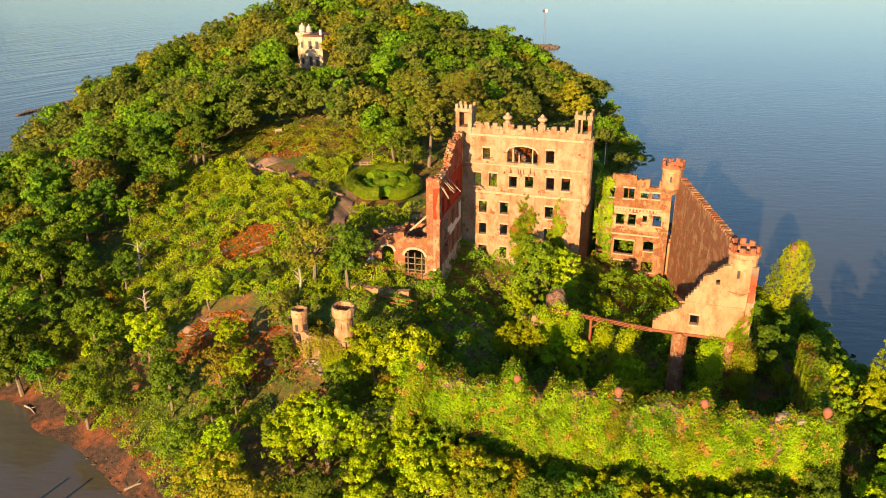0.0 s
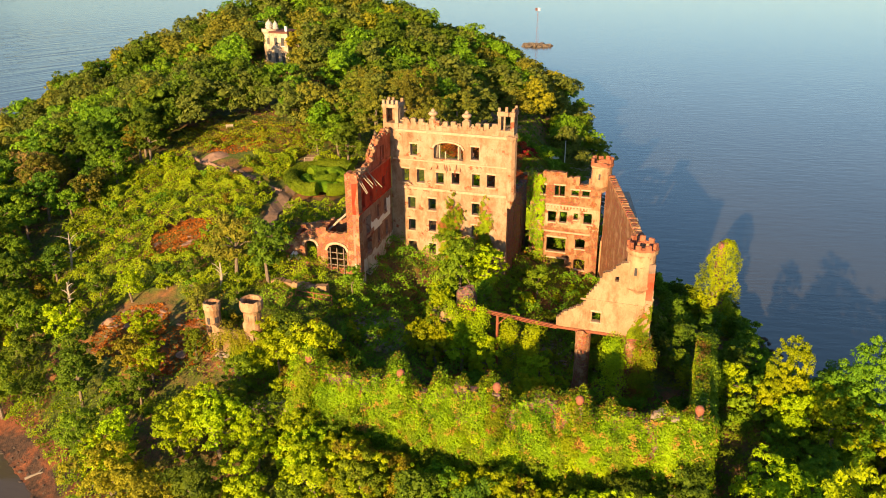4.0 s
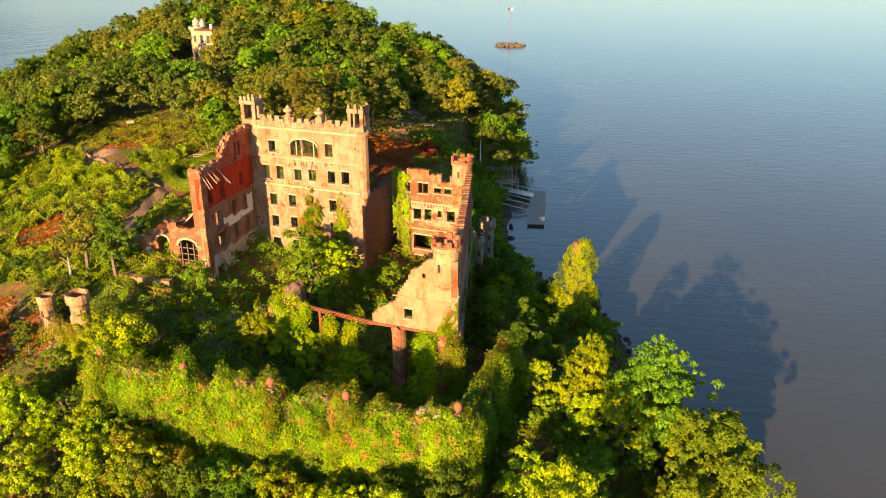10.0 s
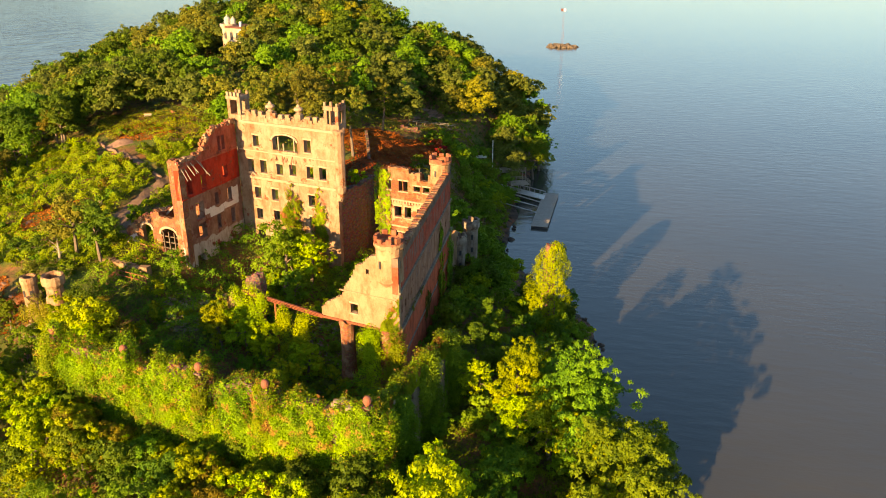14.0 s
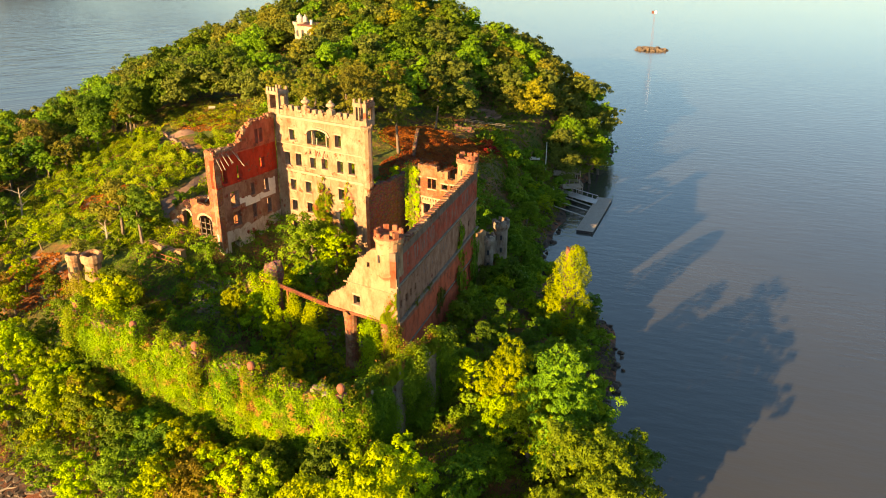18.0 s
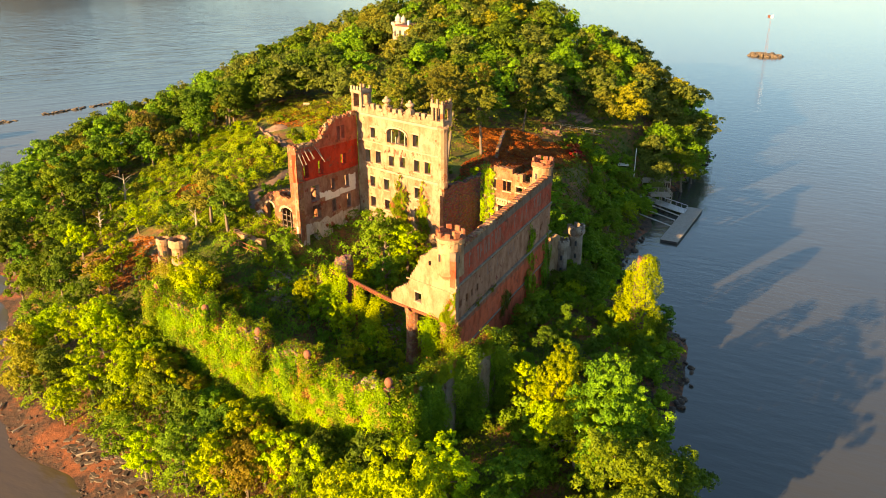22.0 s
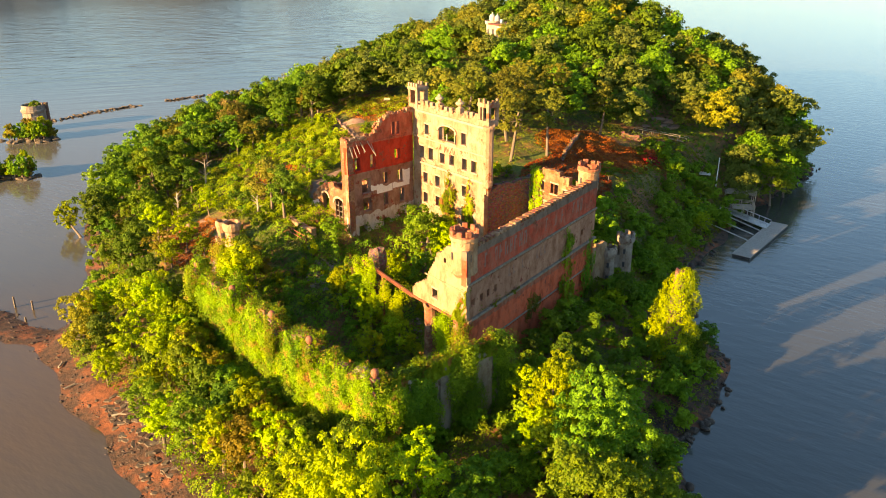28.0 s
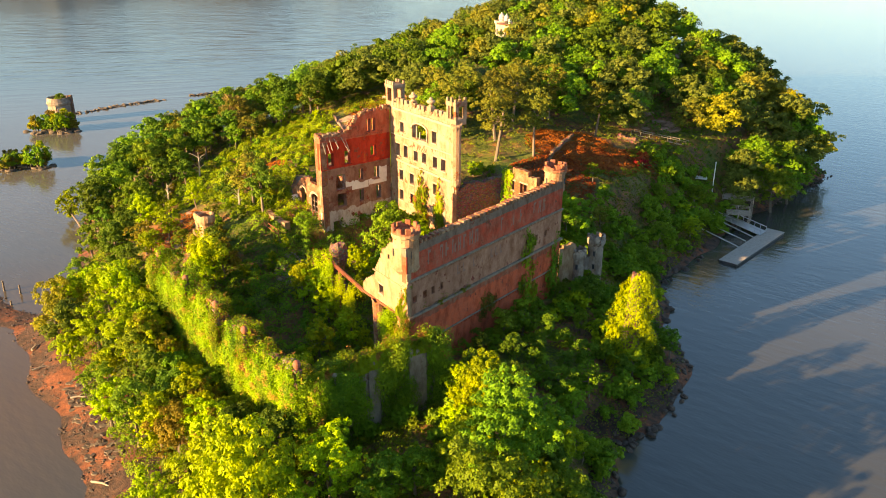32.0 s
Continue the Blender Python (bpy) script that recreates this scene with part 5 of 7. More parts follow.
lathe(bm, [(4.3, -2.0), (4.1, 1.0), (3.8, 6.2), (4.15, 6.7), (4.2, 7.3), (3.9, 7.5), (3.7, 8.9), (3.2, 8.8), (3.1, 7.6), (0.02, 7.6)], 22, Matrix.Translation((-180.8, 153.6, 0)), rough=0.012)
part("wall", bm, M_GREYST, old)
bm = bmesh.new()
box(bm, -0.7, -0.6, 0, 0.7, 0.6, 10.4, pose(-178.2, 156.6, -1, 0, 0, 40), 0.15)
part("chimney", bm, M_RUBBLE, old)
for a, w in ((-0.9, 0.45), (-0.45, 1.0)):
    bm = bmesh.new()
    box(bm, -w, -0.25, 0.6, w, 0.25, 5.4 if w > 0.6 else 6.4, Matrix.Translation((-180.8 + 3.85 * math.cos(a), 153.6 + 3.85 * math.sin(a), 0)) @ Matrix.Rotation(a + math.pi / 2, 4, "Z"), 0.08)
    part("buttress", bm, M_GREYST if w > 0.6 else M_TRIM, old)

# ---- trees ----

def make_tree(name, label, seed, leaf, radius, crown_h, base, lobes, count, size, bark=None, droop=0.0, taper=0.0, category="tree", fine=1.0, core=0.42):
    """One tree at the origin, stored far below for copying."""
    r = np.random.default_rng(seed)
    V, C, R = crown_leaves(r, radius, crown_h, base, lobes, count, size, droop, taper, fine, core)
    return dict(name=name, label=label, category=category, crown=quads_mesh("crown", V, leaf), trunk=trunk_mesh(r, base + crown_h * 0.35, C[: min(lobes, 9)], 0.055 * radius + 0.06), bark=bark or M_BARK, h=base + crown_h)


def plant(kind, x, y, scale, rot, group="", z=None, sz=1.0, leaf=None):
    root = thing(kind["name"], kind["label"], kind["category"], group)
    zz = ground_z(x, y) - 0.2 if z is None else z
    root.matrix_basis = pose(x, y, zz, 0, 0, rot) @ Matrix.Diagonal((scale, scale, scale * sz, 1))
    part("trunk", kind["trunk"], kind["bark"], root)
    part("crown", kind["crown"], None, root)
    return root


def variants(name, label, leaf, n, seed, **kw):
    return [make_tree(name, label, seed + i, leaf, **kw) for i in range(n)]


MID = dict(radius=3.6, crown_h=6.4, base=2.6, lobes=42, count=3300, size=0.195, fine=1.0)
K_GREEN = variants("broadleaf_tree", "green broadleaf tree with a rounded lumpy crown", L_GREEN, 3, 10, **MID)
K_DEEP = variants("broadleaf_tree", "dark green broadleaf tree with a dense crown", L_DEEP, 3, 20, **MID)
K_OLIVE = variants("broadleaf_tree", "olive green tree with thinning leaves", L_OLIVE, 2, 30, **{**MID, "count": 2800})
K_GOLD = variants("broadleaf_tree", "tree turning golden in autumn", L_GOLD, 2, 40, **{**MID, "count": 2900})
K_LIME = variants("broadleaf_tree", "bright yellow-green young tree", L_LIME, 2, 50, **MID)
K_RUSSET = variants("broadleaf_tree", "withering brown tree with sparse leaves", L_BROWN, 1, 60, **{**MID, "count": 1700, "core": 0.0})
K_SHRUB = variants("shrub", "dense green shrub in the rough undergrowth", L_GREEN, 2, 70, radius=2.0, crown_h=2.4, base=0.3, lobes=21, count=950, size=0.19, category="shrub") + \
    variants("shrub", "sunlit yellow-green shrub in the rough undergrowth", L_LIME, 2, 74, radius=2.0, crown_h=2.6, base=0.3, lobes=21, count=950, size=0.19, category="shrub")
K_FLOWER = variants("garden_plant", "golden garden plant in the terrace beds", L_GOLD, 1, 78, radius=2.0, crown_h=2.4, base=0.3, lobes=9, count=950, size=0.19, category="shrub")
NEAR = dict(radius=3.5, crown_h=6.8, base=1.8, lobes=60, count=6300, size=0.162, fine=0.85, core=0.0)
K_LIMEN = variants("broadleaf_tree", "bright yellow-green young tree", L_LIME, 2, 150, **NEAR)
K_GREENN = variants("broadleaf_tree", "green broadleaf tree with a rounded lumpy crown", L_GREEN, 2, 160, **NEAR)
K_GOLDN = variants("broadleaf_tree", "tree turning golden in autumn", L_GOLD, 1, 170, **NEAR)
BIG = dict(radius=4.7, crown_h=9.5, base=3.0, lobes=84, count=14500, size=0.145, fine=0.72, core=0.0)
K_BIGL = variants("broadleaf_tree", "tall yellow-green tree with a full leafy crown", L_LIME, 1, 80, **BIG)
K_BIGG = variants("broadleaf_tree", "tall dark green tree with a full leafy crown", L_GREEN, 2, 84, **BIG)
K_BIGO = variants("broadleaf_tree", "tall olive tree with bare lower trunk", L_OLIVE, 1, 88, **{**BIG, "base": 6.0, "crown_h": 9.0, "lobes": 66, "count": 13000, "size": 0.14})

OPEN = ((-17, 88, 4.5), (-12, 125, 8), (-10, 131, 7), (-20, 131, 6), (22, 148, 9), (-35, 99, 4.5), (-31, 152, 14), (-14, 137, 12), (-22, 122, 9), (-9, 114, 9), (-16, 96, 8), (20, 170, 13), (28, 180, 9), (46, 190, 8), (37, 200, 6), (-39, 219, 9), (-36, 225, 8), (-45, 128, 14), (22, 206, 6), (-40, 186, 6), (-37, 213, 9), (-34, 203, 7), (-31, 195, 6), (-27, 118, 7), (-8, 106, 6), (-9, 101, 5), (-22, 143, 6), (-33, 121, 6), (47, 76, 6), (45, 68, 5), (14, 158, 8), (30, 165, 8), (33, 176, 9), (37, 188, 7), (29, 191, 7), (-30, 210, 6), (-34, 219, 8), (-37, 207, 7), (-34, 198, 7), (-31, 189, 6), (-40, 216, 7), (4, 258, 7), (12, 254, 5))


def in_castle(x, y):
    """The castle's footprint and court, kept free of trees."""
    return (-4 < x < 24 and 82 < y < 126 and y > 66 - 0.25 * x + 14) or (22 < x < 41 and 70 < y < 129) or (-4 < x < 41 and 74 - 0.26 * x < y < 100) or (38 < x < 46 and 66 < y < 84) or abs(y - (75.5 - 0.252 * x)) < 3.2 and -8 < x < 41


rng = np.random.default_rng(11)
spots, far = [], []
gx = np.arange(-126, 74, 5.6)
gy = np.arange(46, 342, 5.6)
for y in gy:
    for x in gx:
        px, py = x + rng.uniform(-2.3, 2.3), y + rng.uniform(-2.3, 2.3)
        d = float(inland(np.array([px]), np.array([py]))[0])
        sw = (2.8 if px < -18 else 3.6) if py < 100 and px < 22 else 1.2 if px > 40 else 2.5
        if -6 < px < 25 and 126 < py < 164:
            continue
        if d < sw or in_castle(px, py) or any((px - a) ** 2 + (py - b) ** 2 < r * r for a, b, r in OPEN):
            continue
        if -50 < px < -20 and 110 < py < 150 and rng.uniform() < 0.82:
            continue
        if py > 296 or (px > 24 and 150 < py < 206 and rng.uniform() < 0.55):
            continue
        if py > 158 and rng.uniform() < 0.34:
            continue
        (far if py > 158 else spots).append((px, py, d))
for px, py, d in spots:
    q = rng.uniform()
    if py < 88 or (px < 0 and d < 26 and py < 130):
        pool = K_LIMEN if q < (0.55 if px > -36 else 0.09) else K_GOLDN if q < (0.62 if px > -36 else 0.16) else K_GREENN if q < (0.82 if px > -36 else 0.52) else K_DEEP
    elif px < -25:
        pool = K_GREEN if q < 0.25 else K_DEEP if q < 0.70 else K_OLIVE if q < 0.90 else K_GOLD if q < 0.96 else K_LIME if q < 0.985 else K_RUSSET
    elif px > 40:
        pool = K_DEEP if q < 0.5 else K_GREEN
    else:
        pool = K_GREEN if q < 0.35 else K_DEEP if q < 0.6 else K_OLIVE if q < 0.9 else K_GOLD
    s = rng.uniform(0.65, 1.25)
    if px > 40 and 84 < py < 150:
        s *= 0.6
    if py < 84 and px < 40:
        s = rng.uniform(0.75, 1.1)
    if py < 102 and px < 0:
        s = rng.uniform(0.7, 1.1) if py < 84 else rng.uniform(0.55, 0.95)
    if -48 < px < -24 and 100 < py < 150:
        s *= 0.6
    elif px < -46:
        s = rng.uniform(0.85, 1.4) if px < -60 or py > 150 else rng.uniform(0.6, 1.0)
    if px > 24 and py > 126:
        s *= 0.5
    plant(pool[int(rng.integers(len(pool)))], px, py, s, rng.uniform(0, 360), "island trees")


def wood(name, label, places, leaf, seed):
    """Far woodland: crowns too many to count, in one mesh."""
    r = np.random.default_rng(seed)
    protos = [crown_leaves(r, 4.0, 6.5, 2.0, 48, 2700, 0.225, fine=1.0)[0] for _ in range(5)]
    out = []
    for x, y, _ in places:
        a, s = r.uniform(0, 6.28), r.uniform(0.85, 1.6)
        c, q = math.cos(a) * s, math.sin(a) * s
        V = protos[int(r.integers(5))] @ np.array([[c, q, 0], [-q, c, 0], [0, 0, 0.35 + s * 0.72]])
        out.append(V + np.array((x, y, ground_z(x, y))))
    if out:
        tagged(part(name, quads_mesh(name, np.concatenate(out), leaf), None), label, "trees", kind="stuff")


rng = np.random.default_rng(12)
pick = rng.uniform(size=len(far))
wood("woodland", "dense green woods on the hilltop", [p for p, q in zip(far, pick) if q < 0.18], L_GREEN, 1)
wood("woodland", "dark green woods on the hilltop", [p for p, q in zip(far, pick) if 0.18 <= q < 0.42], L_DEEP, 2)
wood("woodland", "olive woods on the hilltop", [p for p, q in zip(far, pick) if 0.42 <= q < 0.80], L_WOOD, 3)
wood("woodland", "yellowing olive trees on the hilltop", [p for p, q in zip(far, pick) if 0.80 <= q < 0.93], L_OLIVE, 5)
wood("woodland", "fresh green trees on the hilltop", [p for p, q in zip(far, pick) if 0.93 <= q < 0.965], L_GREEN, 6)
wood("woodland", "golden autumn trees on the hilltop", [p for p, q in zip(far, pick) if 0.965 <= q], L_GOLD, 4)
plant(K_GOLD[0], -30.5, 220.5, 1.15, 40, "autumn trees")
# the tall trees nearest the water
for k, x, y, s, sz, a in ((K_BIGG[0], 64, 65.5, 1.25, 1.1, 20), (K_BIGG[0], 67.5, 73, 0.95, 1.0, 250), (K_BIGL[0], 46.8, 50.5, 1.2, 1.45, 70), (K_BIGG[1], 60.5, 74, 1.2, 1.1, 77), (K_BIGL[0], 40.5, 52.8, 1.05, 1.15, 200),
                         (K_BIGO[0], 9.6, 149, 1.05, 1.0, 15), (K_BIGO[0], 14.6, 156, 0.95, 1.05, 115), (K_BIGO[0], 4, 157, 1.1, 1.0, 200), (K_BIGO[0], -3, 151, 1.05, 1.0, 33), (K_BIGO[0], 2, 167, 1.1, 0.95, 61), (K_BIGO[0], -7, 161, 1.1, 0.95, 261), (K_BIGO[0], 15.0, 184, 0.9, 1.0, 20), (K_BIGO[0], 5.5, 178, 1.05, 0.95, 120), (K_BIGG[0], 52, 208, 1.0, 1.0, 5), (K_BIGG[1], 53.5, 217, 0.95, 1.0, 95), (K_BIGG[0], 49, 222, 1.0, 1.1, 185), (K_BIGG[1], 47, 213, 0.9, 1.1, 275), (K_BIGG[1], 53, 229, 0.9, 0.9, 35), (K_BIGL[0], 43, 218, 0.75, 1.0, 135), (K_BIGG[1], 60.5, 82, 0.85, 0.95, 10), (K_BIGL[0], 53.6, 80, 0.68, 1.4, 40)):
    plant(k, x, y, s, a, "tall trees", sz=sz)

# thicket of young trees against the foot of the boundary wall
rng = np.random.default_rng(17)
for i in range(30):
    u = 0.5 + 42 * (i + rng.uniform(0, 0.8)) / 30
    p = NW.at(u, 0, rng.uniform(3.2, 8.0))
    pool = (K_LIMEN, K_LIMEN, K_GREENN, K_LIMEN, K_GOLDN)[i % 5]
    out = (Vector((p.x, p.y, 0)) - NW.at(u, 0)).length
    size = rng.uniform(0.85, 1.2) if u < 9 else rng.uniform(0.08, 0.11) * (3.0 + out)
    plant(pool[i % len(pool)], p.x, p.y, size, rng.uniform(0, 360), "thicket below the wall")

# ---- vines ----


def ivy(name, label, pl, u0, u1, z0, top, side, density, leaf, seed, bulge=0.7, size=0.12, gaps=0.3, blob=False, skirt=0.0):
    """Leaves hanging over a wall's face in swags, with hollows where the wall shows."""
    r = np.random.default_rng(seed)
    n = int(density * (u1 - u0) * 58)
    u, f = r.uniform(u0, u1, n), r.uniform(0, 1.12, n) ** 0.9
    T = np.array([top(k) if callable(top) else top for k in np.linspace(u0, u1, 64)])
    zt = np.interp(u, np.linspace(u0, u1, 64), T)
    z = z0 + (zt + 0.3 - z0) * np.minimum(f, 1.0)
    s1 = np.sin(u * 1.25 + 1.1 * np.sin(z * 0.3 + seed)) * (0.55 + 0.45 * np.sin(z * 0.55 + 1.3 * np.sin(u * 0.9)))
    s2 = np.sin(u * 3.7 + 1.7 * np.sin(z * 1.9)) * np.sin(z * 2.9 + 1.5 * np.sin(u * 2.3 + seed))
    lump = 0.65 * s1 + 0.45 * s2
    out = 0.1 + bulge * np.maximum(0, 0.4 + 0.5 * lump + 0.22 * r.uniform(size=n))
    out = out + skirt * np.maximum(0, 0.75 - f) ** 1.3 * (0.7 + 0.6 * s1)
    over = f > 1.0
    z = np.where(over, zt - 0.05 + (0.15 + 1.0 * r.uniform(size=n) ** 1.5) * np.clip(0.7 + 0.9 * np.sin(u * 1.7 + seed) * np.sin(u * 0.63 + 1), 0.1, 1.6), z)
    out = np.where(over, r.uniform(-1.0, 0.2 + 0.6 * bulge, n), out) * side - (0.0 if side > 0 else 0.8)
    P = np.stack([pl.a.x + pl.d.x * u + pl.n.x * out, pl.a.y + pl.d.y * u + pl.n.y * out, z], -1)
    N = np.tile(np.array((pl.n.x * side, pl.n.y * side, 0.25)), (n, 1)) + np.stack([np.cos(u * 3.7 + z), np.sin(u * 2.6), s2], -1) * 0.6
    N[over] = (0, 0, 1)
    keep = over | (lump > -1 + gaps + 0.4 * r.uniform(size=n))
    if blob:
        x_ = 2 * (u - u0) / (u1 - u0) - 1
        y_ = 2 * (z - z0) / (zt - z0) - 1
        keep &= (np.abs(x_ + 0.35 * np.sin(z * 1.3 + seed)) ** 1.6 + np.abs(y_) ** 1.6 + 0.4 * s2) < r.uniform(0.35, 1.0, n)
    return tagged(part(name, quads_mesh(name, kites(P[keep], N[keep], size, r, 0.42), leaf), None), label, "vine", kind="stuff")


def mounded(u):
    """The wall's top under heaped vines."""
    return near_top(u) + 2.3 * max(0.0, noise.noise(Vector((u * 0.33, 4.0, 0)))) + 1.1 * max(0.0, noise.noise(Vector((u * 0.9, 9.0, 0)))) - 0.25 + sum(max(0.0, 2.0 * (1 - abs(u - c) / 1.7)) for c in (1.1, 12.0, 22.8, 32.0, 43.0))


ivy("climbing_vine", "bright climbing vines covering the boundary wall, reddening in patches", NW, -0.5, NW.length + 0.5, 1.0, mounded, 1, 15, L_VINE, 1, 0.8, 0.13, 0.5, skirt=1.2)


def drape(name, label, pl, u0, u1, z0, top, clumps, leaves, leaf, seed, lean=2.6, size=0.12):
    """Heaped, hanging vine clumps of many sizes, thrown over a wall."""
    r = np.random.default_rng(seed)
    P, N = [], []
    for i in range(clumps):
        u = r.uniform(u0, u1)
        zt = top(u)
        f = 1.0 - r.uniform() ** 1.3
        rad = 0.35 + 1.25 * r.uniform() ** 2.2
        z = z0 + (zt - z0) * f - 0.25 * rad
        out = 0.15 + 0.35 * rad + lean * max(0.0, 0.8 - f) ** 1.2 * r.uniform(0.5, 1.2)
        if f > 0.93:
            out = r.uniform(-0.8, 0.5)
        k = int(1.35 * leaves * rad ** 1.7)
        D = unit(r.normal(size=(k, 3)))
        D[:, 1] = np.abs(D[:, 1]) if f < 0.93 else D[:, 1]
        D[:, 2] = np.where(D[:, 2] < -0.5, -D[:, 2], D[:, 2])
        s_ = rad * (0.7 + 0.4 * r.uniform(size=k))
        hang = -1.5 * rad * r.uniform(size=k) ** 2
        du, do, dz = D[:, 0] * s_, D[:, 1] * s_ * 0.8, D[:, 2] * s_ * 1.15 + hang
        P.append(np.stack([pl.a.x + pl.d.x * (u + du) + pl.n.x * (out + do), pl.a.y + pl.d.y * (u + du) + pl.n.y * (out + do), z + dz], -1))
        N.append(np.stack([pl.d.x * D[:, 0] + pl.n.x * D[:, 1], pl.d.y * D[:, 0] + pl.n.y * D[:, 1], D[:, 2] + 0.15], -1))
    P, N = np.concatenate(P), np.concatenate(N)
    return tagged(part(name, quads_mesh(name, kites(P, N, size, r, 0.35), leaf), None), label, "vine", kind="stuff")


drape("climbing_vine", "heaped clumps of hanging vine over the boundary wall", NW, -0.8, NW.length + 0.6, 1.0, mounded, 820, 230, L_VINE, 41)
NWF = Plane((-4.2, 75.8), (38.8, 64.95))
for c in (1.5, 12.4, 23.1, 31.8, 43.8):
    drape("climbing_vine", "vine heaped round a finial of the boundary wall", NWF, c - 0.9, c + 0.9, 13.5, lambda u: 18.5, 13, 230, L_VINE, 60 + int(c), 0.3)
drape("climbing_vine", "vine-smothered bushes banked against the foot of the wall", NW, -1.5, NW.length + 0.8, 1.0, lambda u: 14.6 + 1.6 * noise.noise(Vector((u * 0.35, 2.0, 0))), 380, 250, L_GREEN, 48, 6.5, 0.13)
drape("climbing_vine", "sunlit creepers banked against the foot of the wall", NW, -1.5, NW.length + 0.8, 1.0, lambda u: 13.8 + 1.6 * noise.noise(Vector((u * 0.35, 6.0, 0))), 220, 250, L_LIME, 49, 7.0, 0.13)
drape("climbing_vine", "low sunny brambles along the foot of the wall", NW, -1.5, NW.length + 0.8, 0.5, lambda u: 9.0 + 1.4 * noise.noise(Vector((u * 0.4, 8.0, 0))), 230, 250, L_LIME, 50, 10.0, 0.13)
drape("climbing_vine", "vine thrown over the corner of the boundary wall", EW, -0.6, 1.6, 3.0, lambda u: 17.6, 40, 220, L_VINE, 42, 1.2)
# darker leaf than the other vines: the east face's shade put into colour
for u0, u1, z0, k_ in ((1.6, 7.6, 4.0, 43), (10.0, 13.6, 6.0, 44), (16.7, 19.4, 4.0, 45)):
    drape("climbing_vine", "long swags of vine on the grey boundary wall", EW, u0, u1, z0, lambda u: 17.4, int(15 * (u1 - u0)), 210, L_GREEN, k_, 0.3)
ivy("climbing_vine", "climbing vines over the court side of the wall", NW, -0.5, NW.length, 4.0, mounded, -1, 20, L_VINE, 2, 0.8)
# same darker leaf, painting this face as shaded; the crest keeps the vine leaf
for u0, u1, z0, dens, sd in ((-0.8, 7.8, 2.0, 26, 3), (9.8, 13.8, 3.0, 26, 4), (16.5, 19.2, 2.0, 30, 5)):
    ivy("climbing_vine", "vines hanging over the grey boundary wall", EW, u0, u1, z0, lambda u: 17.3 + 0.8 * noise.noise(Vector((u * 0.5, 2.0, 0))), 1, dens, L_GREEN, sd, 0.4, skirt=0.2)
ivy("climbing_vine", "climbing vines over the court side of the grey wall", EW, 0.0, 18.2, 3.0, 17.2, -1, 30, L_VINE, 33, 0.3)
ivy("climbing_vine", "vine crest on the grey boundary wall", EW, 0.0, 18.1, 15.6, 17.5, 1, 26, L_VINE, 7, 0.5)
ivy("climbing_vine", "vine curtain on the rear wall of the hall", HB, -0.6, 2.6, 6.0, ragged(25.0, 1.0, 0.9, 3.0), 1, 44, L_VINE, 8, 0.6, 0.12, 0.6)
ivy("climbing_vine", "vines climbing the tower front", FA, ux(FA, 11.0), ux(FA, 15.8), 9.0, lambda u: 24.6 - 0.5 * abs(u - ux(FA, 12.9)), 1, 120, L_VINE, 9, 0.9, blob=True)
ivy("climbing_vine", "vines climbing the tower front", FA, ux(FA, 16.8), ux(FA, 20.0), 9.0, lambda u: 24.2 - 0.4 * abs(u - ux(FA, 18.8)), 1, 100, L_VINE, 10, 0.5, blob=True)
ivy("climbing_vine", "vines creeping over the long wall", LW, 25.4, 31.2, 4.0, lambda u: 17.4 - 0.5 * abs(u - 27), 1, 40, L_VINE, 11, 0.35, blob=True)
ivy("climbing_vine", "thin vines creeping up the buff band", LW, 26.0, 30.5, 14.0, lambda u: 21.8 - 0.5 * abs(u - 28), 1, 18, L_VINE, 12, 0.15, blob=True)
ivy("climbing_vine", "dark vines at the end of the long wall", LW, 33.4, 38.2, 4.0, lambda u: 18.2 - 0.4 * abs(u - 36), 1, 44, L_GREEN, 13, 0.6, blob=True)
ivy("climbing_vine", "small round vine patch on the red wall", LW, 14.6, 20.2, 9.6, lambda u: 14.2, 1, 11, L_OLIVE, 14, 0.12, blob=True)
ivy("climbing_vine", "moss and weeds rooted along the ledge", LW, 3.0, 13.0, 16.3, lambda u: 16.75 + 0.5 * noise.noise(Vector((u * 0.8, 1.0, 0))), 1, 5, L_OLIVE, 18, 0.35, 0.09, 1.0)
ivy("climbing_vine", "vine draped down the gable corner", GB, 9.0, 11.7, 16.2, lambda u: 16.6 + 4.0 * max(0.0, u - 9.0) / 2.6, 1, 30, L_VINE, 15, 0.25, gaps=0.9)
drape("climbing_vine", "golden vine hanging about the broken column", GB, 6.6, 9.0, 8.0, lambda u: 16.2, 34, 170, L_STACK, 46, 0.6)
drape("climbing_vine", "vine hanging from the end of the long wall", GB, 10.6, 12.2, 5.0, lambda u: 16.4, 40, 190, L_VINE, 47, 0.6)
drape("climbing_vine", "golden creepers smothering the inner end of the girder", GIRDER, -1.0, 4.2, 11.5, lambda u: 17.5, 40, 200, L_STACK, 51, 0.8)
drape("climbing_vine", "golden creepers hanging from the girder", GIRDER, 7.0, 11.2, 10.0, lambda u: 16.3, 30, 200, L_STACK, 52, 0.6)
ivy("climbing_vine", "vines over the broken arch", AC, -0.5, 5.9, 8.0, ragged(15.6, 1.6, 0.7, 21.0), 1, 22, L_VINE, 16, 0.6, 0.145, 1.0)
ivy("climbing_vine", "low vines on the mossy wall", Plane((-27.0, 84.5), (-4.2, 76.7)), 0, 24, 2.0, lambda u: 6.2 + 0.25 * u, 1, 16, L_GREEN, 17, 1.4, 0.17, 0.8)
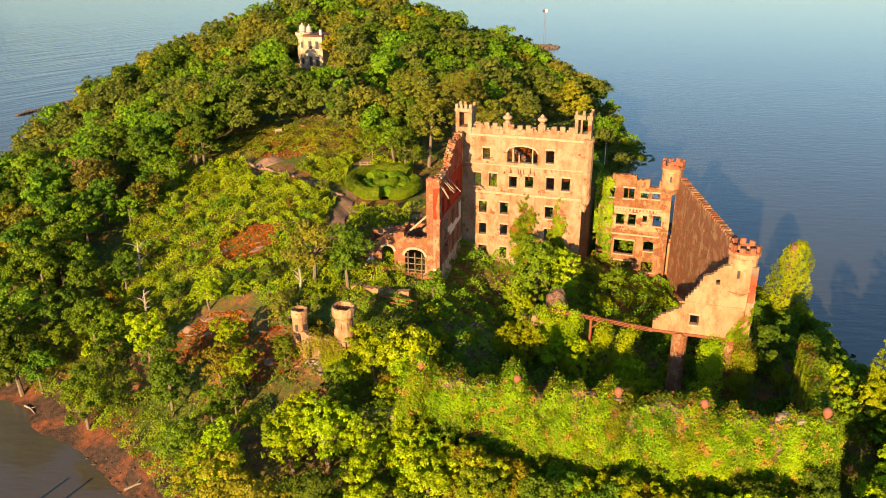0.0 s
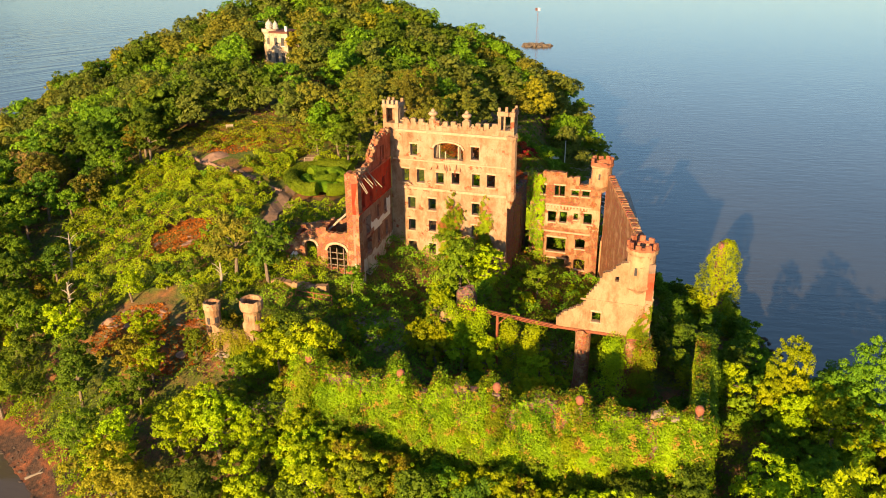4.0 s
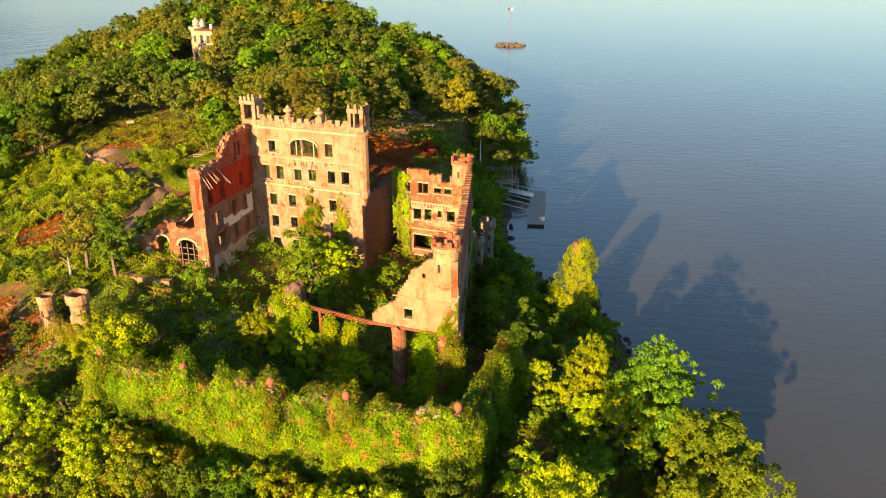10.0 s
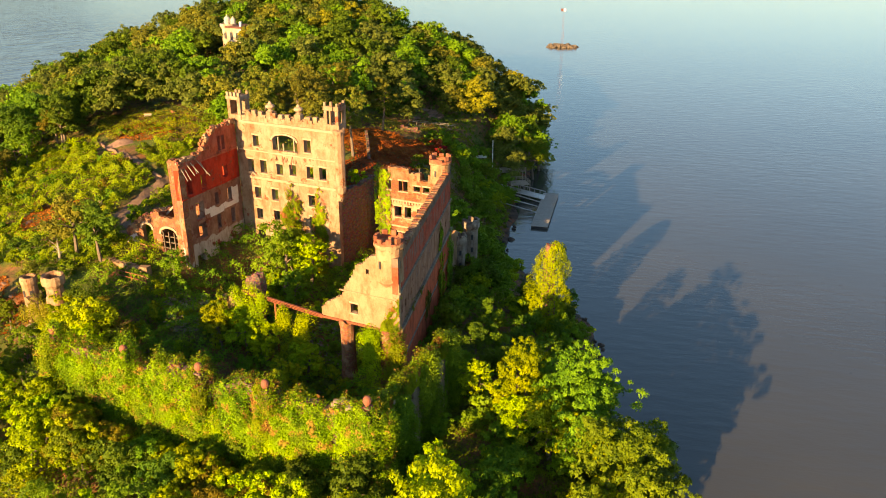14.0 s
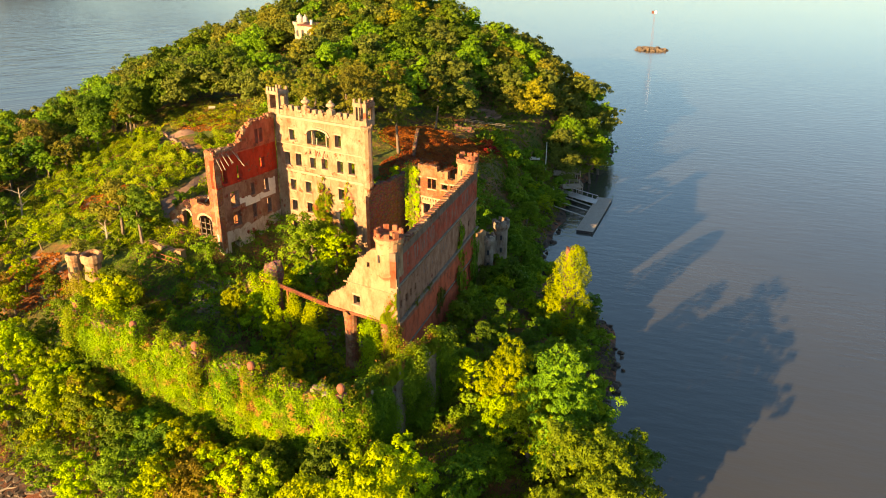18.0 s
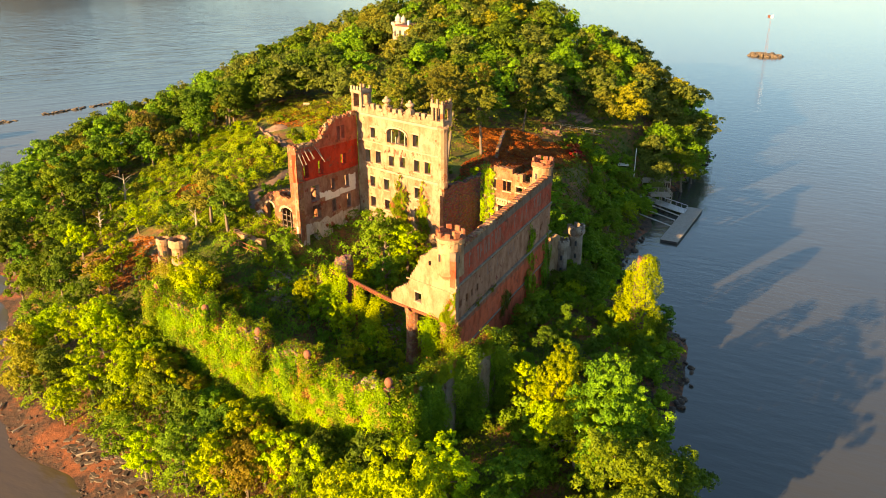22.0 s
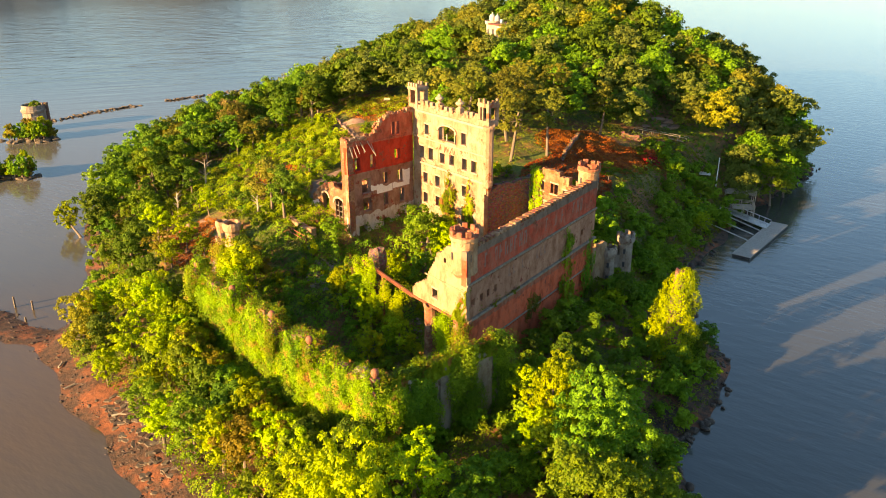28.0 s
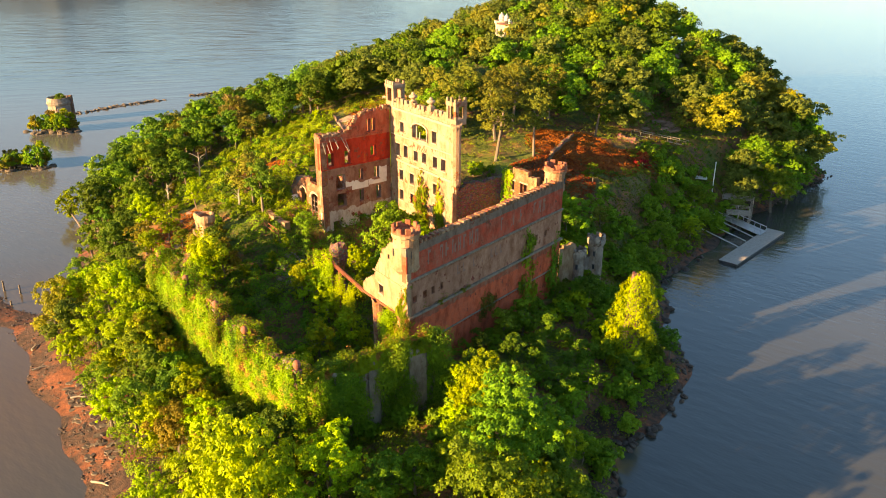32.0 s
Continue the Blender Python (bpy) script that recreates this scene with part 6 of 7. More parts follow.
drape("climbing_vine", "olive creepers over the gatehouse front", GP, -0.4, 6.6, 11.6, lambda u: 13.5, 26, 170, L_GOLD, 55, 0.4)
drape("climbing_vine", "bright creepers below the gatehouse", GP, 4.5, 11.0, 7.0, lambda u: 12.0, 50, 220, L_STACK, 56, 2.0)
# the vine-smothered stack on the east bank
stack = thing("vine_stack", "tall conical stack smothered in bright vines", "vine")
bm = bmesh.new()
lathe(bm, [(1.7, 1.0), (1.2, 8.0), (0.9, 14.0), (0.7, 17.2), (0.02, 17.4)], 10, Matrix.Translation((56.6, 115.4, 0)), rough=0.08)
part("shaft", bm, M_RUBBLE, stack)
r = np.random.default_rng(5)
n = 17000
f, a = r.uniform(size=n) ** 1.1, r.uniform(0, 6.283, n)
lobe = 0.80 + 0.17 * np.sin(a * 2 + f * 9) * np.sin(f * 13 + a) + 0.12 * np.sin(a * 5 + f * 19) + 0.10 * np.sin(a * 9 - f * 41)
rad = np.sqrt(np.clip(1.03 - f**9, 0.02, 1)) * (4.4 - 2.1 * f**0.9) * (lobe + 0.16 * r.uniform(size=n))
P = np.stack([55.6 + 2.0 * f + rad * np.cos(a), 114.9 + 0.9 * f + rad * np.sin(a), 2.0 + 15.9 * f - 0.5 * r.uniform(size=n)], -1)
part("foliage", quads_mesh("foliage", kites(P, np.stack([np.cos(a), np.sin(a), 0.35 + f**3], -1), 0.15, r, 0.45), L_STACK), None, stack)

# ---- undergrowth ----


def undergrowth(name, label, x0, x1, y0, y1, count, leaf, size, tall, seed, keep=None, up=0.7):
    r = np.random.default_rng(seed)
    X, Y = r.uniform(x0, x1, count), r.uniform(y0, y1, count)
    d = inland(X, Y)
    ok = d > np.where((Y < 100) & (X < 22), np.where(X < -18, 3.0, 4.5), np.where(X > 40, 0.6, 2.0))
    if keep is not None:
        ok &= keep(X, Y)
    X, Y = X[ok], Y[ok]
    Z = height(X, Y)
    lump = np.clip(0.5 + 0.5 * np.sin(X * 0.9 + 1.6 * np.sin(Y * 0.5)) * np.sin(Y * 1.05 + 1.2 * np.sin(X * 0.7)) + 0.25 * np.sin(X * 2.3) * np.sin(Y * 2.1), 0, 1)
    Z = Z + tall * lump * (0.75 + 0.25 * r.uniform(size=len(X))) + 0.1
    gx_, gy_ = -np.cos(X * 0.9 + 1.6 * np.sin(Y * 0.5)) * 0.5, -np.cos(Y * 1.05) * 0.5
    N = np.stack([gx_ - 0.15, gy_ - 0.35, np.full(len(X), up)], -1)
    V = kites(np.stack([X, Y, Z], -1), N, size, r, 0.4)
    tagged(part(name, quads_mesh(name, V, leaf), None), label, "shrubs", kind="stuff")


def clear(X, Y):
    rocky = ((X + 33) ** 2 + (Y - 150) ** 2 < 36) | ((X - 19) ** 2 + (Y - 170) ** 2 < 150) | ((X - 22) ** 2 + (Y - 150) ** 2 < 110) | ((X + 33) ** 2 + (Y - 101) ** 2 < 50) | ((X + 33) ** 2 + (Y - 121) ** 2 < 22) | ((X + 26) ** 2 + (Y - 95) ** 2 < 22) | ((X + 10.8) ** 2 + (Y - 139.5) ** 2 < 78)
    walk_x = np.interp(Y, (113, 120, 128, 136, 149, 152), (-13, -18.5, -18.4, -17.3, -16.4, -16.4))
    path = (np.abs(X - walk_x) < 1.9) & (Y > 112) & (Y < 152)
    bed = np.abs((X + 31) * 0.6 + (Y - 146) * 0.8) < 1.6
    return ~rocky & ~path & ~(bed & (X > -42) & (X < -18))


undergrowth("undergrowth", "low green undergrowth among the trees", -126, 72, 110, 200, 90000, L_GROUND, 0.18, 1.5, 21, clear)
undergrowth("undergrowth", "low leafy undergrowth near the shore", -85, 72, 48, 112, 95000, L_GROUND, 0.16, 1.4, 26, clear)
undergrowth("undergrowth", "low green undergrowth on the hill", -126, 60, 200, 335, 40000, L_DEEP, 0.45, 1.2, 22)
undergrowth("undergrowth", "dense shrubs filling the castle court", -2, 40, 68, 122, 44000, L_GREEN, 0.19, 2.3, 23, lambda X, Y: (Y > 76 - 0.25 * X))
undergrowth("undergrowth", "dense green shrubs under the tall shore trees", 40, 68, 48, 86, 26000, L_GREEN, 0.17, 2.0, 36)
undergrowth("undergrowth", "green scrub on the slope below the arcade", -15, 3, 84, 107, 15000, L_GREEN, 0.16, 1.7, 37)
undergrowth("undergrowth", "green bank plants below the clearing", 24, 49, 124, 200, 22000, L_GROUND, 0.22, 1.6, 27, clear)
undergrowth("undergrowth", "golden grasses and ferns in the garden beds", -46, -16, 138, 170, 17000, L_GOLD, 0.14, 1.0, 25, clear)
undergrowth("undergrowth", "soft green ferns and tall grass on the open slope", -58, -6, 104, 152, 140000, L_FERN, 0.15, 1.9, 24, clear, 0.3)
undergrowth("undergrowth", "yellow-green garden plants round the rock terrace", -46, -14, 136, 168, 15000, L_LIME, 0.13, 0.9, 35, clear)
undergrowth("undergrowth", "scattered bright garden plants on the slope", -46, -14, 108, 150, 9000, L_LIME, 0.13, 1.6, 28, clear)


def shore_side(X, Y):
    d = inland(X, Y)
    return (d < 11) & (Y < 104) & ((Y - 50) * 0.9 + (X - 26) < 50)


undergrowth("undergrowth", "tall bright bushes crowding the mud bank", -84, 26, 50, 104, 120000, L_GREEN, 0.14, 3.2, 29, shore_side)
undergrowth("undergrowth", "yellow-green brambles crowding the mud bank", -84, 26, 50, 104, 60000, L_LIME, 0.13, 2.6, 30, shore_side)
rng = np.random.default_rng(31)
for i in range(120):
    x, y = rng.uniform(-3, 38), rng.uniform(70, 117)
    if y < 77 - 0.25 * x or (x < 9 and y > 102):
        continue
    plant(K_SHRUB[int(rng.integers(4))], x, y, rng.uniform(0.5, 1.15), rng.uniform(0, 360), "court shrubs")
bank_spots = [(rng.uniform(40, 66), rng.uniform(70, 150)) for i in range(150)]
bank_spots = [p for p in bank_spots if inland(np.array([p[0]]), np.array([p[1]]))[0] > 0.8]
for i in range(110):
    x, y = rng.uniform(-62, -12), rng.uniform(98, 150)
    if clear(np.array([x]), np.array([y]))[0] and (x + 10.8) ** 2 + (y - 139.5) ** 2 > 140:
        plant((K_SHRUB + K_FLOWER)[(0, 1, 0, 1, 1, 3, 4)[int(rng.integers(7))]], x, y, rng.uniform(0.45, 1.05), rng.uniform(0, 360), "slope shrubs")
for i in range(210):
    x, y = rng.uniform(27, 49), rng.uniform(124, 196)
    if inland(np.array([x]), np.array([y]))[0] > 1.0 and clear(np.array([x]), np.array([y]))[0] and not (x < 41 and y < 131) and not (x < 34 and 156 < y < 186):
        bank_spots.append((x, y))


def bushes(label, places, leaf, seed):
    """Bank shrubs too tangled to count, in one mesh."""
    r = np.random.default_rng(seed)
    protos = [crown_leaves(r, 2.0, 2.4, 0.2, 21, 700, 0.21)[0] for _ in range(3)]
    out = []
    for x, y in places:
        a, s = r.uniform(0, 6.28), r.uniform(0.6, 1.3)
        c, q = math.cos(a) * s, math.sin(a) * s
        out.append(protos[int(r.integers(3))] @ np.array([[c, q, 0], [-q, c, 0], [0, 0, s]]) + np.array((x, y, ground_z(x, y))))
    tagged(part("bank_shrubs", quads_mesh("bank_shrubs", np.concatenate(out), leaf), None), label, "shrubs", kind="stuff")


bushes("tangled dark green shrubs on the shaded bank", bank_spots[::2], L_GREEN, 1)
bushes("tangled deep green shrubs on the shaded bank", bank_spots[1::2], L_GREEN, 2)
bushes("a few yellow-green shrubs on the shaded bank", bank_spots[5::11], L_LIME, 3)
for i in range(16):
    x, y = rng.uniform(7, 25), rng.uniform(131, 147)
    plant(K_SHRUB[int(rng.integers(4))], x, y, rng.uniform(0.5, 1.1), rng.uniform(0, 360), "court shrubs")
plant(K_BIGG[0], 35.0, 134.5, 0.85, 10, "tall trees")
plant(K_BIGG[1], 31.0, 136.5, 0.7, 70, "tall trees")
K_RED = variants("sumac_shrub", "spreading scarlet autumn sumac shrub on the clearing", L_RED, 1, 64, radius=2.0, crown_h=2.4, base=0.3, lobes=21, count=1300, size=0.16, category="shrub")
for x, y, s, a in ((29.2, 179.5, 1.0, 80), (30.8, 176.5, 0.8, 10), (27.6, 182.0, 0.6, 150)):
    plant(K_RED[0], x, y, s, a, "autumn shrubs")
plant(K_RED[0], 31, 265, 1.5, 10, "autumn shrubs", sz=2.2)
for k, x, y, s, sz, a in ((K_BIGL[0], 44.5, 173.5, 0.5, 0.8, 12), (K_BIGG[0], 41.0, 184.5, 0.6, 0.8, 60), (K_BIGG[1], 37.0, 172.0, 0.45, 0.8, 100), (K_BIGG[0], 42.5, 160.0, 0.6, 0.7, 200), (K_BIGG[1], 44.0, 150.0, 0.55, 0.7, 300)):
    plant(k, x, y, s, a, "tall trees", sz=sz)
for k, x, y, s, a in ((K_GREENN[0], 14.3, 110.0, 1.5, 0), (K_LIMEN[1], 18.4, 111.0, 1.15, 120), (K_LIMEN[1], 11.5, 104, 0.7, 40), (K_GREEN[0], 18, 104.5, 0.75, 90), (K_LIME[0], 29.8, 72.5, 0.95, 50), (K_LIME[1], 25, 74.5, 0.7, 10),
                      (K_LIMEN[0], 11.2, 91.6, 0.85, 10), (K_LIMEN[1], 14.8, 91.6, 0.9, 80), (K_LIMEN[0], 8.6, 94.0, 0.6, 150), (K_LIMEN[1], 23.0, 83.5, 0.75, 10), (K_LIMEN[0], 18.2, 90.2, 0.8, 60), (K_LIMEN[1], 24.5, 88.0, 0.75, 160), (K_LIMEN[0], -10.6, 90.2, 0.85, 99), (K_GREENN[0], -21.8, 92.4, 0.6, 33), (K_GREEN[1], 27, 112, 0.7, 30), (K_LIME[1], -4, 86.2, 1.0, 0), (K_LIME[0], -9, 87.5, 0.8, 70), (K_GREEN[2], -1.5, 104.5, 0.6, 30)):
    plant(k, x, y, s, a, "court trees")

# ---- bare rocky places and leaf litter ----
SLABS = []
for me in ROCKS:
    me = me.copy()
    me.name = "slab"
    me.materials[0] = M_SLAB
    SLABS.append(me)
rng = np.random.default_rng(47)
for cx, cy, rad, n_, big in ((-40, 150, 2, 4, 1.0), (-31, 148, 3, 4, 0.8), (-34, 101, 5, 9, 0.8), (-33, 121, 4, 5, 0.9), (-27, 97, 5, 6, 0.8), (20, 206, 5, 8, 2.2), (5, 257, 6, 14, 2.4), (12, 253, 4, 8, 2.0), (46, 140, 5, 10, 1.3), (24, 208, 3, 5, 2.4), (-68, 110, 5, 6, 1.8)):
    for i in range(n_):
        a, r_ = rng.uniform(0, 6.28), rad * math.sqrt(rng.uniform())
        x, y, s = cx + r_ * math.cos(a), cy + r_ * math.sin(a), big * rng.uniform(0.4, 1.1)
        ob = part("boulder", SLABS[i % 5], None)
        ob.matrix_basis = pose(x, y, ground_z(x, y) - 0.15 * s, rng.uniform(-15, 15), rng.uniform(-15, 15), rng.uniform(0, 360)) @ Matrix.Diagonal((s * 1.3, s, s * (0.5 if s < 2.6 else 0.2), 1))
        tagged(ob, "low reddish-grey rock outcrop on the slope", "rock", "slope rocks")


def outcrop(cx, cy, rx, ry, rise, rot):
    """A smooth hump of bare bedrock rising out of the slope."""
    bm = bmesh.new()
    rings = []
    for q in range(10):
        f = q / 9
        ring = []
        for j in range(40):
            a = 6.2832 * j / 40
            k = f * (1 + 0.3 * noise.noise(Vector((math.cos(a) * 1.3, math.sin(a) * 1.3, cx))))
            x = cx + k * (rx * math.cos(a) * math.cos(rot) - ry * math.sin(a) * math.sin(rot))
            y = cy + k * (rx * math.cos(a) * math.sin(rot) + ry * math.sin(a) * math.cos(rot))
            z = ground_z(x, y) + rise * (1 - f * f) - 0.45 * f * f + 0.25 * noise.noise(Vector((x * 0.35, y * 0.35, 3))) * (1 - f) + 0.12 * noise.noise(Vector((x * 1.3, y * 1.3, 7)))
            ring.append(bm.verts.new((x, y, z)))
        rings.append(ring)
    for p, q in zip(rings, rings[1:]):
        for j in range(40):
            bm.faces.new((p[j], q[j], q[(j + 1) % 40], p[(j + 1) % 40]))
    bmesh.ops.remove_doubles(bm, verts=bm.verts, dist=0.01)
    for f in bm.faces:
        f.smooth = True
    tagged(part("rock_outcrop", bm, M_SLAB), "smooth reddish-brown bedrock outcrop in the garden slope", "rock", "slope rocks")


outcrop(-35.5, 151.5, 4.4, 2.8, 0.35, 0.4)
outcrop(-38.5, 102.5, 1.8, 1.0, 0.4, 0.2)


def litter(cx, cy, rx, ry, count, seed):
    r = np.random.default_rng(seed)
    a, q = r.uniform(0, 6.283, count), np.sqrt(r.uniform(size=count))
    X, Y = cx + rx * q * np.cos(a), cy + ry * q * np.sin(a)
    Z = height(X, Y) + 0.06 + 0.1 * r.uniform(size=count)
    N = np.tile(np.array((0.0, 0.0, 1.0)), (count, 1))
    tagged(part("leaf_litter", quads_mesh("leaf_litter", kites(np.stack([X, Y, Z], -1), N, 0.26, r, 0.35), L_RUSSET), None), "rusty fallen leaves on bare ground", "leaves", kind="stuff")


litter(19, 170, 13, 13, 14000, 1)
litter(23, 166, 6, 9, 5000, 9)
litter(-34, 100, 6, 5, 1600, 2)
litter(22, 150, 9, 11, 6000, 7)
litter(30, 182, 7, 9, 3000, 8)
litter(-33, 121, 6, 6, 2400, 3)
litter(-26, 95, 7, 5, 1300, 4)
litter(-33, 158, 7, 5, 1500, 5)
litter(-40, 188, 7, 6, 2500, 6)

# ---- shore rocks ----
WET = []
for me in ROCKS:
    me = me.copy()
    me.name = "wet_rock"
    me.materials[0] = M_BEACH
    WET.append(me)
rng = np.random.default_rng(41)
for i in range(290):
    t = rng.uniform(0, 1)
    j = int(rng.integers(3, 14))
    (ax, ay), (bx, by) = SHORE[j], SHORE[j + 1]
    x, y = ax + (bx - ax) * t + rng.uniform(-2.5, 1.2), ay + (by - ay) * t
    s = 0.22 + 0.5 * rng.uniform() ** 2
    ob = part("shore_rock", WET[i % 5], None)
    ob.matrix_basis = pose(x, y, max(0.1, ground_z(x, y)), rng.uniform(-30, 30), rng.uniform(-30, 30), rng.uniform(0, 360)) @ Matrix.Diagonal((s, s * 1.2, s, 1))
    tagged(ob, "dark weathered boulder on the waterline", "rock", "shore rocks")

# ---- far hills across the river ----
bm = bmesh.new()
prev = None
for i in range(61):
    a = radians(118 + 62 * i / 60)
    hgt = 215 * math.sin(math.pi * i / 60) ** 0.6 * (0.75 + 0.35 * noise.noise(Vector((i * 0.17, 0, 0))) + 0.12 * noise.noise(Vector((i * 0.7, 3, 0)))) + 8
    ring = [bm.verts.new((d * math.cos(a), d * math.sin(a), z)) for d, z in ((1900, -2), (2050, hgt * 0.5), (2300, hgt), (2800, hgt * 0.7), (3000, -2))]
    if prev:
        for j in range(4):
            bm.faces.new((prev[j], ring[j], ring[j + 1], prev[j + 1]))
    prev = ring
# blue-grey haze of distance is mixed into the colour of these woods
tagged(part("backdrop", bm, plain("far_woods_hazed", (0.030, 0.042, 0.050), (0.045, 0.060, 0.066), 0.004)), "wooded hills far across the river", "hills", kind="structure")

# ---- breakwater remains and snags to the west ----
bank = thing("breakwater", "low dark rubble breakwater breaking the river surface", "breakwater")
rng = np.random.default_rng(61)
for i in range(90):
    f = i / 89
    x, y = -189.5 + 14 * f * f + rng.uniform(-1, 1), 163 + 80 * f + rng.uniform(-0.8, 0.8)
    if 0.45 < f < 0.6:
        continue
    ob = part("stone", ROCKS[i % 5], None, bank)
    ob.matrix_basis = pose(x, y, 0.0 + 0.35 * rng.uniform(), rng.uniform(-20, 20), 0, rng.uniform(0, 360)) @ Matrix.Diagonal((0.6, 1.3, 0.5, 1))
far_bank = thing("breakwater", "far rubble breakwater lying in open water", "breakwater")
for i in range(50):
    f = i / 49
    ob = part("stone", ROCKS[i % 5], None, far_bank)
    ob.matrix_basis = pose(-164 + 11 * f + rng.uniform(-1, 1), 296 + 33 * f, 0.2, rng.uniform(-20, 20), 0, rng.uniform(0, 360)) @ Matrix.Diagonal((0.8, 1.4, 0.5, 1))


def islet(cx, cy, rx, ry, rot, seed):
    r_ = np.random.default_rng(seed)
    isl = thing("islet", "small rubble islet overgrown with golden-green shrubs", "islet")
    for i in range(26):
        a, q = r_.uniform(0, 6.28), math.sqrt(r_.uniform())
        p = Matrix.Rotation(rot, 3, "Z") @ Vector((rx * q * math.cos(a), ry * q * math.sin(a), 0))
        ob = part("stone", ROCKS[i % 5], None, isl)
        ob.matrix_basis = pose(cx + p.x, cy + p.y, 0.6 * (1 - q), r_.uniform(-20, 20), 0, r_.uniform(0, 360)) @ Matrix.Diagonal((1.4, 1.4, 0.8, 1))
    for i in range(26):
        a, q = r_.uniform(0, 6.28), 0.85 * math.sqrt(r_.uniform())
        p = Matrix.Rotation(rot, 3, "Z") @ Vector((rx * q * math.cos(a), ry * q * math.sin(a), 0))
        plant((K_SHRUB[2], K_FLOWER[0], K_SHRUB[0], K_SHRUB[1])[i % 4], cx + p.x, cy + p.y, r_.uniform(0.7, 1.5), r_.uniform(0, 360), "islet shrubs", z=0.4, sz=r_.uniform(0.9, 1.7))


islet(-168.5, 144.5, 9.5, 4.5, 0.75, 1)
islet(-134.0, 114.0, 11.0, 4.5, 0.8, 2)
for dx, dy in ((0, 0), (1.2, 0.6), (-1.0, 1.0)):
    plant(K_SHRUB[1], -180.8 + dx, 153.6 + dy, 0.9, 30 * dx, "islet shrubs", z=7.4)
for x, y, h in ((-51.1, 72.1, 2.2), (-47.5, 73.4, 1.8), (-44.0, 70.0, 0.9), (-49.0, 66.0, 0.8)):
    bm = bmesh.new()
    tube(bm, [(x, y, -1.5), (x + 0.1, y, h)], [0.22, 0.17], 8)
    tagged(part("mooring_post", bm, M_BARK), "old rotting timber post in the mud", "post", "old posts")
# a branch fallen into the river, and bare snags on the slope


def snag(name, label, x, y, z, h, seed, lean=(0.1, 0.0)):
    r_ = np.random.default_rng(seed)
    bm = bmesh.new()
    top = Vector((lean[0] * h, lean[1] * h, h))
    tube(bm, [(0, 0, -0.6), top * 0.5 + Vector((0.2, 0.1, 0)), top], [0.22, 0.16, 0.05], 6)
    for i in range(9):
        f = 0.35 + 0.06 * i
        a = r_.uniform(0, 6.28)
        e = top * f + Vector((math.cos(a), math.sin(a), r_.uniform(0.3, 0.9))) * h * r_.uniform(0.15, 0.3)
        tube(bm, [top * f, (top * f).lerp(e, 0.5) + Vector((0, 0, 0.15)), e], [0.09, 0.06, 0.02], 5)
    ob = part(name, bm, M_PALEBARK)
    ob.location = (x, y, z)
    tagged(ob, label, "dead tree", "dead trees")


for i, (x, y, h) in enumerate(((-51, 118, 7), (-46, 106, 5.5), (-22, 106, 4.5))):
    snag("dead_tree", "bare pale dead tree with forked branches", x, y, ground_z(x, y), h, i)
bm = bmesh.new()
tube(bm, [(-112.0, 148.0, 0.6), (-116.5, 142.5, 0.7), (-119.0, 138.5, 0.3), (-120.0, 134.5, 0.2)], [0.3, 0.24, 0.16, 0.06], 6)
for a, b in (((-116.5, 142.5, 0.7), (-121.5, 140.0, 0.5)), ((-117.5, 141.0, 0.6), (-117.0, 135.5, 0.3)), ((-118.6, 139.4, 0.4), (-122.6, 136.5, 0.2)), ((-115.0, 144.5, 0.7), (-119.0, 145.0, 1.2))):
    tube(bm, [a, b], [0.13, 0.04], 5)
tagged(part("driftwood_branch", bm, M_BARK), "bare forked branch fallen into the river", "branch")
lean_tree = plant(K_LIMEN[1], -74, 99.8, 1.0, 40, "shore trees", z=0.4)
lean_tree.matrix_basis = Matrix.Translation((-73.5, 99.8, 0.2)) @ Matrix.Rotation(radians(-52), 4, Vector((0.15, 1.0, 0))) @ Matrix.Diagonal((0.95, 0.95, 1.15, 1))

# ---- terraced garden: clipped hedges, path, seats ----


def ribbon(name, label, pts, width, material):
    bm = bmesh.new()
    prev = None
    fine = []
    for (ax, ay), (bx, by) in zip(pts, pts[1:]):
        fine += [(ax + (bx - ax) * i / 8, ay + (by - ay) * i / 8) for i in range(8)]
    fine.append(pts[-1])
    for i, (x, y) in enumerate(fine):
        qx, qy = fine[min(i + 1, len(fine) - 1)]
        ox, oy = fine[max(i - 1, 0)]
        d = Vector((qx - ox, qy - oy, 0)).normalized()
        w = width * (1 + 0.35 * noise.noise(Vector((x * 0.4, y * 0.4, 0))))
        row = []
        for k in (-0.5, -0.17, 0.17, 0.5):
            px, py = x - d.y * w * k, y + d.x * w * k
            row.append(bm.verts.new((px, py, ground_z(px, py) + 0.12)))
        if prev:
            for k in range(3):
                bm.faces.new((prev[k], row[k], row[k + 1], prev[k + 1]))
        prev = row
    tagged(part(name, bm, material), label, "path", kind="structure")


ribbon("path", "worn gravel path through the garden", ((-13, 113), (-18.5, 120), (-18.4, 128), (-17.3, 136), (-16.4, 149), (-15, 156)), 2.6, M_PATH)
ribbon("path", "flat stone walk above the retaining edge", ((-34, 147.5), (-28, 144), (-22, 139), (-18, 134)), 0.9, M_PATH)
ribbon("path", "bare red earth path round the hedges", ((-17.5, 131), (-14, 130.5), (-9, 130), (-4, 129)), 1.8, M_SLAB)


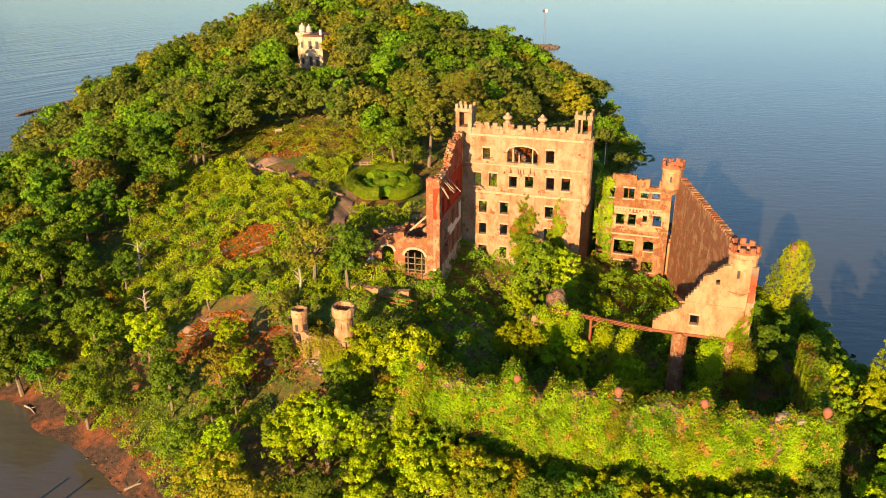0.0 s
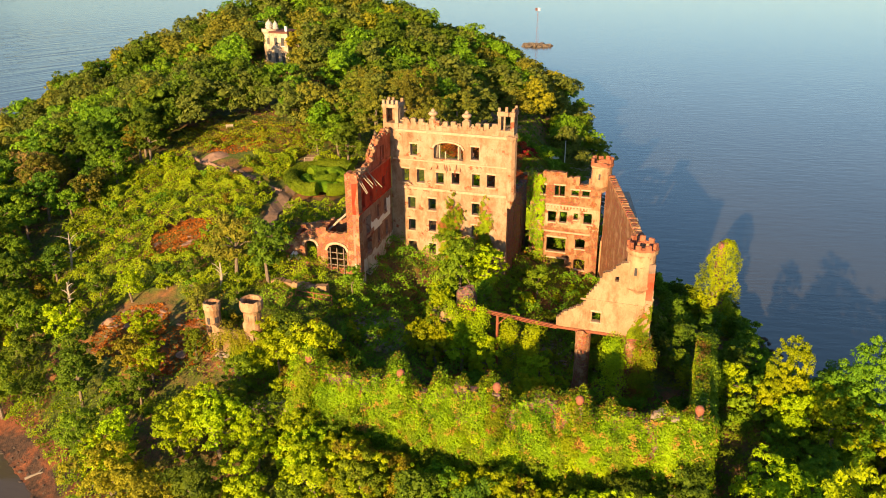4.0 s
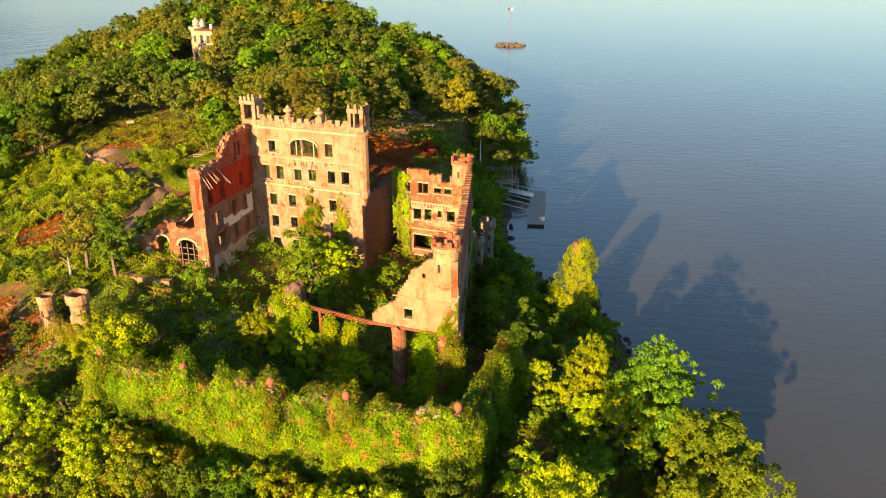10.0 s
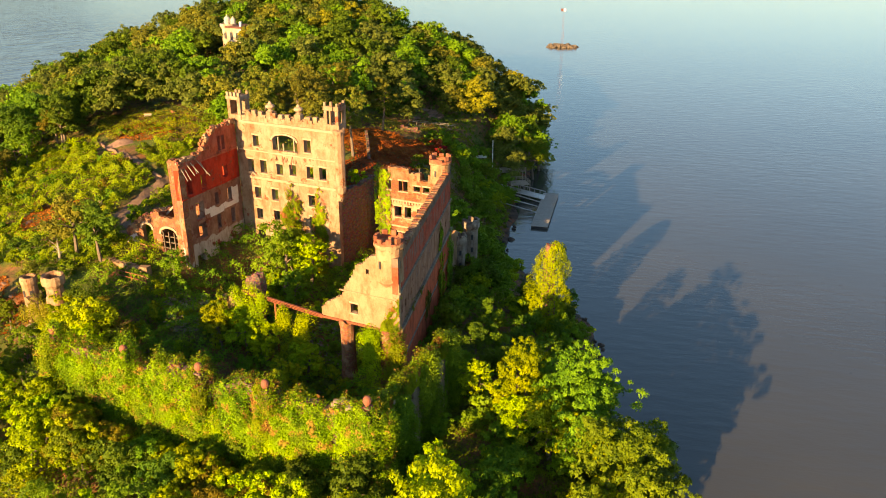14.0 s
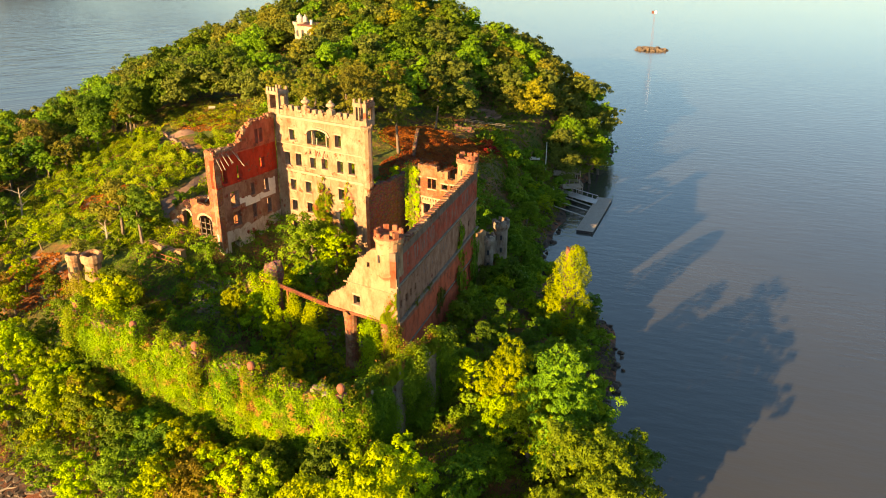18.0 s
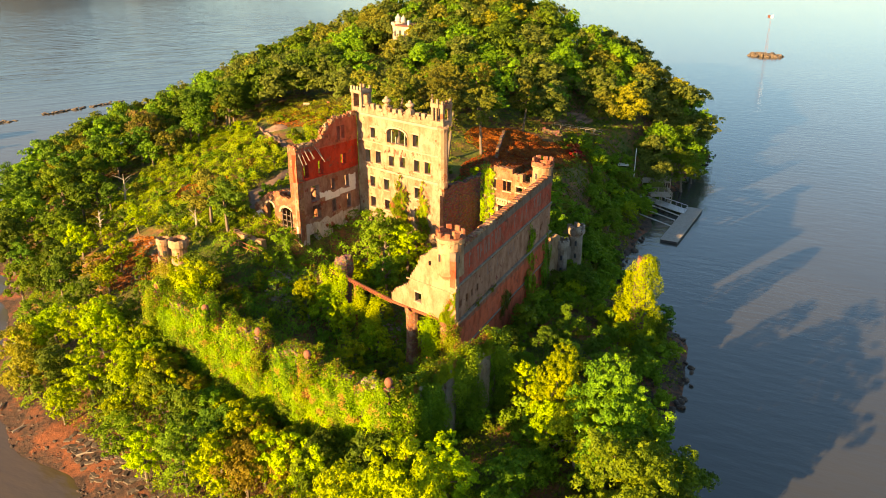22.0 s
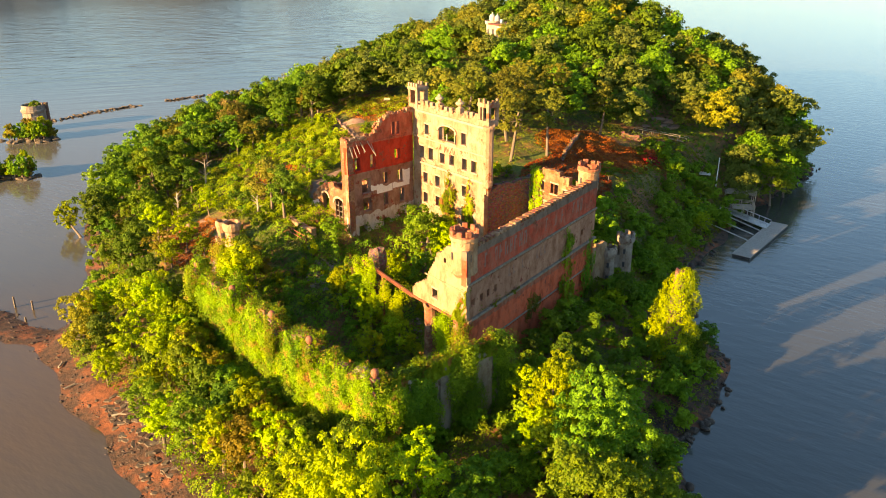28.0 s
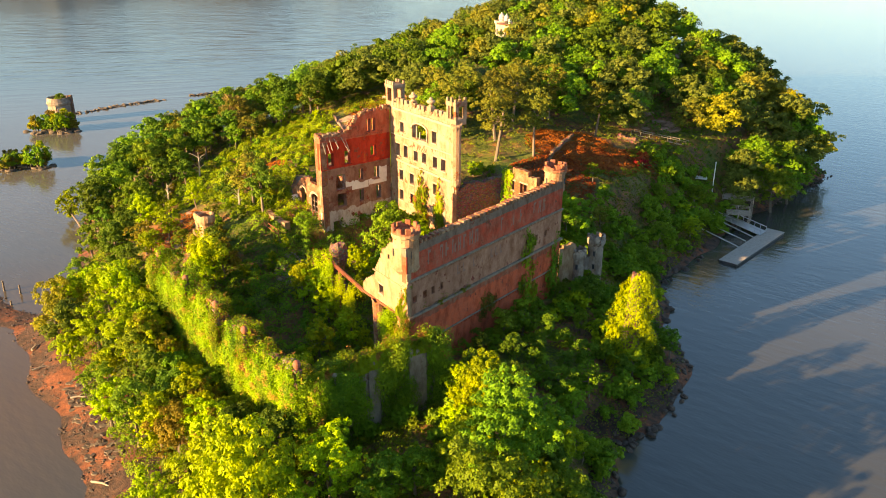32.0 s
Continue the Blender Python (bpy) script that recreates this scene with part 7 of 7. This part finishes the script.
def hedge(cx, cy, arcs):
    h_ = thing("clipped_hedge", "clipped rounded green hedges in curling bands", "hedge")
    r_ = np.random.default_rng(8)
    for rad, a0, a1, w, hh in arcs:
        path, P, N = [], [], []
        for i in range(22):
            a = a0 + (a1 - a0) * i / 21
            path.append((cx + rad * math.cos(a), cy + 0.85 * rad * math.sin(a)))
        bm = bmesh.new()
        tube(bm, [(x, y, ground_z(x, y) + hh * 0.45) for x, y in path], [w * 0.8] * len(path), 8)
        band = part("hedge_band", bm, L_GREEN, h_)
        n_ = int(260 * len(path) * w)
        k = r_.integers(0, len(path) - 1, n_)
        t_ = r_.uniform(size=n_)
        A, B_ = np.array(path)[k], np.array(path)[k + 1]
        c = A + (B_ - A) * t_[:, None]
        d = unit(np.concatenate([B_ - A, np.zeros((n_, 1))], 1))
        side = np.stack([-d[:, 1], d[:, 0], np.zeros(n_)], -1)
        th = r_.uniform(-0.4, 3.54, n_)
        nn = side * np.cos(th)[:, None] + np.array((0, 0, 1.0)) * np.sin(th)[:, None]
        p = np.concatenate([c, (height(c[:, 0], c[:, 1]) + hh * 0.45)[:, None]], 1) + nn * w * 0.9
        part("leaves", quads_mesh("leaves", kites(p, nn, 0.13, r_, 0.4), L_GREEN), None, band)


hedge(-10.8, 139.5, ((6.6, 0.9, 4.6, 1.5, 3.6), (3.6, -0.6, 2.6, 1.4, 3.4), (1.4, 2.0, 6.2, 1.3, 3.2), (5.6, -1.4, 0.5, 1.4, 3.2), (3.7, 3.2, 5.4, 1.3, 2.8)))
for x, y, a, mat_ in ((-36, 166, 20, M_WOOD), (-31, 168, -30, M_BALL), (-28, 164, 40, M_BALL)):
    seat = thing("garden_bench", "small painted garden bench on the terrace", "bench", "garden seats")
    m = pose(x, y, ground_z(x, y), 0, 0, a)
    for nm, b_ in (("seat", (-0.8, -0.25, 0.42, 0.8, 0.25, 0.5)), ("backrest", (-0.8, 0.22, 0.5, 0.8, 0.3, 0.95)), ("leg", (-0.75, -0.2, 0, -0.65, 0.25, 0.42)), ("leg", (0.65, -0.2, 0, 0.75, 0.25, 0.42))):
        bm = bmesh.new()
        box(bm, *b_, m, 0.02)
        part(nm, bm, mat_, seat)
rng = np.random.default_rng(71)
for i in range(46):
    a, q = rng.uniform(0, 6.28), 4 + 9 * math.sqrt(rng.uniform())
    x, y = -29 + q * math.cos(a), 153 + 0.9 * q * math.sin(a)
    if not clear(np.array([x]), np.array([y]))[0]:
        continue
    plant((K_SHRUB[2], K_SHRUB[3], K_SHRUB[0], K_FLOWER[0])[i % 4], x, y, rng.uniform(0.25, 0.6), rng.uniform(0, 360), "garden plants")

# rubble spilled down the court's slope
r = np.random.default_rng(91)
bm = bmesh.new()
bmesh.ops.create_icosphere(bm, subdivisions=1, radius=1.0)
base_v = np.array([v.co for v in bm.verts])
base_f = np.array([[v.index for v in f.verts] for f in bm.faces])
bm.free()
for cx, cy, rx, ry, n_ in ((3.5, 98.5, 4.0, 5.0, 420), (11.0, 98.0, 3.0, 3.5, 260), (-15, 92, 4, 3, 160), (26.0, 98, 5, 6, 160)):
    VV, FF = [], []
    for i in range(n_):
        a, q = r.uniform(0, 6.28), math.sqrt(r.uniform())
        x, y, s_ = cx + rx * q * math.cos(a), cy + ry * q * math.sin(a), r.uniform(0.12, 0.42)
        VV.append(base_v * s_ * r.uniform(0.5, 1.2, (12, 3)) * np.array((1.3, 1, 0.7)) + np.array((x, y, ground_z(x, y) + 0.15)))
        FF.append(base_f + 12 * i)
    me = bpy.data.meshes.new("rubble")
    me.from_pydata(np.concatenate(VV).tolist(), [], np.concatenate(FF).tolist())
    tagged(part("rubble", me, M_GREYST), "heap of grey broken stone and brick rubble", "rubble", kind="stuff")
VV, FF = [], []
for i in range(6500):
    x, y, s_ = r.uniform(-56, 20), r.uniform(50, 84), 0.05 + 0.28 * r.uniform() ** 3
    z = ground_z(x, y)
    if not -0.05 < z < 1.3 or noise.noise(Vector((x * 0.25, y * 0.25, 0))) + 0.3 * r.normal() < -0.1:
        continue
    VV.append(base_v * s_ * r.uniform(0.5, 1.2, (12, 3)) * np.array((1.3, 1, 0.6)) + np.array((x, y, z + 0.03)))
    FF.append(base_f + 12 * len(FF))
me = bpy.data.meshes.new("beach_stones")
me.from_pydata(np.concatenate(VV).tolist(), [], np.concatenate(FF).tolist())
tagged(part("beach_stones", me, M_BEACH), "dark stones strewn over the mud bank", "stones", kind="stuff")
# stone edging along the garden walk, and a rail by the hedges
edge = thing("garden_edging", "row of rough edging stones along the terrace", "edging")
for i in range(30):
    f = i / 29
    x, y = -41.5 + 22.5 * f, 152.6 - 16.0 * f
    ob = part("stone", SLABS[i % 5], None, edge)
    ob.matrix_basis = pose(x, y, ground_z(x, y) + 0.2, 0, 0, -36 + rng.uniform(-10, 10)) @ Matrix.Diagonal((0.55, 0.35, 0.5, 1))
rail = thing("wooden_rail", "short weathered wooden rail by the garden path", "fence")
for i in range(3):
    bm = bmesh.new()
    box(bm, -16.8 + i * 1.5, 150.0, ground_z(-16, 150) - 0.3, -16.68 + i * 1.5, 150.12, ground_z(-16, 150) + 1.1)
    part("post", bm, M_WOOD, rail)
for z in (0.55, 1.0):
    bm = bmesh.new()
    box(bm, -16.9, 150.13, ground_z(-16, 150) + z, -13.6, 150.2, ground_z(-16, 150) + z + 0.1)
    part("bar", bm, M_WOOD, rail)

# flat cracked slabs and stranded logs on the mud bank
r = random.Random(23)
shelf = thing("rock_shelf", "flat cracked rock slabs bared on the mud bank", "rock")
for i in range(150):
    x = r.uniform(-8, 14)
    y = 60.6 - 0.32 * (x - 1) + r.uniform(-3.6, 2.4)
    z = ground_z(x, y)
    if not 0.1 < z < 2.2:
        continue
    bm = bmesh.new()
    w, d = r.uniform(0.3, 0.8), r.uniform(0.25, 0.6)
    corners = [(w * math.cos(a + r.uniform(-0.3, 0.3)) * r.uniform(0.8, 1.1), d * math.sin(a + r.uniform(-0.3, 0.3)) * r.uniform(0.8, 1.1)) for a in (0.3, 1.3, 2.4, 3.4, 4.5, 5.5)]
    lo = [bm.verts.new((px, py, -0.1)) for px, py in corners]
    hi = [bm.verts.new((px * 0.92, py * 0.92, r.uniform(0.05, 0.12))) for px, py in corners]
    bm.faces.new(hi)
    for k in range(6):
        bm.faces.new((lo[k], lo[(k + 1) % 6], hi[(k + 1) % 6], hi[k]))
    ob = part("slab", bm, M_ROCK if i % 3 else M_BEACH, shelf)
    ob.matrix_basis = pose(x, y, z + 0.04, r.uniform(-6, 6), r.uniform(-6, 6), r.uniform(0, 360))
for x, y, a, ln in ((16.5, 52.2, 15, 3.4), (-16.5, 61.6, 70, 2.6), (-24.0, 64.5, 110, 1.8), (-3.5, 60.4, 40, 2.2), (-38, 77.5, 30, 3.0), (-60, 95.0, -40, 3.2)):
    bm = bmesh.new()
    tube(bm, [(-ln / 2, 0, 0.05), (0, 0.15, 0.2), (ln / 2, 0, 0.12)], [0.17, 0.13, 0.06], 6)
    tube(bm, [(0, 0.15, 0.2), (ln * 0.22, ln * 0.2, 0.5)], [0.08, 0.03], 5)
    ob = part("driftwood_log", bm, M_WOOD)
    ob.matrix_basis = pose(x, y, max(ground_z(x, y), 0) + 0.08, 0, 0, a)
    tagged(ob, "bleached driftwood log stranded on the mud", "driftwood", "stranded logs")
